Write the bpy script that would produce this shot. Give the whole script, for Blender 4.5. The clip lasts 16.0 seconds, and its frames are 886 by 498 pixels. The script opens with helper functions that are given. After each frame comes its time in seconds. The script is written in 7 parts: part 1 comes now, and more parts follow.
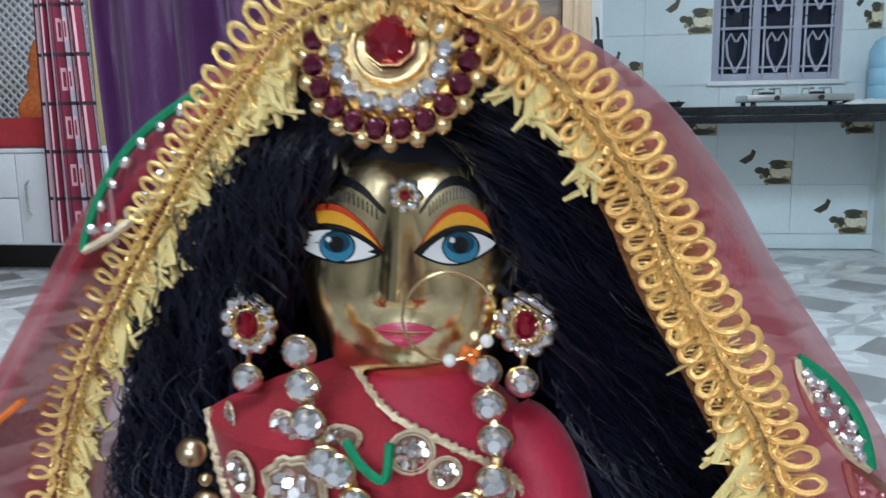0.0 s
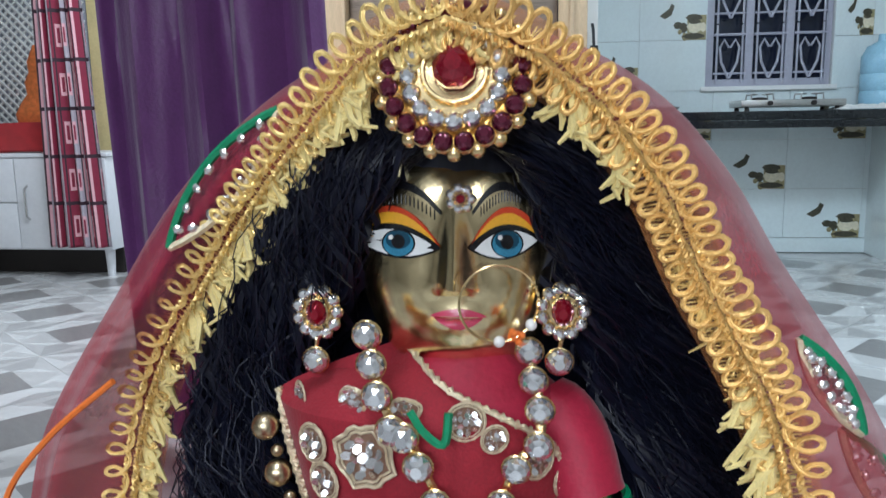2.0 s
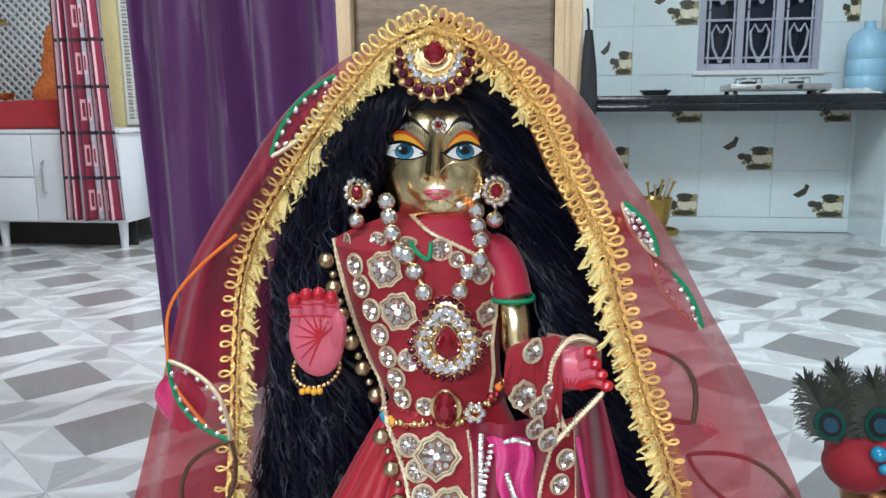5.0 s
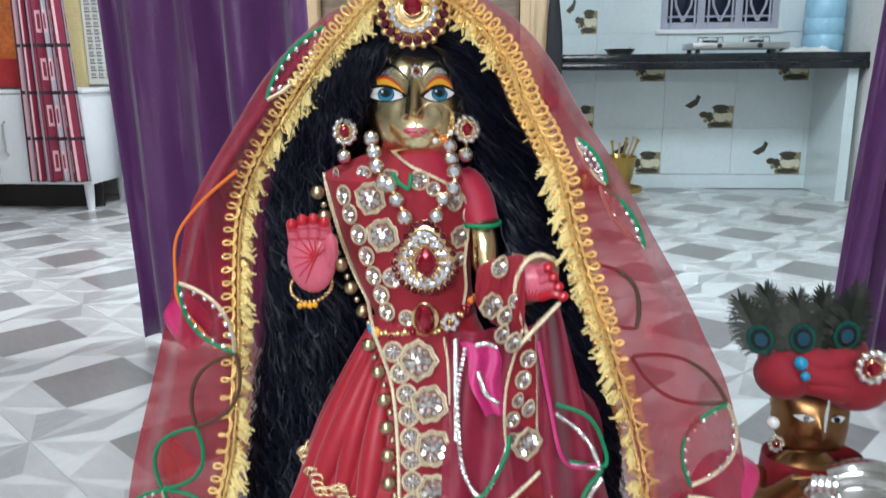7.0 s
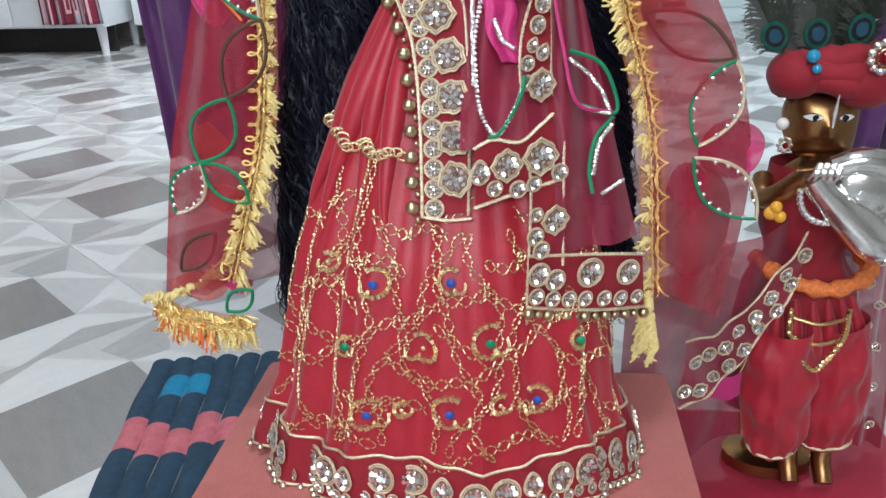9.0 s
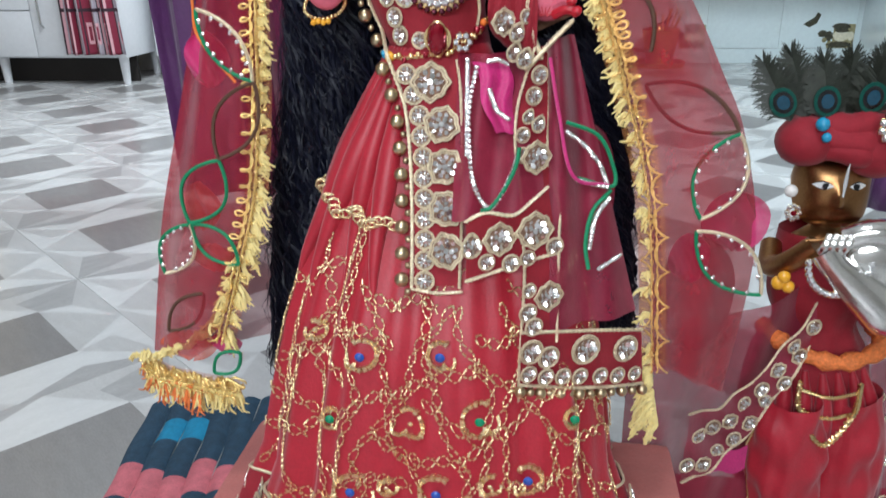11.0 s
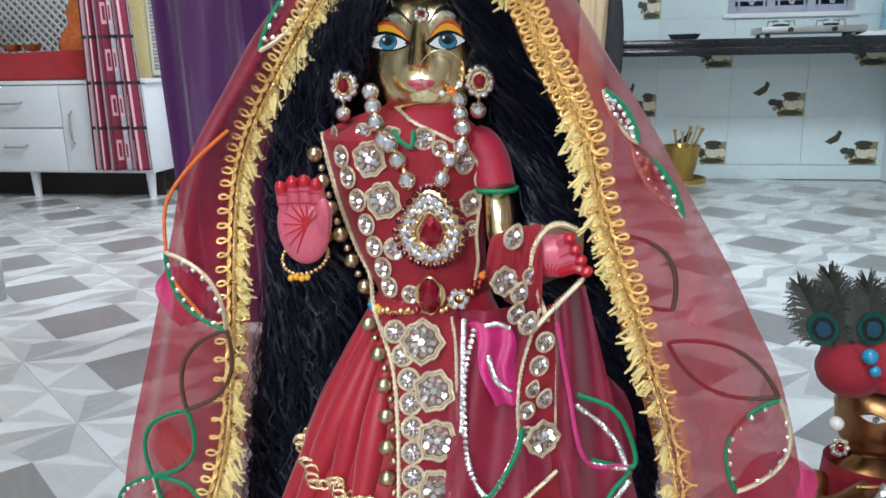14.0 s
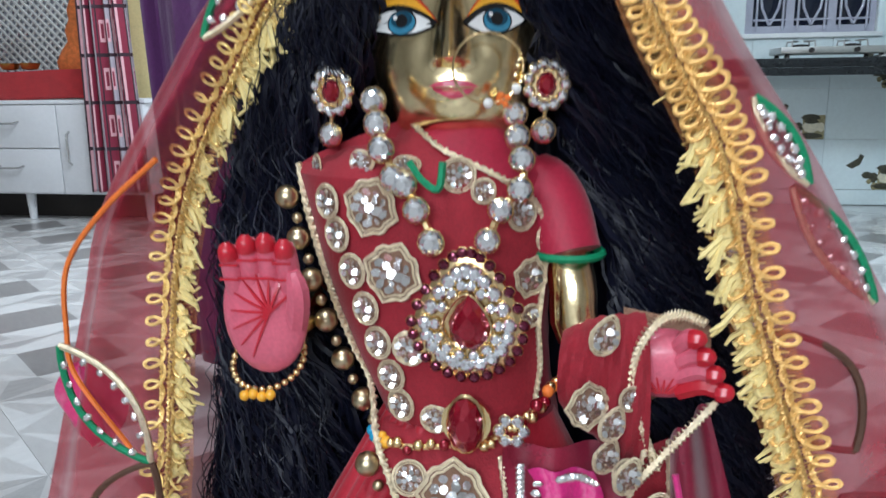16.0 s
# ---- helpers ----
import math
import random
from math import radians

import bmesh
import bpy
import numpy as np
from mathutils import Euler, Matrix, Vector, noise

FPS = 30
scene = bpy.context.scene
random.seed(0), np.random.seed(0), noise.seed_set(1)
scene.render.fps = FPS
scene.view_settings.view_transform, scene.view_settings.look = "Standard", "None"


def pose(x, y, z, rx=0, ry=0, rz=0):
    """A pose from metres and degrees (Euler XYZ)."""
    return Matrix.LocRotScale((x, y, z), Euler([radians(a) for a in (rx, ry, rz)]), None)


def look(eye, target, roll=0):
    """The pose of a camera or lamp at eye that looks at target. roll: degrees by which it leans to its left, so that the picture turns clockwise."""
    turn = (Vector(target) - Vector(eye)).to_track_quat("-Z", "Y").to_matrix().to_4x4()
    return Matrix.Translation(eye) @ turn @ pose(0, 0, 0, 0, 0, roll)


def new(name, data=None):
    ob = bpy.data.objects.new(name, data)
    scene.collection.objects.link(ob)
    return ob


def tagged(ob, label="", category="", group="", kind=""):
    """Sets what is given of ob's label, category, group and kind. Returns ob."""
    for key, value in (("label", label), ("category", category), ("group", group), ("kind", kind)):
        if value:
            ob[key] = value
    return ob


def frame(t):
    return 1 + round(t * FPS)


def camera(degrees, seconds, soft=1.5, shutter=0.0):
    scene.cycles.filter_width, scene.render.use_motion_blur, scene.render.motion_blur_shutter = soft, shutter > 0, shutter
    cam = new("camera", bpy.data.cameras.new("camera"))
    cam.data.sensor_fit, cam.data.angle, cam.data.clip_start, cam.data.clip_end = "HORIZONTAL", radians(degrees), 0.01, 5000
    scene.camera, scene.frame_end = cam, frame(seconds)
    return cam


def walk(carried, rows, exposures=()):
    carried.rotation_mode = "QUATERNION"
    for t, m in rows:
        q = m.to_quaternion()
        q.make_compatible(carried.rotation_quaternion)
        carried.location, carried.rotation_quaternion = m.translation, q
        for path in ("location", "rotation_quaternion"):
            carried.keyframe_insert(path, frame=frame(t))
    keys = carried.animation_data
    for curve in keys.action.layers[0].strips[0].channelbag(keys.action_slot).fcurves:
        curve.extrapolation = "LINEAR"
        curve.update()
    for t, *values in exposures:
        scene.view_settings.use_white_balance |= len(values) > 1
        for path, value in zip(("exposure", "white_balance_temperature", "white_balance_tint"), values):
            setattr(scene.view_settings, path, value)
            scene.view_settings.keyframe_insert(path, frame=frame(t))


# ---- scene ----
cam = camera(60.0, 16.0, shutter=0.5)
PATH = [
    (0, (0.076, -0.143, 0.847), (-0.198, 1.81, 0.517), -0.9),
    (0.5, (0.064, -0.162, 0.856), (-0.21, 1.792, 0.529), -0.7),
    (1, (0.067, -0.171, 0.858), (-0.2, 1.785, 0.538), -1.0),
    (1.5, (0.076, -0.179, 0.863), (-0.187, 1.778, 0.543), -1.2),
    (2, (0.063, -0.177, 0.85), (-0.196, 1.78, 0.531), -0.9),
    (2.5, (0.063, -0.183, 0.844), (-0.209, 1.772, 0.52), -0.7),
    (3, (0.065, -0.219, 0.846), (-0.228, 1.734, 0.531), -0.6),
    (3.5, (0.08, -0.262, 0.854), (-0.214, 1.692, 0.54), -0.7),
    (4, (0.098, -0.334, 0.837), (-0.189, 1.616, 0.5), -0.6),
    (6.5, (0.096, -0.405, 0.837), (-0.1, 1.545, 0.438), -0.4),
    (7, (0.099, -0.444, 0.829), (-0.076, 1.495, 0.369), -0.5),
    (7.5, (0.111, -0.489, 0.801), (-0.061, 1.419, 0.227), -0.9),
    (8, (0.102, -0.515, 0.738), (-0.096, 1.343, 0.026), -1.7),
    (10.3, (0.11, -0.492, 0.69), (-0.143, 1.318, -0.121), -1.1),
    (10.5, (0.111, -0.485, 0.701), (-0.147, 1.335, -0.086), -0.9),
    (11, (0.119, -0.484, 0.719), (-0.145, 1.363, 0.0), -1.0),
    (11.5, (0.121, -0.471, 0.744), (-0.157, 1.402, 0.099), -1.4),
    (12, (0.121, -0.449, 0.761), (-0.168, 1.439, 0.17), -1.6),
    (12.5, (0.117, -0.43, 0.781), (-0.181, 1.47, 0.233), -1.8),
    (13, (0.113, -0.413, 0.785), (-0.188, 1.495, 0.267), -1.6),
    (13.5, (0.116, -0.403, 0.797), (-0.194, 1.51, 0.303), -1.3),
    (14, (0.125, -0.388, 0.801), (-0.205, 1.527, 0.325), -1.0),
    (14.5, (0.127, -0.355, 0.821), (-0.21, 1.566, 0.38), -0.8),
    (15, (0.104, -0.301, 0.843), (-0.23, 1.625, 0.417), -0.8),
    (15.5, (0.085, -0.253, 0.824), (-0.24, 1.67, 0.38), -1.1),
    (16, (0.082, -0.222, 0.79), (-0.262, 1.702, 0.368), -0.8),
]
walk(cam, [(t, look(eye, target, roll)) for t, eye, target, roll in PATH], [(t, e, k, 9) for t, e, k in ((0, -0.28, 5700), (2.0, -0.26, 5800), (4.0, -0.08, 6000), (6.5, 0.04, 6050), (13.0, 0.02, 6050), (16.0, -0.08, 5850))])

# ---------------------------------------------------------------- light
world = bpy.data.worlds.new("room_world")
scene.world = world
world.use_nodes = True
world.node_tree.nodes["Background"].inputs[0].default_value = (0.02, 0.025, 0.035, 1)
world.node_tree.nodes["Background"].inputs[1].default_value = 0.6


def ceiling_lamp(name, x, y, z, sx, sy, watts, colour):
    lamp = bpy.data.lights.new(name, "AREA")
    lamp.shape, lamp.size, lamp.size_y, lamp.energy, lamp.color = "RECTANGLE", sx, sy, watts, colour
    ob = new(name, lamp)
    ob.matrix_world = pose(x, y, z)
    return ob


ceiling_lamp("front_room_lamp", -0.15, -0.75, 2.62, 0.3, 1.1, 24, (0.94, 0.97, 1.0))
# Added soft fill from the south side; brightens the statue's face, no real fixture.
front_fill = ceiling_lamp("front_fill_panel", 0, 0, 0, 1.5, 0.5, 35, (0.95, 0.98, 1.0))
front_fill.matrix_world = look((-0.1, -2.1, 1.55), (0.0, 0.1, 0.75))
ceiling_lamp("hall_lamp", -1.6, 2.8, 2.62, 0.3, 1.1, 64, (0.93, 0.97, 1.0))
ceiling_lamp("kitchen_lamp", 1.1, 2.2, 2.62, 0.3, 0.6, 66, (0.8, 0.94, 1.0))


# ---------------------------------------------------------------- geometry helpers
class Geo:
    """Vertices, faces and material numbers of one mesh."""

    def __init__(self):
        self.v, self.f, self.m = [], [], []

    def add(self, verts, faces, m=0):
        n = len(self.v)
        self.v += [tuple(p) for p in verts]
        self.f += [tuple(i + n for i in f) for f in faces]
        self.m += [m] * len(faces)
        return self

    def box(self, x0, x1, y0, y1, z0, z1, m=0, b=0.0):
        b = min(b, (x1 - x0) / 3, (y1 - y0) / 3, (z1 - z0) / 3)
        if b <= 0:
            v = [(x, y, z) for z in (z0, z1) for y in (y0, y1) for x in (x0, x1)]
            return self.add(v, [(0, 2, 3, 1), (4, 5, 7, 6), (0, 1, 5, 4), (2, 6, 7, 3), (0, 4, 6, 2), (1, 3, 7, 5)], m)
        bm = bmesh.new()
        bmesh.ops.create_cube(bm, size=1)
        for q in bm.verts:
            q.co = ((x0 + x1) / 2 + q.co.x * (x1 - x0), (y0 + y1) / 2 + q.co.y * (y1 - y0), (z0 + z1) / 2 + q.co.z * (z1 - z0))
        bmesh.ops.bevel(bm, geom=bm.edges[:], offset=b, segments=2, affect="EDGES", profile=0.7)
        bm.verts.index_update()
        self.add([q.co[:] for q in bm.verts], [[q.index for q in f.verts] for f in bm.faces], m)
        bm.free()
        return self

    def tube(self, pts, r, n=6, m=0, closed=False):
        """A tube along pts; r is one radius or one for each point."""
        pts = [Vector(p) for p in pts]
        k = len(pts)
        rs = [r] * k if isinstance(r, (int, float)) else list(r)
        verts, faces = [], []
        last = None
        for i, p in enumerate(pts):
            a = pts[(i - 1) % k] if closed or i else p
            c = pts[(i + 1) % k] if closed or i < k - 1 else p
            t = (c - a)
            t = t.normalized() if t.length > 1e-9 else Vector((0, 0, 1))
            if last is None:
                last = t.orthogonal().normalized()
            side = last - t * last.dot(t)
            side = side.normalized() if side.length > 1e-6 else t.orthogonal().normalized()
            last = side
            up = t.cross(side)
            for j in range(n):
                w = 2 * math.pi * j / n
                verts.append(p + (side * math.cos(w) + up * math.sin(w)) * rs[i])
        for i in range(k if closed else k - 1):
            for j in range(n):
                a, b = i * n + j, i * n + (j + 1) % n
                i2 = (i + 1) % k
                faces.append((a, b, i2 * n + (j + 1) % n, i2 * n + j))
        if not closed:
            faces += [tuple(range(n))[::-1], tuple((k - 1) * n + j for j in range(n))]
        return self.add(verts, faces, m)

    def lathe(self, prof, c=(0, 0, 0), n=20, m=0, sx=1.0, sy=1.0):
        """A turned shape from (radius, height) pairs."""
        verts = [(c[0] + r * math.cos(2 * math.pi * j / n) * sx, c[1] + r * math.sin(2 * math.pi * j / n) * sy, c[2] + h) for r, h in prof for j in range(n)]
        faces = [(i * n + j, i * n + (j + 1) % n, (i + 1) * n + (j + 1) % n, (i + 1) * n + j) for i in range(len(prof) - 1) for j in range(n)]
        faces += [tuple(range(n))[::-1], tuple((len(prof) - 1) * n + j for j in range(n))]
        return self.add(verts, faces, m)

    def ball(self, c, r, n=10, m=0):
        r = (r, r, r) if isinstance(r, (int, float)) else r
        k = max(5, n // 2 + 1)
        prof = [(max(0.02, math.sin(math.pi * i / k)), -math.cos(math.pi * i / k)) for i in range(k + 1)]
        verts = [(c[0] + a * math.cos(2 * math.pi * j / n) * r[0], c[1] + a * math.sin(2 * math.pi * j / n) * r[1], c[2] + h * r[2]) for a, h in prof for j in range(n)]
        faces = [(i * n + j, i * n + (j + 1) % n, (i + 1) * n + (j + 1) % n, (i + 1) * n + j) for i in range(k) for j in range(n)]
        faces += [tuple(range(n))[::-1], tuple(k * n + j for j in range(n))]
        return self.add(verts, faces, m)

    def sheet(self, fn, nu, nv, m=0):
        verts = [fn(i / nu, j / nv) for i in range(nu + 1) for j in range(nv + 1)]
        faces = [(i * (nv + 1) + j, (i + 1) * (nv + 1) + j, (i + 1) * (nv + 1) + j + 1, i * (nv + 1) + j + 1) for i in range(nu) for j in range(nv)]
        return self.add(verts, faces, m)

    def stone(self, c, rx, rz, depth, m=0, n=8, turn=0.0, tip=0.0):
        """A cut stone facing -y: girdle, crown and flat table. tip draws its top out to a drop."""
        verts = []
        for k, y, twist in ((1.0, 0.0, 0.0), (1.0, -depth * 0.25, 0.0), (0.76, -depth * 0.7, 0.5), (0.4, -depth, 0.0)):
            for j in range(n):
                w = 2 * math.pi * (j + twist) / n + turn
                px, pz = math.cos(w) * rx * k, math.sin(w) * rz * k
                if tip and pz > 0:
                    pz *= 1 + tip * (1 - abs(math.cos(w))) ** 1.5
                    px *= 1 - 0.35 * tip * math.sin(w)
                verts.append((c[0] + px, c[1] + y, c[2] + pz))
        faces = [(j, (j + 1) % n, n + (j + 1) % n, n + j) for j in range(n)]
        for j in range(n):
            a, b = n + j, n + (j + 1) % n
            faces += [(a, b, 2 * n + j), (b, 2 * n + (j + 1) % n, 2 * n + j)]
            c0, c1 = 2 * n + j, 2 * n + (j + 1) % n
            faces += [(c0, c1, 3 * n + (j + 1) % n), (c0, 3 * n + (j + 1) % n, 3 * n + j)]
        faces += [tuple(range(n))[::-1], tuple(3 * n + j for j in range(n))]
        return self.add(verts, faces, m)


def mesh_of(name, g, mats, smooth=True):
    me = bpy.data.meshes.new(name)
    me.from_pydata(g.v, [], g.f)
    for q in mats if isinstance(mats, (list, tuple)) else [mats]:
        me.materials.append(q)
    me.polygons.foreach_set("material_index", g.m)
    me.polygons.foreach_set("use_smooth", [smooth] * len(g.f))
    bm = bmesh.new()
    bm.from_mesh(me)
    bmesh.ops.recalc_face_normals(bm, faces=bm.faces)
    if smooth:
        for e in bm.edges:
            if len(e.link_faces) == 2 and e.calc_face_angle(0) > 0.7:
                e.smooth = False
    bm.to_mesh(me)
    bm.free()
    return me


def thing(name, g, mats, label, category, group="", kind="", smooth=True):
    """A top-level thing made of one mesh."""
    return tagged(new(name, mesh_of(name, g, mats, smooth)), label, category, group, kind)


def empty(name, at, label, category, group="", kind=""):
    """A top-level thing that holds parts; parts keep world coordinates."""
    ob = new(name)
    ob.location = at
    ob.empty_display_size = 0.02
    return tagged(ob, label, category, group, kind)


def world_at(ob):
    p = Vector(ob.location)
    while ob.parent:
        ob = ob.parent
        p = p + Vector(ob.location)
    return p


def part(name, g, mats, parent, label="", smooth=True):
    """One mesh part under a thing or part, given in world coordinates."""
    ob = new(name, mesh_of(name, g, mats, smooth))
    ob.parent = parent
    ob.location = -world_at(parent)
    return tagged(ob, label)


def piece(name, me, parent, m):
    """A part on a shared mesh, placed by the world pose m."""
    ob = new(name, me)
    ob.parent = parent
    ob.matrix_basis = Matrix.Translation(-world_at(parent)) @ m
    return ob


# ---------------------------------------------------------------- materials
def material(name, base, rough=0.5, metal=0.0, var=0.15, scale=20.0, bump=0.1, fine=8.0, spec=0.5, sheen=0.0, coat=0.0, rnd=0.0, alpha=1.0, trans=0.0, ior=1.45, stretch=(1, 1, 1)):
    """A surface with colour and relief that vary at two scales."""
    mt = bpy.data.materials.new(name)
    mt.use_nodes = True
    nt = mt.node_tree
    b = nt.nodes["Principled BSDF"]
    co = nt.nodes.new("ShaderNodeTexCoord")
    mp = nt.nodes.new("ShaderNodeMapping")
    mp.inputs["Scale"].default_value = stretch
    nt.links.new(co.outputs["Object"], mp.inputs[0])
    n1, n2 = nt.nodes.new("ShaderNodeTexNoise"), nt.nodes.new("ShaderNodeTexNoise")
    n1.inputs["Scale"].default_value, n2.inputs["Scale"].default_value = scale, scale * fine
    n1.inputs["Detail"].default_value, n2.inputs["Detail"].default_value = 4, 3
    nt.links.new(mp.outputs[0], n1.inputs[0])
    nt.links.new(mp.outputs[0], n2.inputs[0])
    add = nt.nodes.new("ShaderNodeMath")
    add.operation = "ADD"
    nt.links.new(n1.outputs[0], add.inputs[0])
    nt.links.new(n2.outputs[0], add.inputs[1])
    rng = nt.nodes.new("ShaderNodeMapRange")
    rng.inputs[1].default_value, rng.inputs[2].default_value = 0.6, 1.4
    rng.inputs[3].default_value, rng.inputs[4].default_value = 1 - var, 1 + var
    nt.links.new(add.outputs[0], rng.inputs[0])
    value = rng.outputs[0]
    if rnd:
        info, rr, mul = nt.nodes.new("ShaderNodeObjectInfo"), nt.nodes.new("ShaderNodeMapRange"), nt.nodes.new("ShaderNodeMath")
        rr.inputs[3].default_value, rr.inputs[4].default_value = 1 - rnd, 1 + rnd
        mul.operation = "MULTIPLY"
        nt.links.new(info.outputs["Random"], rr.inputs[0])
        nt.links.new(rr.outputs[0], mul.inputs[0])
        nt.links.new(value, mul.inputs[1])
        value = mul.outputs[0]
    hue = nt.nodes.new("ShaderNodeHueSaturation")
    hue.inputs["Color"].default_value = (*base, 1)
    nt.links.new(value, hue.inputs["Value"])
    nt.links.new(hue.outputs[0], b.inputs["Base Color"])
    b.inputs["Roughness"].default_value, b.inputs["Metallic"].default_value = rough, metal
    b.inputs["Specular IOR Level"].default_value = spec
    b.inputs["Sheen Weight"].default_value = sheen
    b.inputs["Coat Weight"].default_value = coat
    b.inputs["Coat Roughness"].default_value = 0.06
    b.inputs["Alpha"].default_value = alpha
    b.inputs["Transmission Weight"].default_value = trans
    b.inputs["IOR"].default_value = ior
    if bump:
        bp = nt.nodes.new("ShaderNodeBump")
        bp.inputs["Strength"].default_value = bump
        bp.inputs["Distance"].default_value = 0.4 / scale
        nt.links.new(add.outputs[0], bp.inputs["Height"])
        nt.links.new(bp.outputs[0], b.inputs["Normal"])
    return mt


M_WALL = material("painted_plaster", (0.7, 0.69, 0.66), 0.7, var=0.06, scale=3, bump=0.05)
M_CEIL = material("white_ceiling", (0.78, 0.77, 0.74), 0.8, var=0.04, scale=3, bump=0.04)
M_GROUT = material("grout", (0.62, 0.65, 0.65), 0.8, scale=8)
M_T_DARK = material("tile_grey_dark", (0.235, 0.226, 0.22), 0.28, var=0.16, scale=14, bump=0.02, rnd=0.06, coat=0.25, stretch=(1, 4, 1))
M_T_MID = material("tile_grey_mid", (0.38, 0.375, 0.37), 0.28, var=0.14, scale=14, bump=0.02, rnd=0.06, coat=0.25, stretch=(4, 1, 1))
M_T_LIGHT = material("tile_grey_light", (0.5, 0.495, 0.485), 0.28, var=0.1, scale=14, bump=0.02, rnd=0.05, coat=0.25, stretch=(1, 4, 1))
M_T_WHITE = material("tile_white", (0.63, 0.63, 0.62), 0.26, var=0.06, scale=14, bump=0.02, rnd=0.04, coat=0.25, stretch=(4, 1, 1))
M_WT = material("wall_tile_glaze", (0.68, 0.76, 0.77), 0.14, var=0.05, scale=6, bump=0.015, rnd=0.04, coat=0.4)
M_CUP_D = material("printed_dark", (0.06, 0.055, 0.035), 0.2, var=0.5, scale=60, bump=0)
M_CUP_G = material("printed_olive", (0.3, 0.26, 0.14), 0.2, var=0.5, scale=60, bump=0)
M_CUP_C = material("printed_cream", (0.72, 0.66, 0.5), 0.2, var=0.2, scale=60, bump=0)
M_GRANITE = material("black_granite", (0.012, 0.014, 0.016), 0.12, var=0.6, scale=80, bump=0.02)
M_WOODF = material("pale_frame_wood", (0.56, 0.4, 0.24), 0.45, var=0.18, scale=6, bump=0.06, stretch=(6, 6, 0.7))
M_LAMIN = material("walnut_laminate", (0.2, 0.145, 0.105), 0.3, var=0.45, scale=3, bump=0.04, stretch=(0.6, 6, 9))
M_PURPLE = material("purple_curtain_cloth", (0.13, 0.035, 0.155), 0.42, var=0.15, scale=14, bump=0.08, sheen=0.35)
M_CABINET = material("white_laminate", (0.74, 0.75, 0.77), 0.35, var=0.04, scale=5, bump=0.02)
M_CHROME = material("brushed_steel", (0.6, 0.6, 0.6), 0.25, 1.0, var=0.1, scale=40)
M_DARK = material("dark_void", (0.02, 0.016, 0.014), 0.7, scale=10)
M_REDCLOTH = material("red_altar_cloth", (0.4, 0.015, 0.02), 0.75, var=0.2, scale=20, bump=0.15, sheen=0.3)
M_JALI = material("white_lattice_board", (0.72, 0.73, 0.72), 0.5, var=0.06, scale=12)
M_JALI_BACK = material("grey_board", (0.3, 0.32, 0.36), 0.6, var=0.15, scale=10)
M_YELLOW = material("cream_door_edge", (0.72, 0.6, 0.3), 0.5, var=0.1, scale=8)
M_CH_MAROON = material("maroon_print", (0.2, 0.015, 0.04), 0.7, var=0.15, scale=40, bump=0.1)
M_CH_BLACK = material("dark_print", (0.03, 0.012, 0.02), 0.7, var=0.15, scale=40, bump=0.1)
M_CH_PINK = material("pink_print", (0.62, 0.35, 0.38), 0.7, var=0.1, scale=40, bump=0.1)
M_CH_GREY = material("grey_mauve_print", (0.36, 0.32, 0.36), 0.7, var=0.1, scale=40, bump=0.1)
M_ORANGE = material("orange_garland", (0.75, 0.2, 0.05), 0.7, var=0.4, scale=40, bump=0.3)
M_BRASSPOT = material("old_brass", (0.55, 0.36, 0.1), 0.32, 1.0, var=0.2, scale=20)
M_WINFRAME = material("lilac_grey_paint", (0.4, 0.4, 0.48), 0.45, var=0.08, scale=10)
M_NIGHT = material("night_glass", (0.012, 0.016, 0.035), 0.05, var=0.2, scale=3, bump=0)
M_BAG = material("black_bag_cloth", (0.012, 0.012, 0.015), 0.6, var=0.3, scale=20, bump=0.2)
M_STEEL = material("worn_steel", (0.45, 0.45, 0.44), 0.3, 1.0, var=0.15, scale=30)
M_WHITECLOTH = material("white_cloth", (0.7, 0.7, 0.68), 0.85, var=0.1, scale=30, bump=0.2)
M_BLUEPL = material("blue_plastic", (0.32, 0.55, 0.7), 0.25, var=0.1, scale=10)
M_PAPER = material("calendar_paper", (0.74, 0.74, 0.68), 0.7, var=0.06, scale=20)
M_INK = material("calendar_ink", (0.2, 0.2, 0.22), 0.7, scale=30)

# ---------------------------------------------------------------- structure
X0, X1, Y0, Y1, YM, H = -4.6, 3.0, -2.2, 5.0, 1.75, 2.7


def wall(name, x0, x1, y0, y1, z0=0.0, z1=H, mt=M_WALL):
    return thing(name, Geo().box(x0, x1, y0, y1, z0, z1), mt, "cream painted plaster wall of the room", "wall", kind="structure", smooth=False)


wall("wall_west", X0 - 0.15, X0, Y0, Y1)
wall("wall_east", X1, X1 + 0.15, Y0, Y1)
wall("wall_south", X0 - 0.15, X1 + 0.15, Y0 - 0.15, Y0)
# divider with the wide curtained opening
wall("wall_divider_west", X0, -2.02, YM, YM + 0.15)
wall("wall_divider_east", 1.42, X1, YM, YM + 0.15)
wall("wall_divider_top", -2.02, 1.42, YM, YM + 0.15, 2.25, H)
# far end: wall behind the shrine, door wall, kitchen recess
wall("wall_north_shrine", X0, -1.6, 4.62, 4.77)
wall("wall_north_door_west", -1.6, -1.19, 4.35, 4.5)
wall("wall_north_door_top", -1.19, 0.2, 4.35, 4.5, 2.12, H)
wall("wall_kitchen_side", 0.2, 0.36, 4.35, Y1)
wall("wall_kitchen_east", 2.2, 2.36, 4.1, Y1)
thing("ceiling", Geo().box(X0, X1, Y0, Y1 + 0.15, H, H + 0.12), M_CEIL, "plain white painted ceiling", "ceiling", kind="structure", smooth=False)

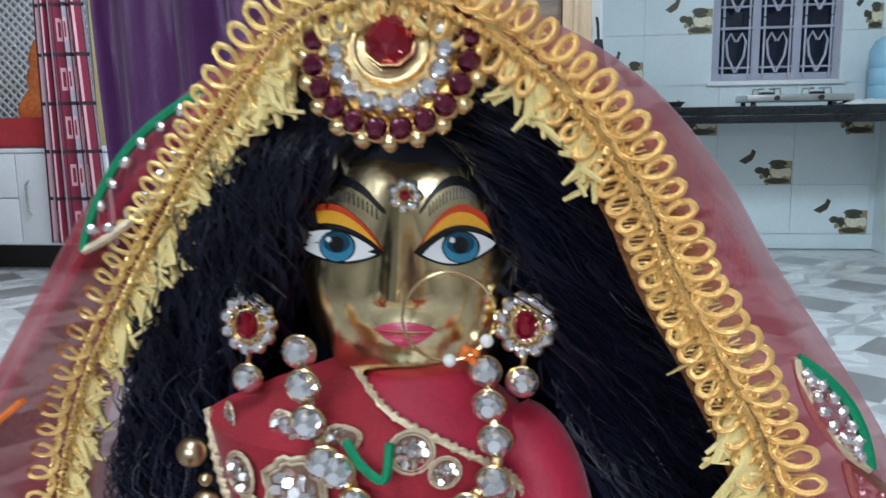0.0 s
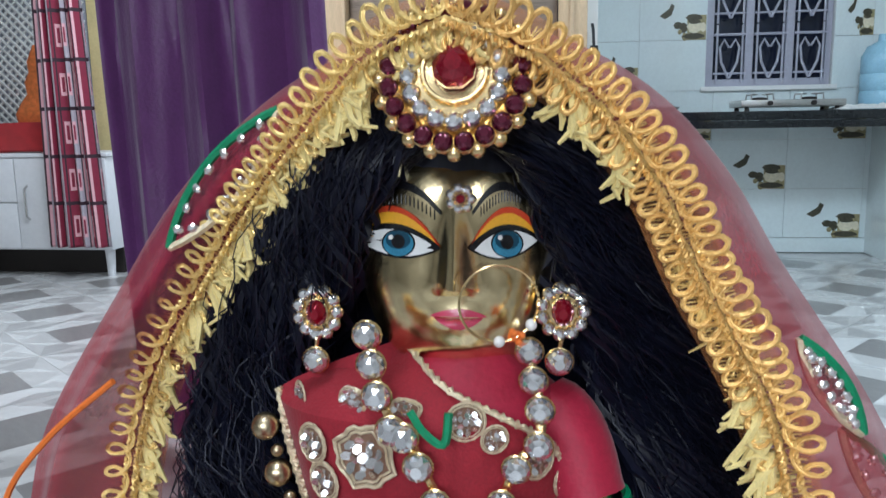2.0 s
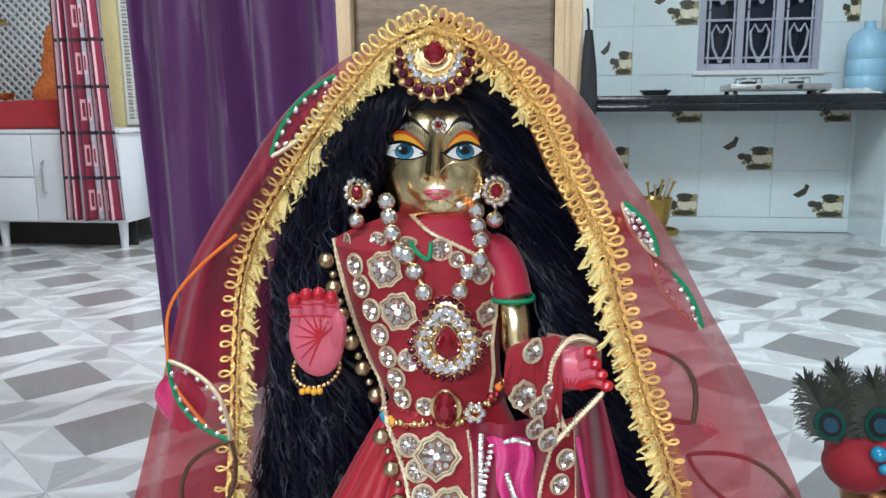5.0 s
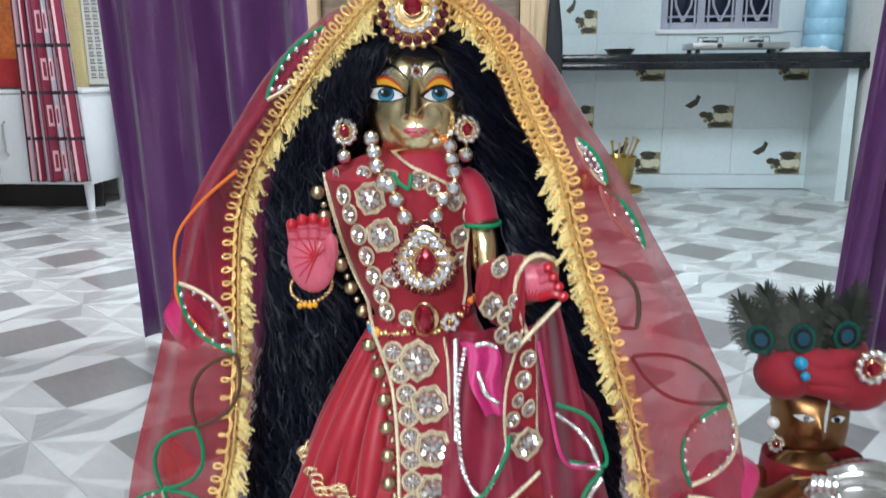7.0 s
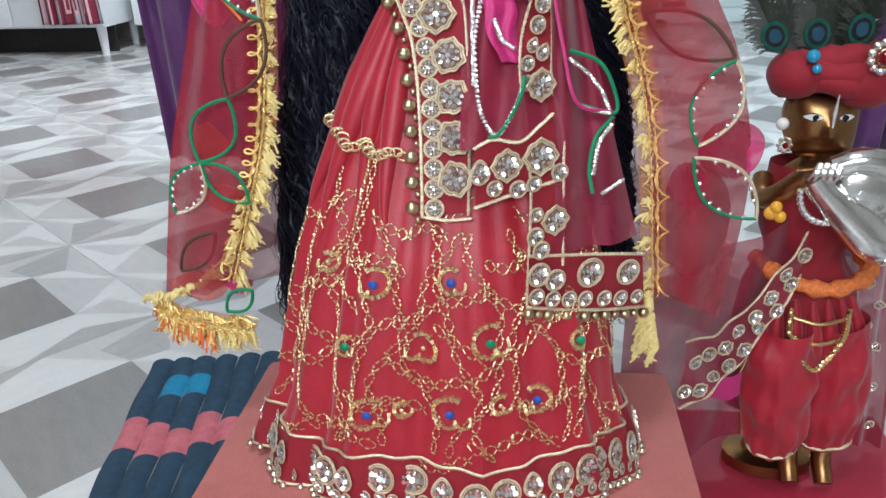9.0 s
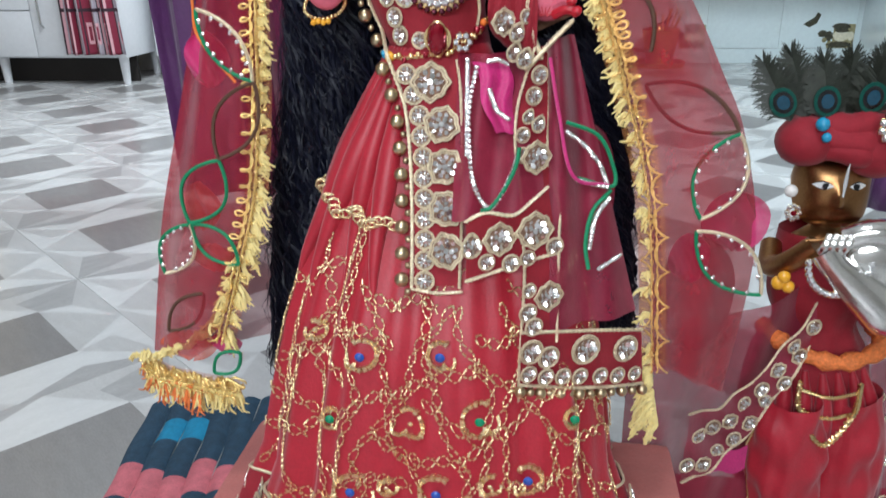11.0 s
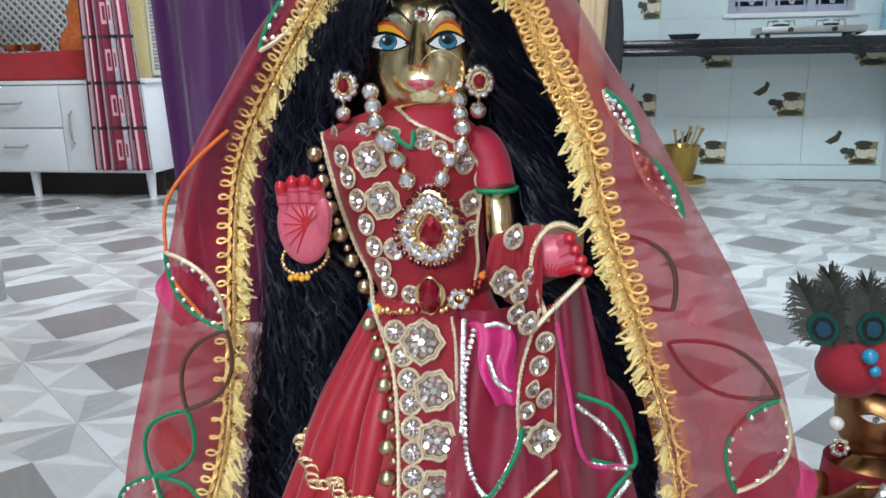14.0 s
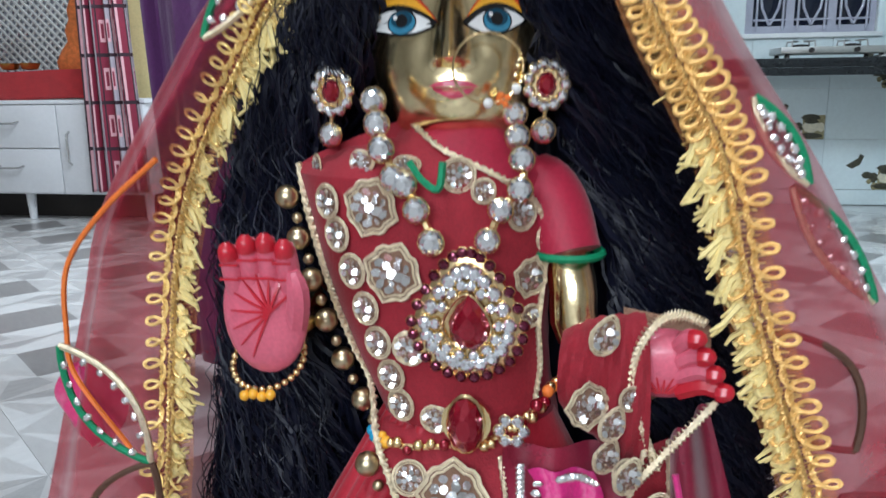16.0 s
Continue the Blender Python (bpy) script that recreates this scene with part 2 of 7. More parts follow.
# kitchen wall with the window opening
WX0, WX1, WZ0, WZ1 = 1.08, 1.84, 1.065, 2.0
gw = Geo()
gw.box(0.2, WX0, Y1, Y1 + 0.15, 0, H).box(WX1, X1, Y1, Y1 + 0.15, 0, H)
gw.box(WX0, WX1, Y1, Y1 + 0.15, 0, WZ0).box(WX0, WX1, Y1, Y1 + 0.15, WZ1, H)
wall_kitchen = thing("wall_north_kitchen", gw, M_GROUT, "kitchen wall clad in pale glazed tiles with coffee-cup prints", "wall", kind="structure", smooth=False)

# window with mullions, sash bars and a heart-shaped grille
window = empty("window_1", (WX0, Y1, WZ0), "grey-lilac window with dark panes and an iron heart grille", "window", kind="structure")
gf = Geo()
for x in (WX0, WX0 + 0.243, WX0 + 0.487, WX1 - 0.035):
    gf.box(x, x + 0.05 if x < WX1 - 0.04 else WX1, Y1 + 0.03, Y1 + 0.09, WZ0, WZ1, b=0.004)
gf.box(WX0, WX1, Y1 + 0.032, Y1 + 0.088, WZ0, WZ0 + 0.045, b=0.004).box(WX0, WX1, Y1 + 0.032, Y1 + 0.088, WZ1 - 0.05, WZ1, b=0.004)
part("window_frame", gf, M_WINFRAME, window)
part("window_sill", Geo().box(WX0 - 0.03, WX1 + 0.03, Y1 - 0.03, Y1 + 0.03, WZ0 - 0.03, WZ0 - 0.002, b=0.004), M_JALI, window)
for i in range(3):
    a = WX0 + 0.05 + 0.243 * i
    b = min(a + 0.193, WX1 - 0.035)
    part("pane", Geo().box(a, b, Y1 + 0.1, Y1 + 0.106, WZ0 + 0.04, WZ1 - 0.04), M_NIGHT, window)
    c, w = (a + b) / 2, (b - a) / 2
    gg = Geo()
    for z0 in (WZ0 + 0.05, WZ0 + 0.42):
        for s in (-1, 1):
            gg.tube([(c + s * w * 0.02, Y1 + 0.015, z0), (c + s * w * 0.5, Y1 + 0.015, z0 + 0.1), (c + s * w * 0.62, Y1 + 0.015, z0 + 0.19), (c + s * w * 0.35, Y1 + 0.015, z0 + 0.24), (c + s * w * 0.05, Y1 + 0.015, z0 + 0.19)], 0.008, 6)
            gg.tube([(c + s * w * 0.8, Y1 + 0.015, z0 - 0.03), (c + s * w * 0.8, Y1 + 0.015, z0 + 0.33)], 0.007, 6)
        gg.tube([(c - w, Y1 + 0.015, z0 + 0.27), (c + w, Y1 + 0.015, z0 + 0.27)], 0.009, 6)
        gg.tube([(c - w, Y1 + 0.015, z0 + 0.03), (c + w, Y1 + 0.015, z0 + 0.03)], 0.007, 6)
    part("grille", gg, M_WINFRAME, window)
thing("backdrop", Geo().box(WX0 - 0.3, WX1 + 0.3, Y1 + 0.3, Y1 + 0.32, 0.6, 2.4), M_NIGHT, "dark night outside the window", "backdrop", kind="structure", smooth=False)

# floor slab; its printed tiles are laid last
floor = thing("floor", Geo().box(X0 - 0.1, X1 + 0.1, Y0 - 0.1, Y1 + 0.1, -0.15, -0.005), M_T_LIGHT, "glossy grey and white geometric printed floor tiles", "floor", kind="structure", smooth=False)

# door with horizontal walnut grain in a pale wooden frame
door = empty("door_1", (-0.5, 4.35, 0), "walnut-grain laminate door in a pale wooden frame", "door", kind="structure")
part("door_leaf", Geo().box(-1.065, 0.135, 4.36, 4.4, 0.01, 2.03, b=0.004), M_LAMIN, door)
part("door_frame", Geo().box(-1.215, -1.07, 4.3, 4.42, 0, 2.12, b=0.008).box(0.14, 0.3, 4.3, 4.42, 0, 2.12, b=0.008).box(-1.07, 0.14, 4.302, 4.418, 2.035, 2.12, b=0.008), M_WOODF, door, "pale wooden frame")
part("moulding", Geo().box(-1.1, -1.075, 4.285, 4.3, 0, 2.1, b=0.006).box(0.2, 0.225, 4.285, 4.3, 0, 2.1, b=0.006), M_WOODF, door)
# jamb of the wide opening
jamb = empty("door_frame_2", (-1.95, YM, 0), "pale wooden jamb of the wide opening on a grey stone foot", "door frame", kind="structure")
part("jamb", Geo().box(-2.02, -1.87, YM - 0.03, YM + 0.18, 0.14, 2.25, b=0.01), M_WOODF, jamb)
part("jamb_foot", Geo().box(-2.03, -1.86, YM - 0.04, YM + 0.19, 0, 0.14, b=0.006), M_T_MID, jamb, "grey stone foot")
part("jamb", Geo().box(1.27, 1.42, YM - 0.03, YM + 0.18, 0, 2.25, b=0.01), M_WOODF, jamb)
part("head_board", Geo().box(-1.87, 1.27, YM - 0.028, YM + 0.178, 2.17, 2.25, b=0.008), M_WOODF, jamb)


# ---------------------------------------------------------------- curtains
def curtain(name, xa, xb, za, zb, y, folds, depth, mt, label, pinch=0.0, lean=0.0, seed=0):
    rnd = random.Random(seed)
    ph = [rnd.uniform(-0.5, 0.5) for _ in range(folds + 2)]

    def fn(u, v):
        k = min(int(u * folds), folds - 1)
        w = u * folds * 2 * math.pi + ph[k] * 0.35
        amp = depth * (0.45 + 0.55 * v) * (0.75 + 0.25 * math.sin(7 * u + seed))
        width = (xb - xa) * (1 - pinch * (1 - v) ** 1.2)
        x = xa + lean * v + width * u + 0.35 * amp * math.sin(w * 0.5 + seed)
        return (x, y + amp * math.sin(w) + 0.006 * math.sin(w * 2.7 + 9 * v), za + (zb - za) * v)
    g = Geo().sheet(fn, folds * 12, 24)
    ob = thing(name, g, mt, label, "curtain")
    so = ob.modifiers.new("thickness", "SOLIDIFY")
    so.thickness = 0.002
    return ob


curtain("purple_curtain", -1.09, -0.5, 2.16, 0.03, 1.7, 4, 0.06, M_PURPLE, "long purple satin curtain gathered in folds in the opening", lean=0.07, seed=3)
curtain("purple_curtain", 1.1, 1.36, 2.16, 0.03, 1.7, 4, 0.03, M_PURPLE, "narrow purple satin curtain drawn aside at the opening", lean=-0.1, seed=5)
rod = Geo().tube([(-1.86, 1.7, 2.13), (1.26, 1.7, 2.13)], 0.012, 10)
thing("curtain_rod", rod, M_STEEL, "thin steel curtain rod across the opening", "curtain rod")

# ---------------------------------------------------------------- kitchen
counter = empty("kitchen_counter", (1.5, 4.7, 0), "black granite kitchen counter slab on tiled supports", "counter")
part("slab", Geo().box(0.362, 2.198, 4.42, 4.998, 0.85, 0.9, b=0.006), M_GRANITE, counter)
part("front_lip", Geo().box(0.362, 2.198, 4.41, 4.44, 0.805, 0.848, b=0.006), M_GRANITE, counter)
part("support", Geo().box(2.1, 2.16, 4.46, 4.99, 0, 0.85), M_WT, counter)

pot = empty("brass_pot", (0.82, 4.84, 0), "brass pot of wooden ladles on a tray by the wall", "pot")
part("tray", Geo().lathe([(0.02, 0), (0.16, 0), (0.17, 0.03), (0.155, 0.032), (0.14, 0.012), (0.02, 0.012)], (0.82, 4.84, 0), 20), M_BRASSPOT, pot)
part("body", Geo().lathe([(0.05, 0.02), (0.09, 0.022), (0.085, 0.05), (0.1, 0.1), (0.115, 0.2), (0.125, 0.235), (0.118, 0.238), (0.1, 0.2), (0.03, 0.05)], (0.82, 4.84, 0), 20), M_BRASSPOT, pot)
for i, (dx, dy, l) in enumerate(((0.05, 0.02, 0.36), (0.09, 0.0, 0.37), (-0.04, 0.03, 0.34), (0.0, -0.03, 0.33), (0.12, 0.02, 0.35))):
    part("ladle", Geo().tube([(0.82 + dx * 0.2, 4.84 + dy * 0.2, 0.1), (0.82 + dx, 4.84 + dy, l - 0.03), (0.82 + dx * 1.1, 4.84 + dy, l)], [0.006, 0.007, 0.014], 6), M_WOODF if i % 2 else M_BRASSPOT, pot)
thing("brass_jug", Geo().lathe([(0.03, 0), (0.055, 0.01), (0.06, 0.06), (0.035, 0.11), (0.05, 0.14), (0.045, 0.14), (0.02, 0.1)], (0.6, 4.86, 0), 16), M_BRASSPOT, "small brass water jug on the floor", "jug")

stove = empty("gas_stove", (1.55, 4.7, 0.9), "two-burner steel gas stove on the black counter", "stove")
part("body", Geo().box(1.2, 1.78, 4.55, 4.85, 0.925, 0.965, b=0.008), M_STEEL, stove)
for x in (1.24, 1.74):
    for y in (4.58, 4.82):
        part("foot", Geo().lathe([(0.012, 0), (0.016, 0.002), (0.012, 0.025)], (x, y, 0.9), 8), M_DARK, stove)
for x in (1.34, 1.62):
    g = Geo().lathe([(0.02, 0), (0.045, 0), (0.045, 0.015), (0.02, 0.018)], (x, 4.7, 0.965), 14)
    part("burner", g, M_DARK, stove)
    for k in range(4):
        w = math.pi / 4 + k * math.pi / 2
        g = Geo().tube([(x + 0.09 * math.cos(w), 4.7 + 0.09 * math.sin(w), 0.965), (x + 0.085 * math.cos(w), 4.7 + 0.085 * math.sin(w), 1.0), (x + 0.03 * math.cos(w), 4.7 + 0.03 * math.sin(w), 1.0)], 0.005, 5)
        part("pan_support", g, M_STEEL, stove)
for x in (1.36, 1.6):
    part("knob", Geo().tube([(x, 4.55, 0.945), (x, 4.53, 0.945)], 0.014, 10), M_DARK, stove)


def crumple(x0, x1, y0, y1, z, h, seed):
    def fn(u, v):
        e = min(u, 1 - u, v, 1 - v) * 5
        k = min(1, e)
        return (x0 + (x1 - x0) * u, y0 + (y1 - y0) * v, z + 0.004 + k * h * (0.5 + 0.5 * noise.noise((u * 6, v * 5, seed))))
    return Geo().sheet(fn, 26, 18)


thing("dish_cloth", crumple(1.72, 2.06, 4.5, 4.72, 0.9, 0.045, 3.3), M_WHITECLOTH, "crumpled white dish cloth on the counter", "cloth")
thing("water_can", Geo().lathe([(0.05, 0), (0.11, 0.004), (0.12, 0.02), (0.12, 0.1), (0.114, 0.11), (0.12, 0.12), (0.12, 0.2), (0.114, 0.21), (0.12, 0.22), (0.12, 0.31), (0.09, 0.37), (0.035, 0.4), (0.032, 0.44), (0.01, 0.44)], (2.06, 4.8, 0.9), 24), M_BLUEPL, "pale blue ribbed plastic water can on the counter", "water can")
thing("steel_dish", Geo().lathe([(0.03, 0), (0.07, 0), (0.1, 0.035), (0.095, 0.036), (0.065, 0.006), (0.02, 0.006)], (0.78, 4.7, 0.9), 18), M_STEEL, "small steel dish on the counter", "dish")
bag = Geo()


def bag_fn(u, v):
    w = 2 * math.pi * u
    r = (0.02 + 0.03 * math.sin(math.pi * min(1, v * 1.05) * 0.8)) * (1 + 0.15 * math.sin(3 * w + 4 * v))
    return (0.335 + r * math.cos(w), 4.245 + 0.55 * r * math.sin(w), 1.27 - 0.7 * v)


bag.sheet(bag_fn, 20, 16).tube([(0.335, 4.25, 1.25), (0.33, 4.27, 1.36), (0.325, 4.29, 1.39)], 0.008, 6)
thing("hanging_bag", bag, M_BAG, "black cloth bag hanging from the door frame", "bag")

# ---------------------------------------------------------------- shrine cabinet
cab = empty("shrine_cabinet", (-3.2, 4.15, 0), "white cabinet with drawers and door on short legs", "cabinet")
CX0, CX1, CY0, CY1 = -4.3, -2.42, 3.95, 4.45
part("body", Geo().box(CX0, CX1, CY0, CY1, 0.16, 0.7, b=0.004), M_CABINET, cab)
part("top", Geo().box(CX0 - 0.01, CX1 + 0.012, CY0 - 0.012, CY1, 0.702, 0.725, b=0.005), M_CABINET, cab)
for x in (CX0 + 0.1, -3.27, CX1 - 0.05):
    for y in (CY0 + 0.05, CY1 - 0.06):
        part("leg", Geo().tube([(x, y, 0.16), (x, y, 0)], [0.03, 0.022], 10), M_CABINET, cab)


# Dark sheet added between the legs to stand for shade under the cabinet.
part("under_shade_sheet", Geo().box(CX0 + 0.02, CX1 - 0.02, CY0 + 0.14, CY0 + 0.16, 0, 0.158), M_DARK, cab, "dark sheet added for the shade under the cabinet")


def pull(x, z, wide, upright=False):
    s = wide / 2
    if upright:
        p = [(x, CY0 - 0.012, z - s), (x, CY0 - 0.04, z - s * 0.8), (x, CY0 - 0.04, z + s * 0.8), (x, CY0 - 0.012, z + s)]
    else:
        p = [(x - s, CY0 - 0.012, z), (x - s * 0.8, CY0 - 0.04, z - 0.01), (x + s * 0.8, CY0 - 0.04, z - 0.01), (x + s, CY0 - 0.012, z)]
    return Geo().tube(p, 0.007, 7)


for x0, x1 in ((-3.66, -2.99),):
    for z0, z1 in ((0.17, 0.435), (0.443, 0.695)):
        d = part("drawer", Geo().box(x0, x1, CY0 - 0.016, CY0 - 0.002, z0, z1, b=0.003), M_CABINET, cab)
        part("handle", pull((x0 + x1) / 2, (z0 + z1) / 2 + 0.03, 0.16), M_CHROME, d, "steel bar handle")
for x0, x1, hx in ((-2.983, CX1 + 0.0, -2.915), (CX0, -3.668, -3.73)):
    d = part("cabinet_door", Geo().box(x0, x1, CY0 - 0.016, CY0 - 0.002, 0.17, 0.695, b=0.003), M_CABINET, cab)
    part("handle", pull(hx, 0.44, 0.2, True), M_CHROME, d, "steel bar handle")

# red cloth on the cabinet, draped over a low step
step = Geo()
step.sheet(lambda u, v: (-4.05 + 1.3 * u, 4.02 + (0.0 if v < 0.4 else (v - 0.4) * 0.6) + 0.012 * math.sin(20 * u) * max(0, 0.4 - v), 0.728 + min(v / 0.4, 1) * 0.17 + 0.005 * math.sin(9 * u)), 50, 20)
cloth = thing("altar_cloth", step, M_REDCLOTH, "red cloth draped over the shrine step", "cloth")
cloth.modifiers.new("thickness", "SOLIDIFY").thickness = 0.004
thing("shrine_step", Geo().box(-4.02, -2.78, 4.04, 4.4, 0.727, 0.885, b=0.006), M_CABINET, "low white step under the red cloth", "step")
# garlanded shrine figure, plain
fig = Geo().lathe([(0.02, 0), (0.14, 0.0), (0.15, 0.05), (0.11, 0.12), (0.07, 0.17), (0.08, 0.24), (0.05, 0.3), (0.055, 0.36), (0.03, 0.42), (0.012, 0.46)], (-2.98, 4.22, 0.902), 20, sy=0.7)
thing("shrine_figure", fig, M_ORANGE, "small orange garlanded shrine figure on red cloth", "figure")
for x in (-3.4, -3.26):
    thing("brass_bowl", Geo().lathe([(0.02, 0), (0.045, 0.005), (0.06, 0.04), (0.055, 0.042), (0.02, 0.012)], (x, 4.12, 0.905), 14), M_BRASSPOT, "little brass bowl on the red shrine cloth", "bowl", "shrine bowls")
bell = Geo().lathe([(0.012, 0), (0.11, 0.0), (0.1, 0.02), (0.05, 0.05), (0.012, 0.09)], (-3.3, 4.1, 1.36), 16).tube([(-3.3, 4.1, 1.44), (-3.3, 4.1, 2.69)], 0.004, 5)
thing("hanging_lamp", bell, M_BRASSPOT, "brass hanging shrine lamp on a thin chain", "lamp")

# carved lattice behind the shrine
jali = empty("lattice_screen", (-3.4, 4.55, 0.73), "white carved lattice screen behind the shrine", "screen")
part("backing", Geo().box(-4.5, -2.84, 4.56, 4.6, 0.73, 2.3), M_JALI_BACK, jali)
gl = Geo()
for i in range(44):
    for s in (-1, 1):
        x = -4.9 + i * 0.06
        a, b = (x, 0.75), (x + s * 1.0, 1.75)
        pts = []
        for k in range(2):
            px, pz = (a, b)[k]
            pts.append([px, pz])
        # clip to the board
        (ax, az), (bx, bz) = pts
        lo, hi = 0.0, 1.0
        for lim, sign in ((-4.48, 1), (-2.85, -1)):
            da, db = (ax - lim) * sign, (bx - lim) * sign
            if da < 0 and db < 0:
                lo, hi = 1, 0
            elif da < 0:
                lo = max(lo, da / (da - db))
            elif db < 0:
                hi = min(hi, da / (da - db))
        if hi > lo:
            gl.tube([(ax + (bx - ax) * lo, 4.55 + 0.003 * s, az + (bz - az) * lo), (ax + (bx - ax) * hi, 4.55 + 0.003 * s, az + (bz - az) * hi)], 0.009, 4)
part("lattice", gl, M_JALI, jali)

# calendar board and cream edge beside the shrine
cal = empty("wall_calendar", (-2.52, 4.6, 0.75), "printed paper calendar on the wall beside the shrine", "calendar")
part("sheet", Geo().box(-2.73, -2.4, 4.6, 4.612, 0.74, 1.6), M_PAPER, cal)
gi = Geo()
for r in range(17):
    for c in range(6):
        gi.box(-2.71 + c * 0.052, -2.672 + c * 0.052, 4.597, 4.599, 0.78 + r * 0.047, 0.789 + r * 0.047)
        for q in range(3):
            gi.box(-2.708 + c * 0.052 + q * 0.011, -2.702 + c * 0.052 + q * 0.011, 4.597, 4.599, 0.796 + r * 0.047, 0.814 + r * 0.047)
tagged(part("printed_bars", gi, M_INK, cal), kind="stuff")
thing("cream_door_edge", Geo().box(-2.835, -2.735, 4.56, 4.6, 0, 2.1, b=0.006), M_YELLOW, "cream painted wooden edge board by the calendar", "board")
side = empty("side_cupboard", (-2.11, 4.4, 0), "low white side cupboard, the shade below it a dark block", "cupboard")
part("body", Geo().box(-2.36, -1.86, 4.2, 4.6, 0.14, 0.74, b=0.006), M_CABINET, side)
# Not a real base: a dark block put in for the cupboard's underside shade.
part("base", Geo().box(-2.35, -1.87, 4.3, 4.59, 0, 0.139), M_DARK, side, "dark block added for the shade below")


# checked curtain beside the shrine
def checked():
    g = Geo()
    xa, xb, za, zb, nu, nv = -2.75, -2.38, 1.775, 0.19, 84, 78

    def fn(u, v):
        w = u * 4.5 * 2 * math.pi
        x = xa + 0.03 * (1 - v) + (xb - xa - 0.1 * (1 - v)) * u + 0.01 * math.sin(w * 0.5)
        return (x, 3.86 + 0.022 * math.sin(w), za + (zb - za) * v)
    g.sheet(fn, nu, nv)
    for i in range(nu):
        for j in range(nv):
            a, b = i % 14, j % 13
            m = 1 if a in (0, 7) or b == 0 else (2 if 1 <= a <= 2 else (3 if (i // 14) % 2 and a > 7 else 0))
            if 8 < a < 13 and 4 <= b <= 9:
                m = 2 if b in (4, 9) or a in (9, 12) else 0
            if a in (3, 4) and (i // 14) % 2 == 0:
                m = 3
            g.m[i * nv + j] = m
    ob = thing("checked_curtain", g, [M_CH_MAROON, M_CH_BLACK, M_CH_PINK, M_CH_GREY], "maroon, pink and grey checked curtain hanging by the shrine", "curtain")
    ob.modifiers.new("thickness", "SOLIDIFY").thickness = 0.002


checked()
thing("checked_curtain_rod", Geo().tube([(-4.5, 3.86, 1.76), (-2.2, 3.86, 1.76)], 0.01, 8).tube([(-2.22, 3.86, 1.76), (-2.22, 4.63, 1.76)], 0.008, 8), M_STEEL, "thin steel rod over the shrine", "curtain rod")

# ---------------------------------------------------------------- materials of the dressed statues
M_BRASS = material("polished_brass", (0.9, 0.75, 0.44), 0.2, 1.0, var=0.14, scale=55, bump=0.03, fine=5)
M_SILVER = material("polished_silver", (0.86, 0.86, 0.84), 0.16, 1.0, var=0.1, scale=60, bump=0.05)
M_BRASS_DK = material("dark_brass", (0.36, 0.19, 0.08), 0.34, 1.0, var=0.2, scale=60, bump=0.03)
M_GOLD = material("gold_metal", (0.86, 0.66, 0.34), 0.24, 1.0, var=0.12, scale=200, bump=0.06)
M_BEAD = material("antique_gold_bead", (0.6, 0.5, 0.32), 0.3, 1.0, var=0.12, scale=150, bump=0.05)
M_PINKHAND = material("pink_painted_hand", (0.66, 0.13, 0.19), 0.35, var=0.14, scale=90, bump=0.06, coat=0.2)
M_REDTIP = material("red_painted_fingertip", (0.5, 0.015, 0.03), 0.3, var=0.12, scale=90, bump=0.04, coat=0.3)
M_PWHITE = material("white_enamel", (0.82, 0.82, 0.8), 0.25, var=0.03, scale=90, bump=0.0, coat=0.4)
M_PBLACK = material("black_enamel", (0.008, 0.008, 0.01), 0.22, var=0.2, scale=90, bump=0.0, coat=0.4)
M_PBLUE = material("blue_iris_enamel", (0.05, 0.22, 0.34), 0.22, var=0.35, scale=300, bump=0.0, coat=0.4)
M_PTEAL = material("deep_teal_enamel", (0.012, 0.06, 0.1), 0.22, var=0.2, scale=300, bump=0.0, coat=0.4)
M_PORANGE = material("yellow_orange_enamel", (0.85, 0.42, 0.03), 0.3, var=0.1, scale=120, bump=0.0, coat=0.3)
M_PRED = material("red_enamel", (0.62, 0.06, 0.02), 0.3, var=0.1, scale=120, bump=0.0, coat=0.3)
M_LIP = material("rose_lip_enamel", (0.55, 0.05, 0.11), 0.28, var=0.12, scale=120, bump=0.02, coat=0.3)
M_HAIR = material("black_wig_fibre", (0.006, 0.007, 0.017), 0.42, var=0.4, scale=120, bump=0.08, spec=0.33, stretch=(1, 1, 0.15))
M_RED = material("crimson_velvet", (0.29, 0.01, 0.022), 0.75, var=0.18, scale=120, bump=0.16, sheen=0.12)
M_REDSAT = material("scarlet_satin", (0.4, 0.014, 0.03), 0.42, var=0.14, scale=60, bump=0.06, sheen=0.2)
M_ROSE = material("rose_red_silk", (0.38, 0.01, 0.04), 0.55, var=0.14, scale=70, bump=0.08, sheen=0.15)
M_PINK = material("hot_pink_silk", (0.55, 0.02, 0.17), 0.4, var=0.2, scale=80, bump=0.12, sheen=0.2)
M_YARN = material("yellow_yarn", (0.86, 0.7, 0.28), 0.6, var=0.22, scale=220, bump=0.2, sheen=0.3)
M_LACE_AMBER = material("amber_lace_braid", (0.93, 0.6, 0.2), 0.15, 0.5, var=0.35, scale=200, bump=0.3, spec=0.8)
M_LACE = material("gold_lace_braid", (0.95, 0.7, 0.26), 0.16, 0.55, var=0.35, scale=200, bump=0.3, spec=0.8)
M_ZARI = material("silver_gold_thread", (0.84, 0.72, 0.5), 0.32, 0.65, var=0.3, scale=500, bump=0.4)
M_SEQUIN = material("silver_sequin", (0.92, 0.92, 0.92), 0.2, 0.95, var=0.15, scale=300, bump=0.1)
M_CRYSTAL = material("clear_crystal", (0.95, 0.97, 1.0), 0.05, 0.86, var=0.06, scale=300, bump=0.0, coat=0.6)
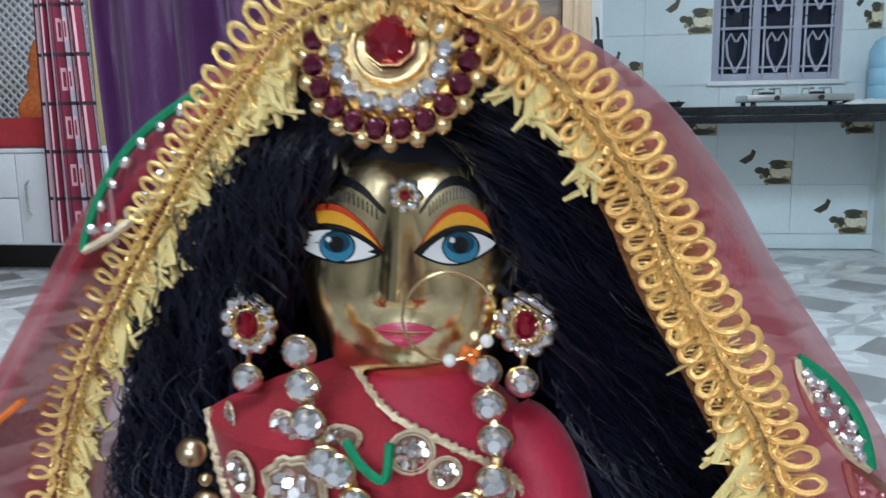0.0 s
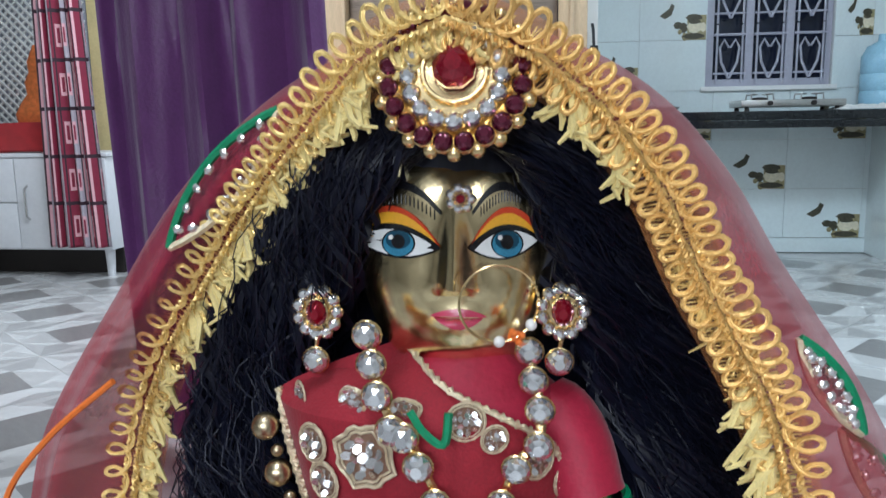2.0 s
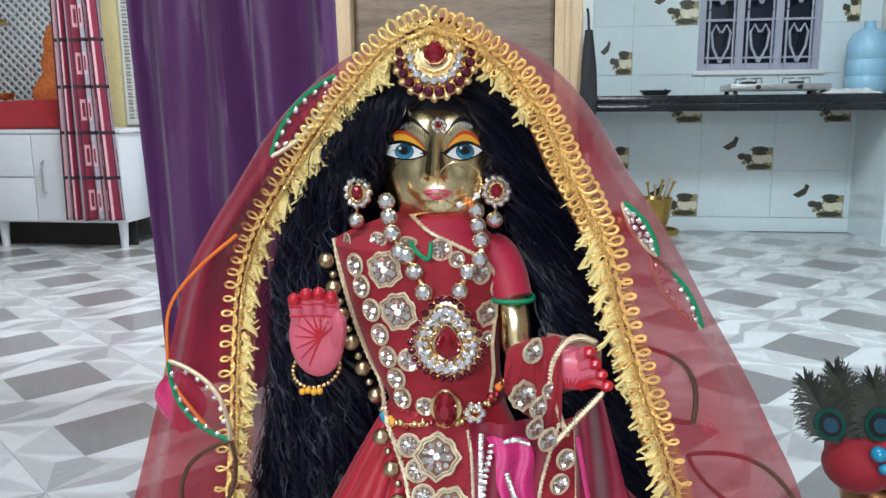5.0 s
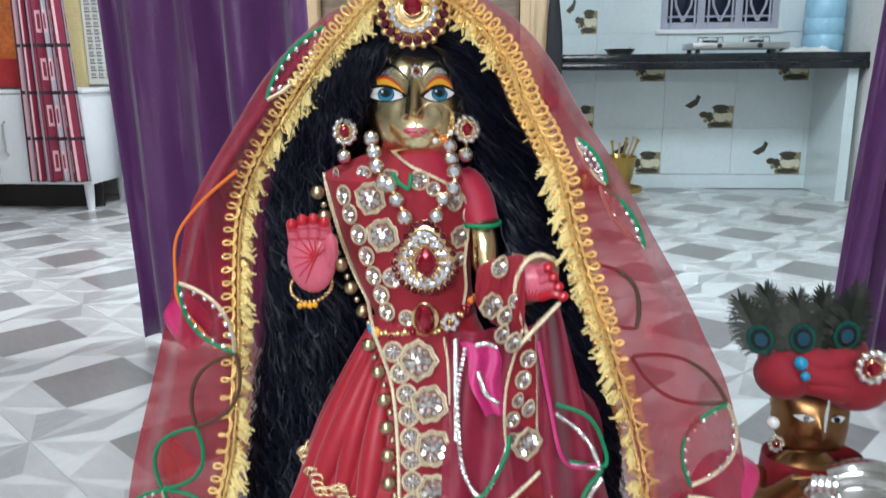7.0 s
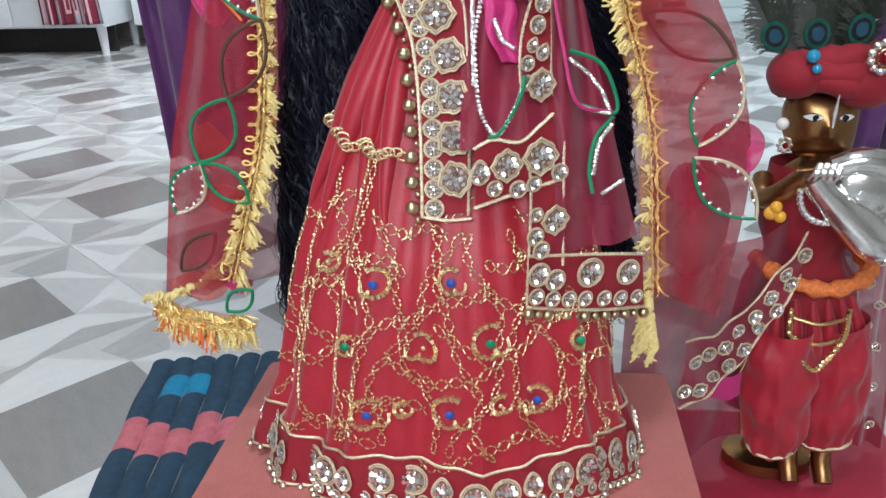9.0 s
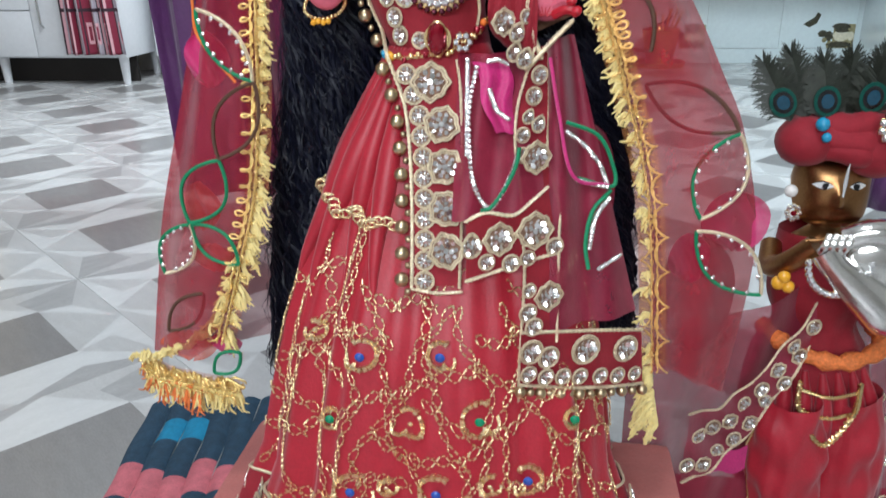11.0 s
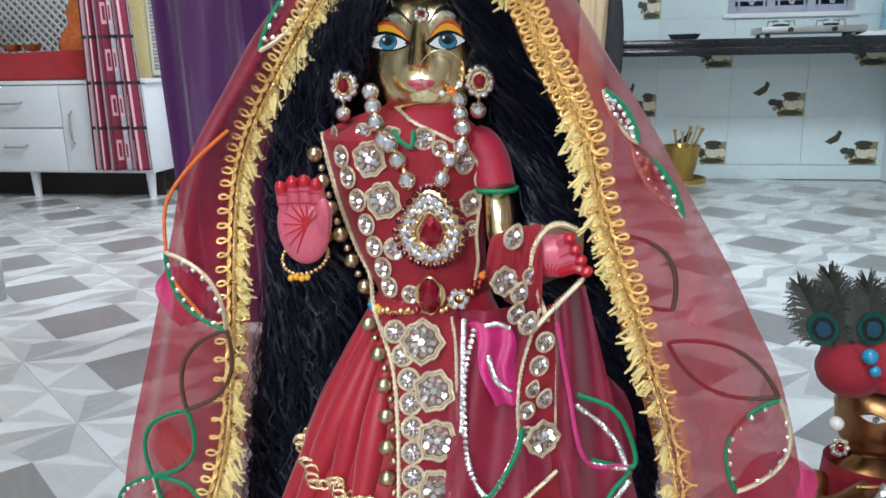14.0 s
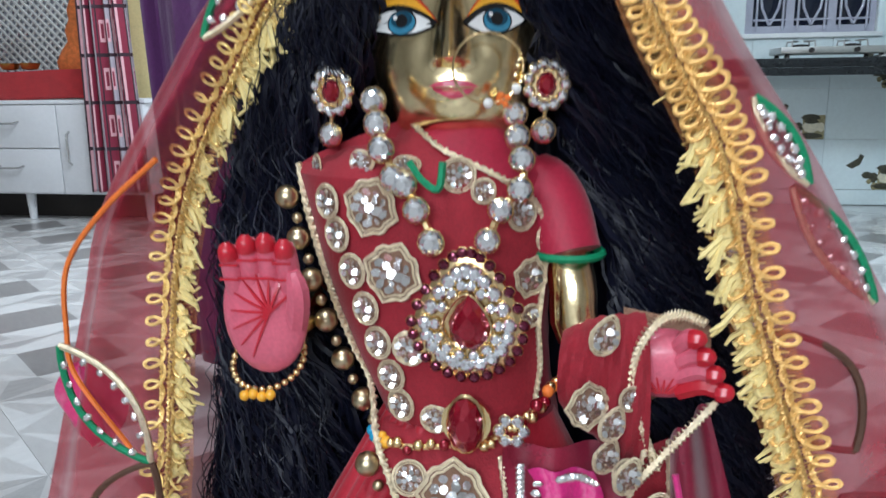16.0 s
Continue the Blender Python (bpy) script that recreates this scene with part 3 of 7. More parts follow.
M_RUBY = material("ruby_glass", (0.3, 0.004, 0.02), 0.08, 0.55, var=0.3, scale=200, bump=0.0, coat=0.9)
M_GARNET = material("garnet_glass", (0.14, 0.006, 0.035), 0.07, 0.7, var=0.3, scale=200, bump=0.0, coat=0.9)
M_PEARL = material("white_pearl", (0.82, 0.8, 0.76), 0.22, var=0.05, scale=200, bump=0.0, coat=0.5)
M_GREEN = material("green_cord", (0.008, 0.24, 0.1), 0.5, var=0.25, scale=400, bump=0.35)
M_OLIVE = material("dark_olive_cord", (0.1, 0.05, 0.03), 0.6, var=0.25, scale=400, bump=0.35)
M_ORCORD = material("orange_cord", (0.85, 0.2, 0.03), 0.5, var=0.15, scale=300, bump=0.2)
M_SALMON = material("salmon_cloth", (0.5, 0.155, 0.135), 0.9, var=0.1, scale=60, bump=0.25, sheen=0.15)
M_TURQ = material("turquoise_bead", (0.03, 0.3, 0.5), 0.25, var=0.1, scale=200, bump=0.0, coat=0.4)
M_PLUME = material("dark_plume_barb", (0.035, 0.04, 0.03), 0.5, var=0.5, scale=150, bump=0.1)
M_PLUME_EYE = material("peacock_teal", (0.005, 0.08, 0.06), 0.35, 0.3, var=0.3, scale=200, bump=0.05)
M_BLUEBEAD = material("blue_bead", (0.03, 0.09, 0.42), 0.25, var=0.1, scale=200, bump=0.0, coat=0.4)
M_GREENBEAD = material("green_bead", (0.01, 0.26, 0.12), 0.25, var=0.1, scale=200, bump=0.0, coat=0.4)
M_RUG_NAVY = material("navy_rag_weave", (0.025, 0.06, 0.1), 0.9, var=0.4, scale=70, bump=0.5)
M_RUG_BLUE = material("blue_rag_weave", (0.02, 0.24, 0.42), 0.9, var=0.3, scale=70, bump=0.5)
M_RUG_PINK = material("pink_rag_weave", (0.6, 0.16, 0.19), 0.9, var=0.25, scale=70, bump=0.5)


def net_material(name, base, cover, rough=0.5):
    """Sheer net: fine threads let part of the light straight through."""
    mt = material(name, base, rough, var=0.15, scale=90, bump=0.1, sheen=0.4)
    nt = mt.node_tree
    b, out = nt.nodes["Principled BSDF"], nt.nodes["Material Output"]
    tr, mix = nt.nodes.new("ShaderNodeBsdfTransparent"), nt.nodes.new("ShaderNodeMixShader")
    tr.inputs[0].default_value = (1.0, 0.86, 0.86, 1)
    co, wv, w2 = nt.nodes.new("ShaderNodeTexCoord"), nt.nodes.new("ShaderNodeTexNoise"), nt.nodes.new("ShaderNodeMapRange")
    wv.inputs["Scale"].default_value, wv.inputs["Detail"].default_value = 28, 5
    w2.inputs[1].default_value, w2.inputs[2].default_value = 0.3, 0.7
    w2.inputs[3].default_value, w2.inputs[4].default_value = cover - 0.1, cover + 0.1
    nt.links.new(co.outputs["Object"], wv.inputs[0])
    nt.links.new(wv.outputs[0], w2.inputs[0])
    nt.links.new(w2.outputs[0], mix.inputs[0])
    nt.links.new(tr.outputs[0], mix.inputs[1])
    nt.links.new(b.outputs[0], mix.inputs[2])
    nt.links.new(mix.outputs[0], out.inputs[0])
    return mt


M_NET = net_material("red_net", (0.4, 0.008, 0.03), 0.52)
M_NET_PINK = net_material("pink_net", (0.62, 0.02, 0.16), 0.85)
M_NET_DARK = net_material("maroon_net", (0.28, 0.008, 0.04), 0.75)
M_NET_GOLD = net_material("gold_net", (0.75, 0.3, 0.08), 0.3)
M_ZGROUND = material("thread_ground", (0.3, 0.17, 0.11), 0.45, 0.4, var=0.4, scale=400, bump=0.4)
M_NET_ORANGE = net_material("orange_net", (0.75, 0.12, 0.04), 0.6)


def spline(pts, n):
    """n + 1 points along a smooth curve through pts."""
    p = [Vector(q) for q in pts]
    p = [p[0] * 2 - p[1]] + p + [p[-1] * 2 - p[-2]]
    out, k = [], len(pts) - 1
    for i in range(n + 1):
        s = i / n * k
        j = min(int(s), k - 1)
        t = s - j
        a, b, c, d = p[j:j + 4]
        out.append(0.5 * (2 * b + (c - a) * t + (2 * a - 5 * b + 4 * c - d) * t * t + (3 * b - a - 3 * c + d) * t ** 3))
    return out


def table(z, rows):
    """The value at height z in rows of (z, value), from high to low."""
    return float(np.interp(-z, [-r[0] for r in rows], [r[1] for r in rows]))


# ---------------------------------------------------------------- stool and rug
stool = empty("stool", (0.04, -0.05, 0), "square stool under a salmon pink cloth cover", "stool")
part("cover", Geo().box(-0.163, 0.243, -0.27, 0.155, 0.012, 0.28, b=0.012), M_SALMON, stool)
for x in (-0.14, 0.22):
    for y in (-0.25, 0.13):
        part("foot", Geo().lathe([(0.012, 0), (0.016, 0.002), (0.014, 0.014)], (x, y, 0), 10), M_WOODF, stool)


rug = empty("rag_rug", (-0.3, 0.3, 0), "handwoven rag rug in navy, blue and pink on the floor", "rug")
RUGM = pose(-0.236, 0.266, 0, 0, 0, 11.5)
rnd = random.Random(7)
for i in range(13):
    g = Geo()
    y0, x0 = -0.36, -0.24 + i * 0.037
    tone = [(0.0, 0), (rnd.uniform(0.09, 0.13), 2), (rnd.uniform(0.2, 0.24), 0 if i < 4 else 1), (0.3 if i == 1 else 0.5, 1 if i in (1, 2) else 0)]
    rows = 40
    verts, faces, ms = [], [], []
    for k in range(rows + 1):
        y = -0.4 + 0.76 * k / rows
        for j in range(7):
            w = j / 6
            verts.append(RUGM @ Vector((x0 + 0.037 * w + 0.002 * math.sin(k * 0.7 + i), y, 0.002 + 0.008 * math.sin(math.pi * w) ** 0.7)))
    for k in range(rows):
        yy = (k + 0.5) / rows * 0.76
        far = 0.76 - yy + rnd.uniform(-0.004, 0.004)
        shift = 0.012 * (i % 3)
        m = 2 if 0.175 + shift < far < 0.245 + shift or 0.46 < far < 0.52 else (1 if (i >= 6 and far < 0.17) or (i in (1, 2) and 0.05 < far < 0.11) else 0)
        if i >= 6 and far < 0.17 and (abs(far - 0.07) < 0.006 or abs(far - 0.1) < 0.006):
            m = 2
        for j in range(6):
            faces.append((k * 7 + j, k * 7 + j + 1, (k + 1) * 7 + j + 1, (k + 1) * 7 + j))
            ms.append(m)
    g.v, g.f, g.m = [tuple(v) for v in verts], faces, ms
    part("woven_strip", g, [M_RUG_NAVY, M_RUG_BLUE, M_RUG_PINK], rug)

# ---------------------------------------------------------------- the standing brass statue
EYE0 = Vector((0.076, -0.143, 0.847))
HX, HZ = 0.0338, 0.8065


def face_y(x, z):
    t = max(-1.0, min(1.0, (z - HZ) / 0.0425))
    w = 0.0385 * (1 - 0.34 * max(0.0, -t) ** 1.5 - 0.1 * max(0, t) ** 2)
    s = max(-1.0, min(1.0, (x - HX) / w))
    body = (max(0.0, 1 - abs(s) ** 2.2)) ** 0.46 * (max(0.0, 1 - abs(t) ** 4.0)) ** 0.4
    y = 0.1 - 0.037 * body
    d = x - HX - 0.0015
    up = max(0.0, min(1.0, (0.824 - z) / 0.024))
    end = max(0.0, min(1.0, (z - 0.7962) / 0.002))
    y -= 0.0095 * math.exp(-(d / (0.0026 + 0.0022 * up)) ** 2) * (0.25 + 0.75 * up) * end * (1 if z < 0.824 else max(0, 1 - (z - 0.824) / 0.01))
    for sx in (-1, 1):
        y -= 0.0005 * math.exp(-((d - sx * 0.006) / 0.0032) ** 2 - ((z - 0.7995) / 0.0045) ** 2)
        y += 0.0022 * math.exp(-((d - sx * 0.0165) / 0.009) ** 2 - ((z - 0.8135) / 0.007) ** 2)
        y -= 0.001 * math.exp(-((d - sx * 0.018) / 0.011) ** 2 - ((z - 0.798) / 0.01) ** 2)
    y -= 0.0018 * math.exp(-(d / 0.0085) ** 2 - ((z - 0.7875) / 0.0042) ** 2)
    y += 0.0016 * math.exp(-(d / 0.009) ** 2 - ((z - 0.7873) / 0.0008) ** 2)
    y -= 0.0015 * math.exp(-(d / 0.01) ** 2 - ((z - 0.776) / 0.005) ** 2)
    return y


def lay(x, z):
    """Carries a point of the flat face drawing onto the rounded face."""
    px, pz = x, z
    for _ in range(6):
        k = (face_y(px, pz) + 0.143) / 0.207
        px, pz = EYE0.x + (x - EYE0.x) * k, EYE0.z + (z - EYE0.z) * k
    return px, pz


def paint(g, outline, m, lift):
    """A layer of enamel on the face, inside an outline given on the flat drawing."""
    n = len(outline)
    cx, cz = sum(p[0] for p in outline) / n, sum(p[1] for p in outline) / n
    verts = []
    for k in (1.0, 0.66, 0.33):
        for x, z in outline:
            px, pz = lay(cx + (x - cx) * k, cz + (z - cz) * k)
            verts.append((px, face_y(px, pz) - lift, pz))
    px, pz = lay(cx, cz)
    verts.append((px, face_y(px, pz) - lift, pz))
    faces = [(r * n + j, r * n + (j + 1) % n, (r + 1) * n + (j + 1) % n, (r + 1) * n + j) for r in range(2) for j in range(n)]
    faces += [(2 * n + j, 2 * n + (j + 1) % n, 3 * n) for j in range(n)]
    g.add(verts, faces, m)


def almond(x0, z0, x1, z1, up, down, n=14):
    top = [(x0 + (x1 - x0) * k / n, z0 + (z1 - z0) * k / n + up * math.sin(math.pi * k / n) ** 0.8) for k in range(n)]
    bot = [(x1 + (x0 - x1) * k / n, z1 + (z0 - z1) * k / n - down * math.sin(math.pi * k / n) ** 0.9) for k in range(n)]
    return top + bot


def oval(cx, cz, rx, rz, n=20):
    return [(cx + rx * math.cos(2 * math.pi * k / n), cz + rz * math.sin(2 * math.pi * k / n)) for k in range(n)]


def standing_statue():
    g = Geo()
    N = 72
    verts = []
    for i in range(N + 1):
        for j in range(N + 1):
            t = math.sin((i / N - 0.5) * math.pi)
            s = math.sin((j / N - 0.5) * math.pi)
            z = HZ + 0.0425 * t
            w = 0.0385 * (1 - 0.34 * max(0.0, -t) ** 1.5 - 0.1 * max(0, t) ** 2)
            x = HX + w * s * (max(0.0, 1 - abs(t) ** 3.0)) ** 0.36
            verts.append((x, face_y(x, z), z))
    faces = [(i * (N + 1) + j, i * (N + 1) + j + 1, (i + 1) * (N + 1) + j + 1, (i + 1) * (N + 1) + j) for i in range(N) for j in range(N)]
    g.add(verts, faces, 0)
    g.ball((HX, 0.106, HZ + 0.006), (0.034, 0.036, 0.038), 24)
    # neck, trunk and plinth inside the clothes
    g.lathe([(0.012, 0.28), (0.06, 0.281), (0.06, 0.3), (0.03, 0.31), (0.034, 0.5), (0.03, 0.64), (0.036, 0.72), (0.04, 0.742), (0.014, 0.76), (0.014, 0.79)], (0.036, 0.092, 0), 20, sy=0.6)
    # arms
    g.tube(spline([(0.07, 0.088, 0.742), (0.08, 0.072, 0.716), (0.083, 0.067, 0.696), (0.1, 0.061, 0.69), (0.11, 0.057, 0.69)], 16), 0.0095, 12, 0)
    g.tube(spline([(0.0, 0.1, 0.74), (-0.026, 0.104, 0.712), (-0.032, 0.08, 0.695), (-0.031, 0.042, 0.694)], 14), 0.009, 12, 0)
    # raised palm: a rounded pad, four short fingers with red tips, a thumb and carved lines
    g.ball((-0.0305, 0.034, 0.7085), (0.0164, 0.0065, 0.0235), 24, 1)
    for k, (dx, h) in enumerate(((-0.0102, 0.0125), (-0.0035, 0.0155), (0.0033, 0.0162), (0.0098, 0.0142))):
        x = -0.03 + dx
        g.tube(spline([(x, 0.0335, 0.716), (x + 0.05 * dx, 0.031, 0.72 + h * 0.5), (x + 0.07 * dx, 0.029, 0.721 + h)], 6), [0.0042, 0.0044, 0.0044, 0.0043, 0.0041, 0.0038, 0.003], 10, 1)
        g.tube(spline([(x + 0.06 * dx, 0.0287, 0.7175 + h), (x + 0.07 * dx, 0.0277, 0.7205 + h), (x + 0.07 * dx, 0.0277, 0.7232 + h)], 4), [0.0037, 0.0037, 0.0034, 0.0027, 0.0014], 10, 2)
        for q in (0.2, 0.62):
            g.tube([(x - 0.0035, 0.0265, 0.72 + h * q), (x + 0.0035, 0.0265, 0.72 + h * q)], 0.00055, 4, 2)
    for k in range(10):
        w = math.pi * (0.2 + 1.15 * k / 9)
        ex, ez = -0.028 + 0.0135 * math.cos(w), 0.7085 + 0.0175 * math.sin(w)
        dy = 0.0075 * (1 - ((ex + 0.0305) / 0.0164) ** 2 - ((ez - 0.7085) / 0.0235) ** 2)
        g.tube([(-0.0262, 0.0272, 0.7105), (0.5 * (-0.0262 + ex), 0.0274, 0.5 * (0.7105 + ez)), (ex, 0.0333 - max(0, dy) ** 0.5 * 0.075, ez)], [0.0007, 0.0006, 0.0003], 4, 2)
    g.tube(spline([(-0.0185, 0.033, 0.705), (-0.0155, 0.029, 0.717), (-0.0165, 0.0275, 0.726)], 5), [0.0045, 0.0046, 0.0044, 0.0042, 0.0036, 0.0022], 8, 1)
    # lowered open palm
    g.ball((0.1145, 0.0545, 0.6885), (0.0172, 0.0078, 0.0132), 20, 1)
    for k in range(4):
        z, tx = 0.6975 - 0.0056 * k, 0.1245 + 0.0034 * k
        g.tube(spline([(0.119, 0.05, z - 0.001), (0.5 * (0.119 + tx), 0.047, z + 0.003), (tx, 0.0445, z + 0.004 - 0.0008 * k)], 5), [0.0035, 0.0038, 0.0038, 0.0037, 0.0035, 0.003], 8, 1 if k < 3 else 2)
        g.tube(spline([(tx - 0.003, 0.0445, z + 0.0038 - 0.0008 * k), (tx, 0.0435, z + 0.004 - 0.0008 * k), (tx + 0.0022, 0.043, z + 0.003 - 0.0008 * k)], 4), [0.0034, 0.0037, 0.0036, 0.003, 0.0016], 8, 2)
    for k in range(7):
        w = math.pi * (0.08 + 0.84 * k / 6)
        g.tube([(0.1135 + 0.002 * math.cos(w), 0.0473, 0.6795), (0.115 + 0.0125 * math.cos(w), 0.0478, 0.682 + 0.0115 * math.sin(w))], [0.0006, 0.0003], 4, 2)
    # enamel of the face: eyes, lids, brows, lips
    for x0, z0, x1, z1, ix, iz, s in ((0.0028, 0.8142, 0.0298, 0.8108, 0.0172, 0.8126, 1), (0.0403, 0.8105, 0.0625, 0.8138, 0.052, 0.8126, -1)):
        paint(g, almond(x0 - 0.0012 * (s > 0), z0 + 0.0012, x1 + 0.0012 * (s < 0), z1 + 0.0005, 0.0113, 0.0), 6, 0.0003)
        paint(g, almond(x0 - 0.0008 * (s > 0), z0 + 0.0008, x1, z1 + 0.0003, 0.0097, 0.0), 5, 0.0005)
        paint(g, almond(x0 - 0.001, z0 + 0.0006, x1 + 0.0006, z1 + 0.0002, 0.0062, 0.005), 4 - 1, 0.0007)
        paint(g, almond(x0 + 0.001, z0, x1 - 0.0008, z1, 0.0047, 0.0039), 7, 0.0009)
        paint(g, oval(ix, iz + 0.0002, 0.0053, 0.0046), 3, 0.0011)
        paint(g, oval(ix, iz + 0.0001, 0.0048, 0.0042), 4, 0.0013)
        paint(g, oval(ix, iz + 0.0013, 0.0039, 0.003), 8, 0.0015)
        paint(g, oval(ix, iz + 0.0008, 0.0021, 0.0023), 3, 0.0017)
        # white dot that paints a glint on the iris
        paint(g, oval(ix - 0.0022, iz + 0.0022, 0.0008, 0.0008, 8), 7, 0.0019)
    for a in (((0.0095, 0.8265), (0.0165, 0.8308), (0.024, 0.8284), (0.0306, 0.8222)), ((0.0408, 0.8222), (0.0462, 0.8285), (0.052, 0.8302), (0.0575, 0.827))):
        c = spline([(p[0], 0, p[1]) for p in a], 14)
        n = len(c)
        up = [(q.x, q.z + 0.0021 * math.sin(math.pi * (i + 0.6) / (n + 0.2)) ** 0.6) for i, q in enumerate(c)]
        dn = [(q.x, q.z - 0.0006) for q in reversed(c)]
        vs = []
        for p, q in zip(up, dn[::-1]):
            for x, z in (p, q):
                x, z = lay(x, z)
                vs.append((x, face_y(x, z) - 0.0006, z))
        g.add(vs, [(2 * i, 2 * i + 1, 2 * i + 3, 2 * i + 2) for i in range(n - 1)], 3)
    for k in range(14):
        for xa, xb, za, zb in ((0.0118, 0.0285, 0.825, 0.8202), (0.0435, 0.056, 0.8212, 0.8255)):
            x = xa + (xb - xa) * k / 13
            z = za + (zb - za) * k / 13 + 0.0022 * math.sin(math.pi * k / 13)
            p, q = lay(x, z + 0.0032), lay(x, z)
            g.tube([(p[0], face_y(*p) - 0.0002, p[1]), (q[0], face_y(*q) - 0.0002, q[1])], 0.00022, 4, 3)
    paint(g, almond(0.0262, 0.7885, 0.0452, 0.7885, 0.0026, 0.0002), 9, 0.0004)
    paint(g, almond(0.0275, 0.7882, 0.044, 0.7882, -0.0005, 0.0042), 9, 0.0004)
    ob = thing("brass_statue", g, [M_BRASS, M_PINKHAND, M_REDTIP, M_PBLACK, M_PBLUE, M_PORANGE, M_PRED, M_PWHITE, M_PTEAL, M_LIP], "polished brass statue with painted eyes and pink palms, on the stool", "statue")
    return ob


standing_statue()


# ---------------------------------------------------------------- wig
IN_L = [(0.88, 0.036), (0.848, 0.03), (0.84, 0.019), (0.83, 0.011), (0.82, 0.005), (0.80, -0.0045), (0.78, -0.013), (0.76, -0.024), (0.72, -0.03), (0.65, -0.012), (0.56, -0.028), (0.45, -0.05), (0.36, -0.09)]
OUT_L = [(0.888, 0.03), (0.87, 0.006), (0.853, -0.006), (0.823, -0.026), (0.807, -0.04), (0.786, -0.056), (0.758, -0.068), (0.726, -0.076), (0.646, -0.082), (0.559, -0.1), (0.45, -0.118), (0.36, -0.128)]
IN_R = [(0.88, 0.036), (0.848, 0.044), (0.84, 0.056), (0.83, 0.0625), (0.82, 0.067), (0.80, 0.071), (0.78, 0.078), (0.76, 0.084), (0.72, 0.098), (0.65, 0.11), (0.56, 0.13), (0.45, 0.155), (0.36, 0.165)]
OUT_R = [(0.888, 0.042), (0.87, 0.064), (0.853, 0.075), (0.823, 0.092), (0.807, 0.1), (0.786, 0.112), (0.758, 0.128), (0.726, 0.134), (0.646, 0.158), (0.559, 0.178), (0.45, 0.19), (0.36, 0.192)]
Y_IN = [(0.885, 0.08), (0.84, 0.064), (0.80, 0.08), (0.76, 0.092), (0.65, 0.09), (0.36, 0.1)]


def lock(rnd, tin, tout, q, thick, deep, wave, bottom):
    ph, ph2 = 6 * q + rnd.gauss(0, 0.45), 9 * q + rnd.gauss(0, 0.6)
    pts, rs = [], []
    n = 64
    fr = rnd.gauss(112, 3)
    fq, pq = rnd.uniform(420, 640), rnd.uniform(0, 6.3)
    y0 = deep
    for i in range(n + 1):
        k = i / n
        z = 0.884 - (0.884 - bottom) * (k ** 1.15)
        x = table(z, tin) + (table(z, tout) - table(z, tin)) * q
        amp = wave * min(1, k * 6)
        x += amp * math.sin(z * fr + ph) + 0.35 * amp * math.sin(z * fr * 2.3 + ph2) + 0.06 * amp * math.sin(z * fq + pq)
        y = table(z, Y_IN) + y0 * min(1, 0.3 + k * 3) + 0.8 * amp * math.cos(z * fr + ph) + 0.02 * q * min(1, k * 3)
        pts.append((x, y, z))
        rs.append(thick * (0.55 + 0.5 * min(1, k * 5)) * (1 if k < 0.8 else max(0.15, (1 - k) / 0.2)))
    return pts, rs


def wig():
    rnd = random.Random(11)
    ob = empty("black_wig", (0.036, 0.1, 0.87), "long wavy black wig falling over both shoulders", "wig")
    for tin, tout, bottom, nm in ((IN_L, OUT_L, 0.335, "hair_fall"), (IN_R, OUT_R, 0.36, "hair_fall")):
        g = Geo()
        for k in range(400):
            q = (k + rnd.random()) / 400
            pts, rs = lock(rnd, tin, tout, q, rnd.uniform(0.0007, 0.0021), rnd.uniform(-0.007, 0.026), rnd.uniform(0.0045, 0.0075), bottom + rnd.uniform(-0.01, 0.04))
            g.tube(pts, rs, 4)
        for k in range(480):
            q = rnd.uniform(0.08, 1.06)
            pts, rs = lock(rnd, tin, tout, q, 0.0003, rnd.uniform(-0.013, 0.006), rnd.uniform(0.004, 0.009), bottom + rnd.uniform(0, 0.3))
            g.tube(pts, [r * 0.9 for r in rs], 3)
        g.sheet(lambda u, v: (table(0.884 - (0.884 - bottom) * v, tin) * (1 - u) + table(0.884 - (0.884 - bottom) * v, tout) * u, table(0.884 - (0.884 - bottom) * v, Y_IN) + 0.024 + 0.02 * u, 0.884 - (0.884 - bottom) * v), 10, 40)
        part(nm, g, M_HAIR, ob)
    back = Geo().sheet(lambda u, v: (-0.02 + 0.11 * u + (u - 0.5) * 0.1 * v, 0.118 + 0.012 * math.sin(math.pi * u) + 0.002 * math.sin(60 * u), 0.85 - 0.42 * v), 60, 20)
    part("back_hair", back, M_HAIR, ob)
    cap = Geo().ball((0.036, 0.112, 0.836), (0.046, 0.046, 0.05), 24)
    part("hair_cap", cap, M_HAIR, ob)


wig()


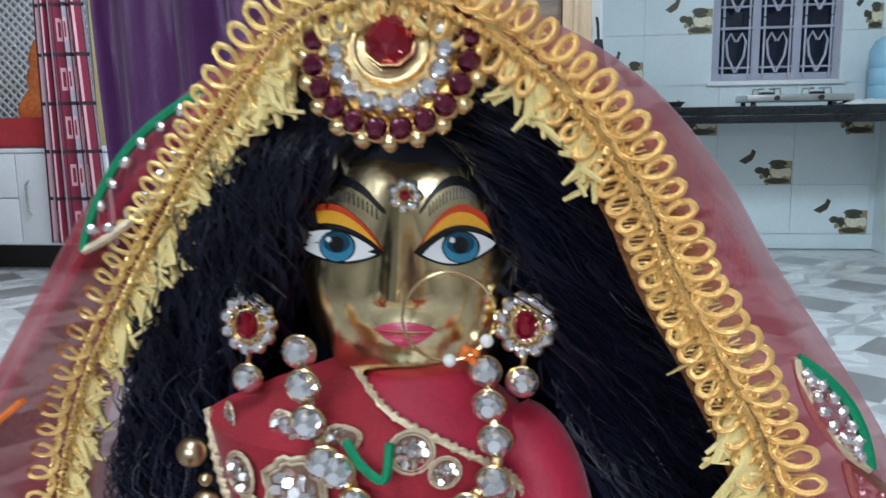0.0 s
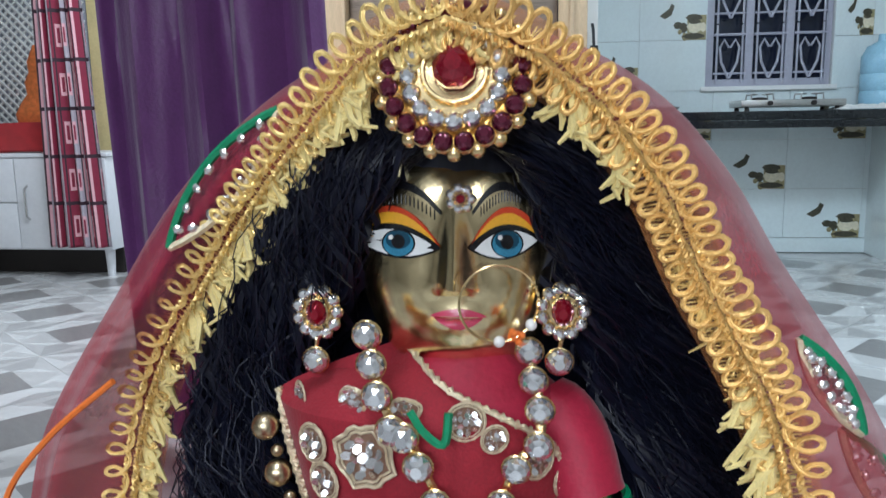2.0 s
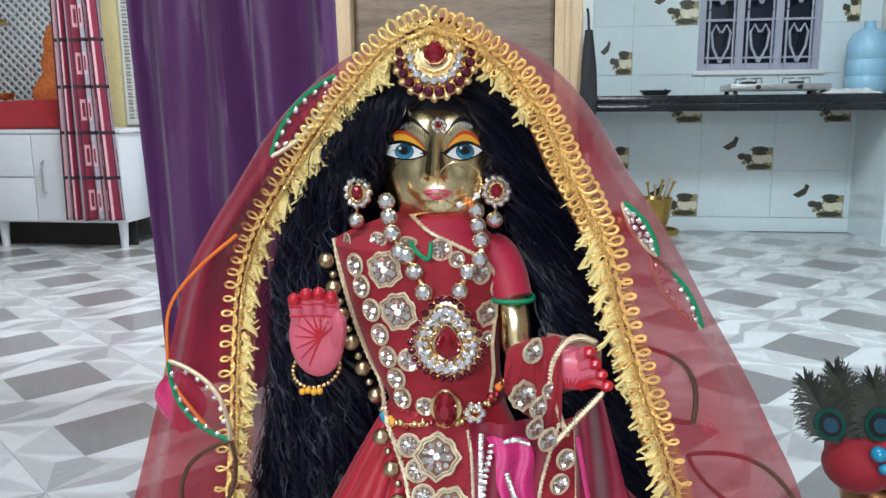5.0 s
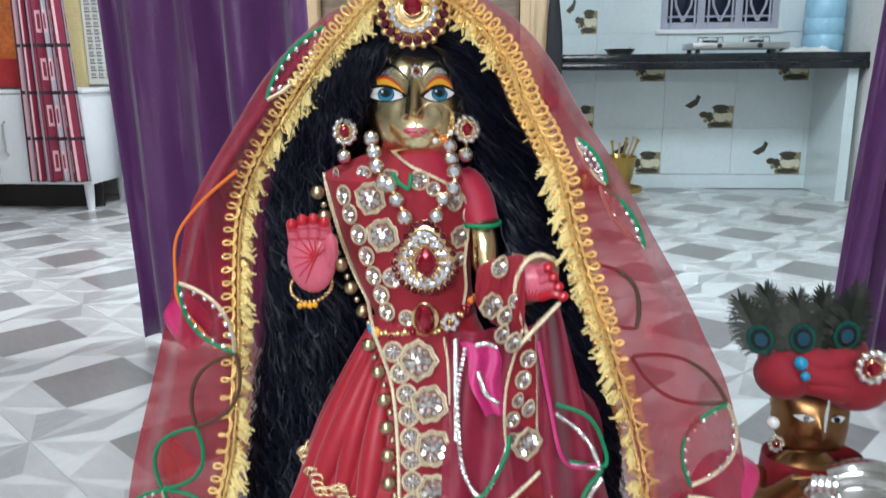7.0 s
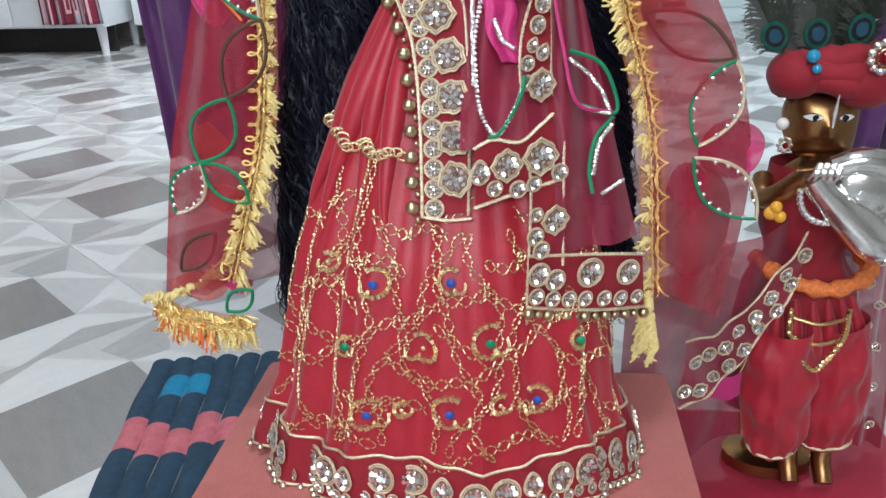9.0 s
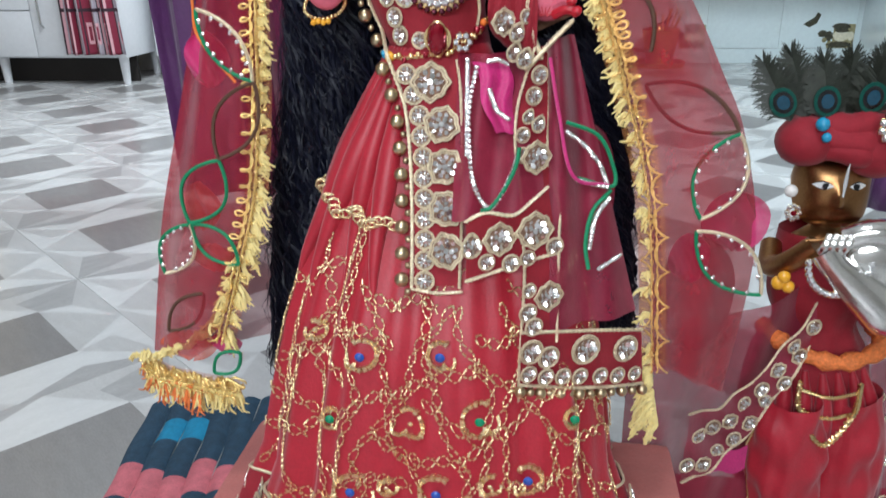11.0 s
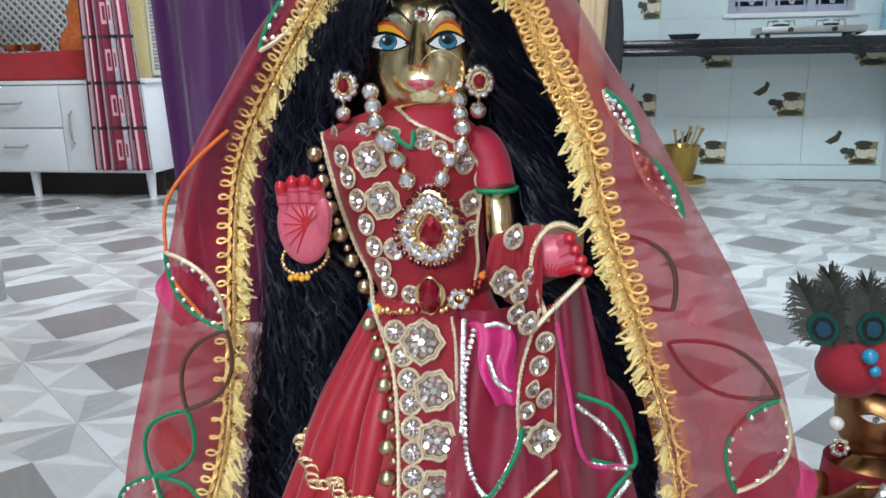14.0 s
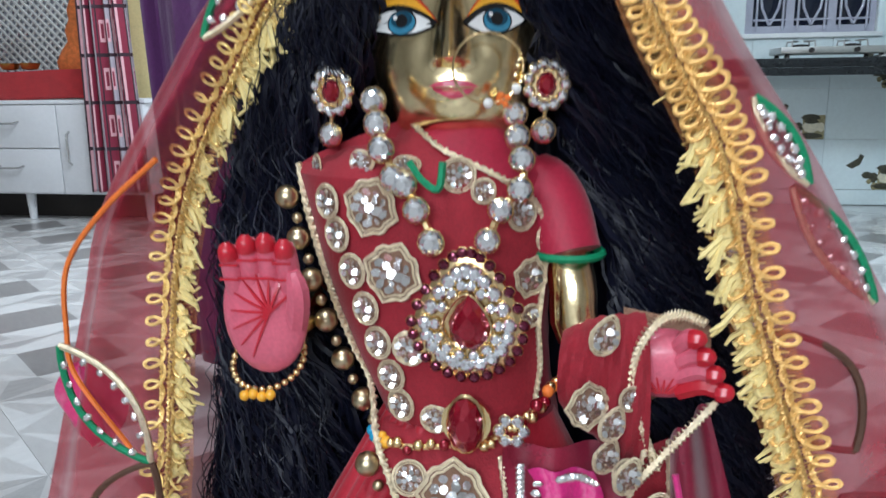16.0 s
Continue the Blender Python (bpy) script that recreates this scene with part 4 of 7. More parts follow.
# ---------------------------------------------------------------- embroidery motifs shared by many pieces
def rosette(kind):
    """A raised motif of one unit radius that faces -y: thread outline, thread ground and sequins."""
    rnd = random.Random(5)
    g = Geo()
    n = 28

    def rim(w):
        c, s = math.cos(w), math.sin(w)
        if kind == "lozenge":
            k = 1 / (abs(c) + abs(s)) ** 0.3 * (1 + 0.06 * math.cos(8 * w))
            return (1.1 * k * c, 1.1 * k * s)
        if kind == "drop":
            return (0.82 * c * (1 - 0.35 * max(0, s)), s * (1.1 if s > 0 else 0.9))
        return (c, s)
    out = [rim(2 * math.pi * k / n) for k in range(n)]
    g.add([(x, -0.06, z) for x, z in out] + [(0, -0.1, 0)], [(k, (k + 1) % n, n) for k in range(n)], 2)
    for k, r in ((1.0, 0.085), (0.84, 0.05)):
        g.tube([(x * k, -0.08 - 0.05 * (j % 2), z * k) for j, (x, z) in enumerate(out)], r, 5, 0, closed=True)
    spots = [(0, 0)] + [(0.34 * math.cos(2 * math.pi * k / 5), 0.34 * math.sin(2 * math.pi * k / 5)) for k in range(5)] + [(0.6 * math.cos(2 * math.pi * k / 9), 0.6 * math.sin(2 * math.pi * k / 9)) for k in range(9)]
    for x, z in spots:
        ax, az, rr = rnd.uniform(-0.9, 0.9), rnd.uniform(-0.9, 0.9), rnd.uniform(0.14, 0.2)
        p = [(x + rr * math.cos(2 * math.pi * k / 6), -0.22 + ax * rr * math.cos(2 * math.pi * k / 6) + az * rr * math.sin(2 * math.pi * k / 6), z + rr * math.sin(2 * math.pi * k / 6)) for k in range(6)]
        g.add(p, [tuple(range(6))], 1)
        g.add([(q[0], q[1] + 0.08, q[2]) for q in p] + p, [(k, (k + 1) % 6, 6 + (k + 1) % 6, 6 + k) for k in range(6)], 1)
    return mesh_of("motif", g, [M_ZARI, M_SEQUIN, M_ZGROUND], smooth=False)


ROUND, LOZENGE, DROP = rosette("round"), rosette("lozenge"), rosette("drop")


def motif(me, parent, x, y, z, r, turn=0.0, tilt=0.0, yaw=0.0):
    return piece("motif", me, parent, pose(x, y, z, tilt, 0, yaw) @ pose(0, 0, 0, 0, turn, 0) @ Matrix.Diagonal((r, r * 0.8, r, 1)))


def rope(pts, r, turns=60):
    """A twisted cord: two strands wound round each other."""
    g = Geo()
    c = spline(pts, turns * 3)
    for s in (0, math.pi):
        p = [q + Vector((math.cos(i * 2.1 + s), 0.6 * math.sin(i * 2.1 + s), math.sin(i * 2.1 + s))) * r * 0.55 for i, q in enumerate(c)]
        g.tube(p, r * 0.62, 5)
    return g


SEQ = mesh_of("sequin", Geo().stone((0, 0, 0), 0.0021, 0.0017, 0.0012, 0, 6), M_SEQUIN, smooth=False)

# ---------------------------------------------------------------- dress
dress = empty("embroidered_dress", (0.04, 0.07, 0.28), "red satin skirt and blouse with gold embroidery", "dress")
TORSO = [(0.777, 0.036, 0.0155, 0.01), (0.77, 0.036, 0.02, 0.016), (0.763, 0.027, 0.038, 0.022), (0.756, 0.022, 0.05, 0.028), (0.74, 0.023, 0.047, 0.03), (0.72, 0.0262, 0.0455, 0.031), (0.7, 0.029, 0.042, 0.031), (0.68, 0.033, 0.0382, 0.03), (0.655, 0.041, 0.0345, 0.0305), (0.64, 0.042, 0.036, 0.032)]


def torso_at(z):
    """Middle, half width and half depth of the dressed trunk at height z."""
    zz = [-r[0] for r in TORSO]
    return tuple(float(np.interp(-z, zz, [r[i] for r in TORSO])) for i in (1, 2, 3))


def bodice_fn(u, v):
    z = 0.777 - 0.137 * v
    cx, rx, ry = torso_at(z)
    w = 2 * math.pi * u
    f = 1 + 0.01 * math.sin(9 * w + 30 * v) + 0.006 * math.sin(17 * w - 50 * v)
    return (cx + rx * math.cos(w) * f, 0.082 + ry * math.sin(w) * f, z)


part("blouse", Geo().sheet(bodice_fn, 48, 26), M_ROSE, dress)
sl = spline([(0.062, 0.084, 0.756), (0.073, 0.078, 0.741), (0.0785, 0.072, 0.7245)], 10)
part("sleeve", Geo().tube(sl, [0.01, 0.0125, 0.0135, 0.014, 0.014, 0.0138, 0.0136, 0.0134, 0.0132, 0.013, 0.013], 18), M_ROSE, dress)
part("sleeve_trim", Geo().tube([sl[-1] + Vector((0.0133 * math.cos(w), 0.0133 * math.sin(w), 0.001)) for w in [2 * math.pi * k / 24 for k in range(24)]], 0.0016, 6, closed=True), M_GREEN, dress, "green cord trim")

SK_TOP, SK_BOT = 0.66, 0.283
SKIRT = [(0.66, 0.034, 0.05), (0.62, 0.055, 0.04), (0.592, 0.068, 0.0285), (0.554, 0.083, 0.0165), (0.508, 0.102, -0.001), (0.459, 0.116, -0.0225), (0.408, 0.126, -0.0375), (0.352, 0.135, -0.053), (0.3, 0.155, -0.067), (0.28, 0.16, -0.07)]


def skirt(a, v, out=0.0):
    """The skirt's surface: a turns round it (front at -90 degrees), v goes down."""
    z = SK_TOP + (SK_BOT - SK_TOP) * v
    zz = [-r[0] for r in SKIRT]
    rx, yf = float(np.interp(-z, zz, [r[1] for r in SKIRT])), float(np.interp(-z, zz, [r[2] for r in SKIRT]))
    yc = 0.075 - 0.045 * v
    ry = yc - yf
    plea = 0.046 * min(1, v * 3) * (math.sin(13 * a + 2.2 * math.sin(2 * a) + 1.3 * v) + 0.5 * math.sin(29 * a + 4 * v))
    k = 1 + plea * (1.0 if math.cos(a) < 0.2 else 0.6)
    sway = 0.004 * math.sin(5 * v + 2 * a)
    return Vector((0.04 + (rx * k + out) * math.cos(a) + sway * v, yc + (ry * k + out) * math.sin(a), z + (0.004 * math.sin(6 * a) * v)))


part("skirt", Geo().sheet(lambda u, v: skirt(2 * math.pi * u, v), 220, 44), M_REDSAT, dress)
part("hem_band", Geo().sheet(lambda u, v: skirt(2 * math.pi * u, 0.885 + 0.115 * v, 0.0016), 220, 8), M_RED, dress, "dark crimson hem band")
for vv in (0.882, 0.992):
    ring = [skirt(2 * math.pi * k / 160, vv, 0.0026) for k in range(160)]
    part("gold_cord", Geo().tube(ring, 0.0013, 5, closed=True), M_ZARI, dress, "gold thread cord")
for k in range(21):
    a = math.pi + 0.02 + (math.pi - 0.04) * k / 20
    p = skirt(a, 0.928, 0.003)
    motif(DROP if k % 3 == 1 else ROUND, dress, p.x, p.y, p.z, 0.0112 if k % 3 != 1 else 0.0095, 0, -14, math.degrees(a) + 90)
for k in range(46):
    a = math.pi + math.pi * (k + 0.5) / 46
    p = skirt(a, 0.968, 0.003)
    motif(ROUND, dress, p.x, p.y, p.z, 0.0045, 0, -14, math.degrees(a) + 90)
hb = Geo().ball((0, 0, 0), 0.0036, 10)
M_BEADROW = material("silver_gold_bead", (0.74, 0.68, 0.55), 0.25, 1.0, var=0.12, scale=200, bump=0.05)
HEMBEAD = mesh_of("hem_bead", hb, M_BEADROW)
for k in range(56):
    p = skirt(math.pi + math.pi * k / 55, 0.996, 0.004)
    piece("hem_bead", HEMBEAD, dress, pose(p.x, p.y, p.z - 0.0005))

M_ZGOLD = material("pale_gold_thread", (0.86, 0.68, 0.4), 0.24, 0.85, var=0.35, scale=500, bump=0.4)


def stitches(g, pts, r, gap=0.28, seed=0):
    """A line of short bright bugle stitches with little gaps."""
    rnd = random.Random(seed)
    for p, q in zip(pts, pts[1:]):
        d = q - p
        up = Vector((0, -rnd.uniform(0, 0.5) * r, 0))
        g.tube([p + d * gap * 0.5 + up, q - d * gap * 0.5 - up * 0.6], r * rnd.uniform(0.75, 1.2), 4)


gc, gd = Geo(), Geo()
# hooked scrolls, each round a coloured bead or a gold knot
for n, (a0, v0, size, bead) in enumerate([(4.347, 0.543, 0.0095, 1), (4.801, 0.529, 0.0081, 1), (4.999, 0.637, 0.0108, 2), (4.623, 0.664, 0.0092, 0), (4.327, 0.798, 0.0102, 1), (4.762, 0.778, 0.0102, 1), (5.276, 0.771, 0.0088, 1), (4.149, 0.671, 0.0068, 2), (5.572, 0.671, 0.0061, 2), (3.912, 0.516, 0.0061, 0), (4.505, 0.785, 0.0047, 0), (5.038, 0.758, 0.0061, 0)]):
    hand = 1 if n % 3 else -1
    for turn, reach, k0 in ((4.6, 1.0, 0.0), (3.4, 0.62, 2.6)):
        pts = []
        for k in range(15):
            s = k / 14
            w = 0.9 + k0 + turn * s
            r = size * 1.25 * reach * (1.0 - 0.3 * s if k0 == 0 else 0.3 + 0.8 * s)
            pts.append(skirt(a0 + (hand * r * math.cos(w) + (0 if k0 == 0 else hand * size * 0.55)) / 0.125, v0 - (r * math.sin(w) - (0 if k0 == 0 else size * 0.4)) / 0.377, 0.0022))
        stitches(gc, pts, 0.0023 if k0 == 0 else 0.0016, 0.22, n)
    p = skirt(a0, v0, 0.003)
    if bead:
        part("coloured_bead", Geo().ball(p, (0.0036, 0.002, 0.0036), 10), M_BLUEBEAD if bead == 1 else M_GREENBEAD, dress, "blue bead" if bead == 1 else "green bead")
    else:
        gc.ball(p, (0.002, 0.001, 0.002), 6)
# chains of linked rings that wander down the cloth
for n in range(16):
    a0 = math.pi + 0.12 + (math.pi - 0.24) * n / 15
    v0, v1 = (0.3 if n < 6 else 0.44), 0.865
    links = int((v1 - v0) * 34)
    for side in (-1, 1):
        pts = []
        for k in range(links * 4 + 1):
            s = k / (links * 4)
            w = math.pi * k / 4
            drift = 0.085 * math.sin(7.5 * s + n * 1.9) + 0.03 * math.sin(17 * s + n)
            pts.append(skirt(a0 + drift + side * (0.034 - 0.012 * s) * math.sin(w) * (0.55 + 0.45 * abs(math.sin(9 * s + n))), v0 + (v1 - v0) * s, 0.0016))
        stitches(gd, pts, 0.00088, 0.36, n)
for n in range(9):
    v0 = 0.42 + 0.055 * n
    for side in (-1, 1):
        pts = [skirt(math.pi * (1.04 + 0.92 * k / 110), v0 + 0.035 * math.sin(9 * k / 110 * 2 + 2.3 * n) + side * 0.011 * math.sin(math.pi * k / 3), 0.0015) for k in range(111)]
        keep = [pts[k:k + 12] for k in range((n * 9) % 20, 100, 19)]
        for run in keep:
            stitches(gd, run, 0.00088, 0.36, n)
tagged(part("scroll_embroidery", gc, M_ZGOLD, dress, "gold scroll embroidery"), kind="stuff")
tagged(part("chain_embroidery", gd, M_ZGOLD, dress, "gold chain stitch trails"), kind="stuff")
# crossing band at the end of the plain pleats
band = Geo()
for k in range(26):
    p = skirt(math.pi * (1.02 + 0.4 * k / 25), 0.262 + 0.05 * k / 25 + 0.008 * math.sin(k), 0.0085)
    band.tube([p + Vector((0.0045 * math.cos(w), -0.0006, 0.0032 * math.sin(w))) for w in [2 * math.pi * q / 8 for q in range(8)]], 0.001, 4, 0, closed=True)
tagged(part("band_embroidery", band, M_ZGOLD, dress, "gold thread band"), kind="stuff")
# satin pleats gathered at the waist
for k in range(6):
    a0, wide = math.pi * (1.02 + 0.072 * k), (0.0085, 0.0105, 0.008, 0.01, 0.0078, 0.009)[k]
    pts = [skirt(a0 + 0.12 * math.sin(2.2 * i / 20 + k) - 0.05 * i / 20, 0.006 + 0.5 * i / 20, -0.001) for i in range(21)]
    fold = Geo().tube(pts, [(0.003 + (wide - 0.003) * min(1, i / 8)) * (1 if i < 11 else max(0.1, (20 - i) / 10)) for i in range(21)], 12)
    part("pleat", fold, M_REDSAT, dress)

# ---------------------------------------------------------------- sash across the chest and down the front
sash = empty("motif_sash", (0.03, 0.04, 0.76), "crimson sash with silver sequin motifs and gold bead edge", "sash")
EDGE_L = [(0.776, 0.012), (0.769, -0.008), (0.76, -0.0295), (0.741, -0.0255), (0.72, -0.02), (0.7, -0.013), (0.678, -0.005), (0.653, 0.0075), (0.62, 0.0215), (0.588, 0.026), (0.557, 0.028), (0.53, 0.029), (0.505, 0.0295)]
EDGE_R = [(0.776, 0.016), (0.766, 0.033), (0.759, 0.049), (0.752, 0.062), (0.743, 0.0685), (0.723, 0.0705), (0.7, 0.068), (0.68, 0.069), (0.66, 0.066), (0.652, 0.055), (0.635, 0.058), (0.605, 0.0605), (0.566, 0.0625), (0.53, 0.062), (0.505, 0.062)]
SASH_Y = [(0.655, 0.049), (0.62, 0.036), (0.583, 0.0215), (0.55, 0.0095), (0.52, -0.002), (0.5, -0.009)]


def sash_y(x, z):
    if z > 0.655:
        cx, rx, ry = torso_at(z)
        s = max(-0.98, min(0.98, (x - cx) / (rx + 0.003)))
        return min(0.082 - (ry + 0.0025) * math.sqrt(1 - s * s), 0.08)
    return table(z, SASH_Y) + 0.0012 * math.sin(140 * x)


def sash_fn(u, v):
    z = 0.776 - 0.27 * v
    a, b = table(z, EDGE_L), table(z, EDGE_R)
    x = a + (b - a) * u
    return (x, sash_y(x, z) - 0.001, z)


part("sash_cloth", Geo().sheet(sash_fn, 24, 80), M_RED, sash)
# flap at the lower end with its border
FLAP_T = spline([(0.0666, -0.008, 0.5542), (0.0791, -0.004, 0.5594), (0.0972, 0.003, 0.5559), (0.1097, 0.007, 0.5653), (0.1192, 0.012, 0.5733)], 16)
FLAP_B = spline([(0.067, -0.012, 0.513), (0.0945, 0.0, 0.5195), (0.1274, 0.014, 0.5262)], 16)
part("border_flap", Geo().sheet(lambda u, v: tuple(FLAP_T[int(round(u * 16))].lerp(FLAP_B[int(round(u * 16))], v)), 16, 10), M_RED, sash)
part("net_flap", Geo().sheet(lambda u, v: (0.056 + (0.05 + 0.012 * v) * u, 0.046 - 0.046 * v + 0.012 * u + 0.003 * math.sin(12 * u + 3 * v), 0.655 - 0.105 * v + 0.01 * u * v), 18, 24), M_NET_DARK, sash, "sheer maroon net")
part("pink_patch", Geo().sheet(lambda u, v: (0.066 + 0.016 * v + (0.024 - 0.006 * v) * u + 0.002 * math.sin(8 * v), 0.037 - 0.016 * v + 0.01 * u + 0.002 * math.sin(11 * u + 5 * v), 0.651 - 0.044 * v - 0.003 * u), 12, 12), M_PINK, sash, "hot pink silk patch")
lp = [(table(z, EDGE_L), sash_y(table(z, EDGE_L), z) - 0.003, z) for z in np.linspace(0.759, 0.506, 18)]
part("edge_cord", rope(lp, 0.0017, 70), M_ZARI, sash, "twisted gold cord")
rp = [(table(z, EDGE_R), sash_y(table(z, EDGE_R), z) - 0.003, z) for z in np.linspace(0.651, 0.506, 10)]
part("edge_cord", rope(rp, 0.0013, 40), M_ZARI, sash, "twisted gold cord")
rp = [(table(z, EDGE_R), sash_y(table(z, EDGE_R), z) - 0.003, z) for z in np.linspace(0.775, 0.664, 14)]
part("edge_cord", rope(rp, 0.0013, 44), M_ZARI, sash, "twisted gold cord")
part("edge_cord", rope([(0.029, -0.011, 0.505), (0.046, -0.012, 0.503), (0.064, -0.013, 0.505)], 0.0013, 14), M_ZARI, sash, "twisted gold cord")
part("edge_cord", rope([q + Vector((0, -0.0015, 0)) for q in FLAP_T[::4]], 0.0015, 24), M_ZARI, sash, "twisted gold cord")
part("edge_cord", rope([q + Vector((0, -0.0015, 0)) for q in FLAP_B[::4]], 0.0015, 24), M_ZARI, sash, "twisted gold cord")
for q in spline([(0.07, 0.036, 0.648), (0.066, 0.024, 0.625), (0.067, 0.014, 0.598), (0.071, 0.006, 0.575), (0.082, 0.0, 0.562), (0.094, 0.006, 0.58), (0.1, 0.012, 0.598)], 46) + spline([(0.079, 0.03, 0.634), (0.084, 0.025, 0.622), (0.092, 0.024, 0.616)], 14) + spline([(0.0635, 0.04, 0.652), (0.0645, 0.026, 0.625), (0.0655, 0.014, 0.594)], 34) + spline([(0.078, 0.033, 0.652), (0.084, 0.034, 0.653), (0.09, 0.036, 0.65)], 9):
    piece("sequin", SEQ, sash, pose(q.x, q.y - 0.003, q.z, 20 * math.sin(400 * q.z), 0, 30 * math.sin(900 * q.x)))
part("green_cord", Geo().tube(spline([(0.1, 0.008, 0.6), (0.098, 0.004, 0.588), (0.09, 0.0, 0.572), (0.082, -0.004, 0.562), (0.076, -0.006, 0.561)], 12), 0.0014, 6), M_GREEN, sash, "green cord")
for x, z, r, k in [(-0.0198, 0.7589, 0.0046, 0), (0.0015, 0.7609, 0.0063, 2), (-0.0123, 0.7465, 0.0066, 0), (0.0068, 0.7456, 0.0099, 1), (-0.0084, 0.7341, 0.0066, 0), (-0.0023, 0.7204, 0.0066, 0), (0.0149, 0.7214, 0.0103, 1), (0.0027, 0.7059, 0.0063, 0), (0.0071, 0.6923, 0.0063, 0), (0.0209, 0.6923, 0.0079, 2), (0.012, 0.6789, 0.0063, 0), (0.0155, 0.6668, 0.0063, 0), (0.03, 0.664, 0.0066, 2), (0.0193, 0.7599, 0.0056, 2), (0.0389, 0.7575, 0.0063, 0), (0.048, 0.7517, 0.0046, 0), (0.0614, 0.7425, 0.0063, 0), (0.0702, 0.7319, 0.0056, 0), (0.0648, 0.7183, 0.007, 1), (0.065, 0.703, 0.0046, 0)]:
    cx, rx, ry = torso_at(z)
    s = (x - cx) / (rx + 0.003)
    motif((ROUND, LOZENGE, DROP)[k], sash, x, sash_y(x, z) - 0.002, z, r, (0, 20, 70)[k], 0, math.degrees(math.asin(max(-0.9, min(0.9, s)))) * 0.8)
for k in range(11):
    z = 0.642 - 0.0132 * k
    motif(ROUND, sash, table(z, EDGE_L) + 0.0085, sash_y(0.03, z) - 0.002, z, 0.0066, 0, -20)
for k in range(5):
    z = 0.637 - 0.0268 * k
    motif(LOZENGE, sash, table(z, EDGE_L) + 0.0235, sash_y(0.03, z) - 0.0025, z, 0.0112 if k else 0.012, 18 * k, -20)
for x, z, y, r, k in [(0.0702, 0.5368, -0.006, 0.0087, 2), (0.0885, 0.5414, -0.002, 0.0102, 1), (0.1115, 0.5454, 0.006, 0.0116, 1), (0.1252, 0.5324, 0.012, 0.0062, 0), (0.0803, 0.5257, -0.005, 0.0058, 0), (0.0963, 0.524, -0.001, 0.0062, 0), (0.1074, 0.5262, 0.004, 0.0055, 0)]:
    motif((ROUND, LOZENGE, DROP)[k], sash, x, y - 0.004, z, r, 0, 0, 24)
BEAD = mesh_of("bead", Geo().ball((0, 0, 0), 1.0, 14), M_BEAD)
for k in range(15):
    z = 0.746 - 0.0168 * k
    x = table(z, EDGE_L) - 0.0074
    y = sash_y(table(z, EDGE_L), z) - 0.003
    piece("bead", BEAD, sash, pose(x, y, z) @ Matrix.Scale(0.005, 4))
    piece("bead", BEAD, sash, pose(x + 0.0042, y - 0.001, z - 0.0084) @ Matrix.Scale(0.0023, 4))

# second end of the sash over the forearm
end = empty("sash_end", (0.11, 0.03, 0.68), "crimson sash end with silver motifs looped over the forearm", "sash")


TAIL_L = [(0.66, 0.108), (0.627, 0.098), (0.598, 0.096), (0.56, 0.103), (0.51, 0.106), (0.47, 0.1045), (0.425, 0.104)]
TAIL_R = [(0.66, 0.117), (0.627, 0.1185), (0.591, 0.1185), (0.554, 0.128), (0.515, 0.1285), (0.47, 0.129), (0.44, 0.13)]
TAIL_Y = [(0.67, 0.046), (0.627, 0.034), (0.598, 0.026), (0.56, 0.014), (0.51, 0.001), (0.47, -0.012), (0.42, -0.018)]


def wrap_fn(u, v):
    """Cloth laid over the forearm, hanging to a rounded fold below it."""
    x = 0.078 + 0.029 * u + 0.004 * math.sin(math.pi * v) * (u - 0.5)
    top, low = 0.698 + 0.009 * u ** 0.6, 0.668 - 0.024 * u ** 0.8
    w = math.pi * (0.02 + 0.96 * v)
    return (x, 0.066 - 0.006 * u - 0.02 * math.sin(w) ** 0.7 + 0.0015 * math.sin(30 * u + 9 * v), top + (low - top) * (0.5 - 0.5 * math.cos(w)))


part("loop", Geo().sheet(wrap_fn, 22, 22), M_RED, end)
part("loop_lining", Geo().sheet(lambda u, v: (0.1 + 0.032 * u, 0.066 - 0.004 * math.sin(math.pi * v), 0.706 - 0.006 * u - (0.042 - 0.02 * u) * v), 12, 12), M_ZGROUND, end, "dull gold lining")


def hang_fn(u, v):
    z = 0.66 - 0.235 * v
    a, b = table(z, TAIL_L), table(z, TAIL_R)
    return (a + (b - a) * u, table(z, TAIL_Y) + 0.009 * u + 0.0015 * math.sin(20 * v), z)


part("tail", Geo().sheet(hang_fn, 12, 50), M_RED, end)
BORD_T = spline([(0.1045, -0.016, 0.4788), (0.1285, -0.004, 0.4748), (0.1584, 0.012, 0.4693), (0.1907, 0.034, 0.4603)], 16)
BORD_B = spline([(0.105, -0.02, 0.4405), (0.1325, -0.006, 0.4322), (0.1614, 0.01, 0.4246), (0.1947, 0.034, 0.4157)], 16)
part("tail_border", Geo().sheet(lambda u, v: tuple(BORD_T[int(round(u * 16))].lerp(BORD_B[int(round(u * 16))], v)), 16, 10), M_RED, end)
part("net_tail", Geo().sheet(lambda u, v: (0.116 + 0.008 * v + (0.018 + 0.044 * v) * u, 0.04 - 0.042 * v + 0.036 * u + 0.004 * math.sin(10 * u + 4 * v), 0.665 - 0.192 * v), 14, 24), M_NET_DARK, end, "sheer maroon net")
part("edge_cord", rope([Vector(hang_fn(0, v)) - Vector((0, 0.002, 0)) for v in np.linspace(0.0, 1, 14)], 0.0013, 50), M_ZARI, end, "twisted gold cord")
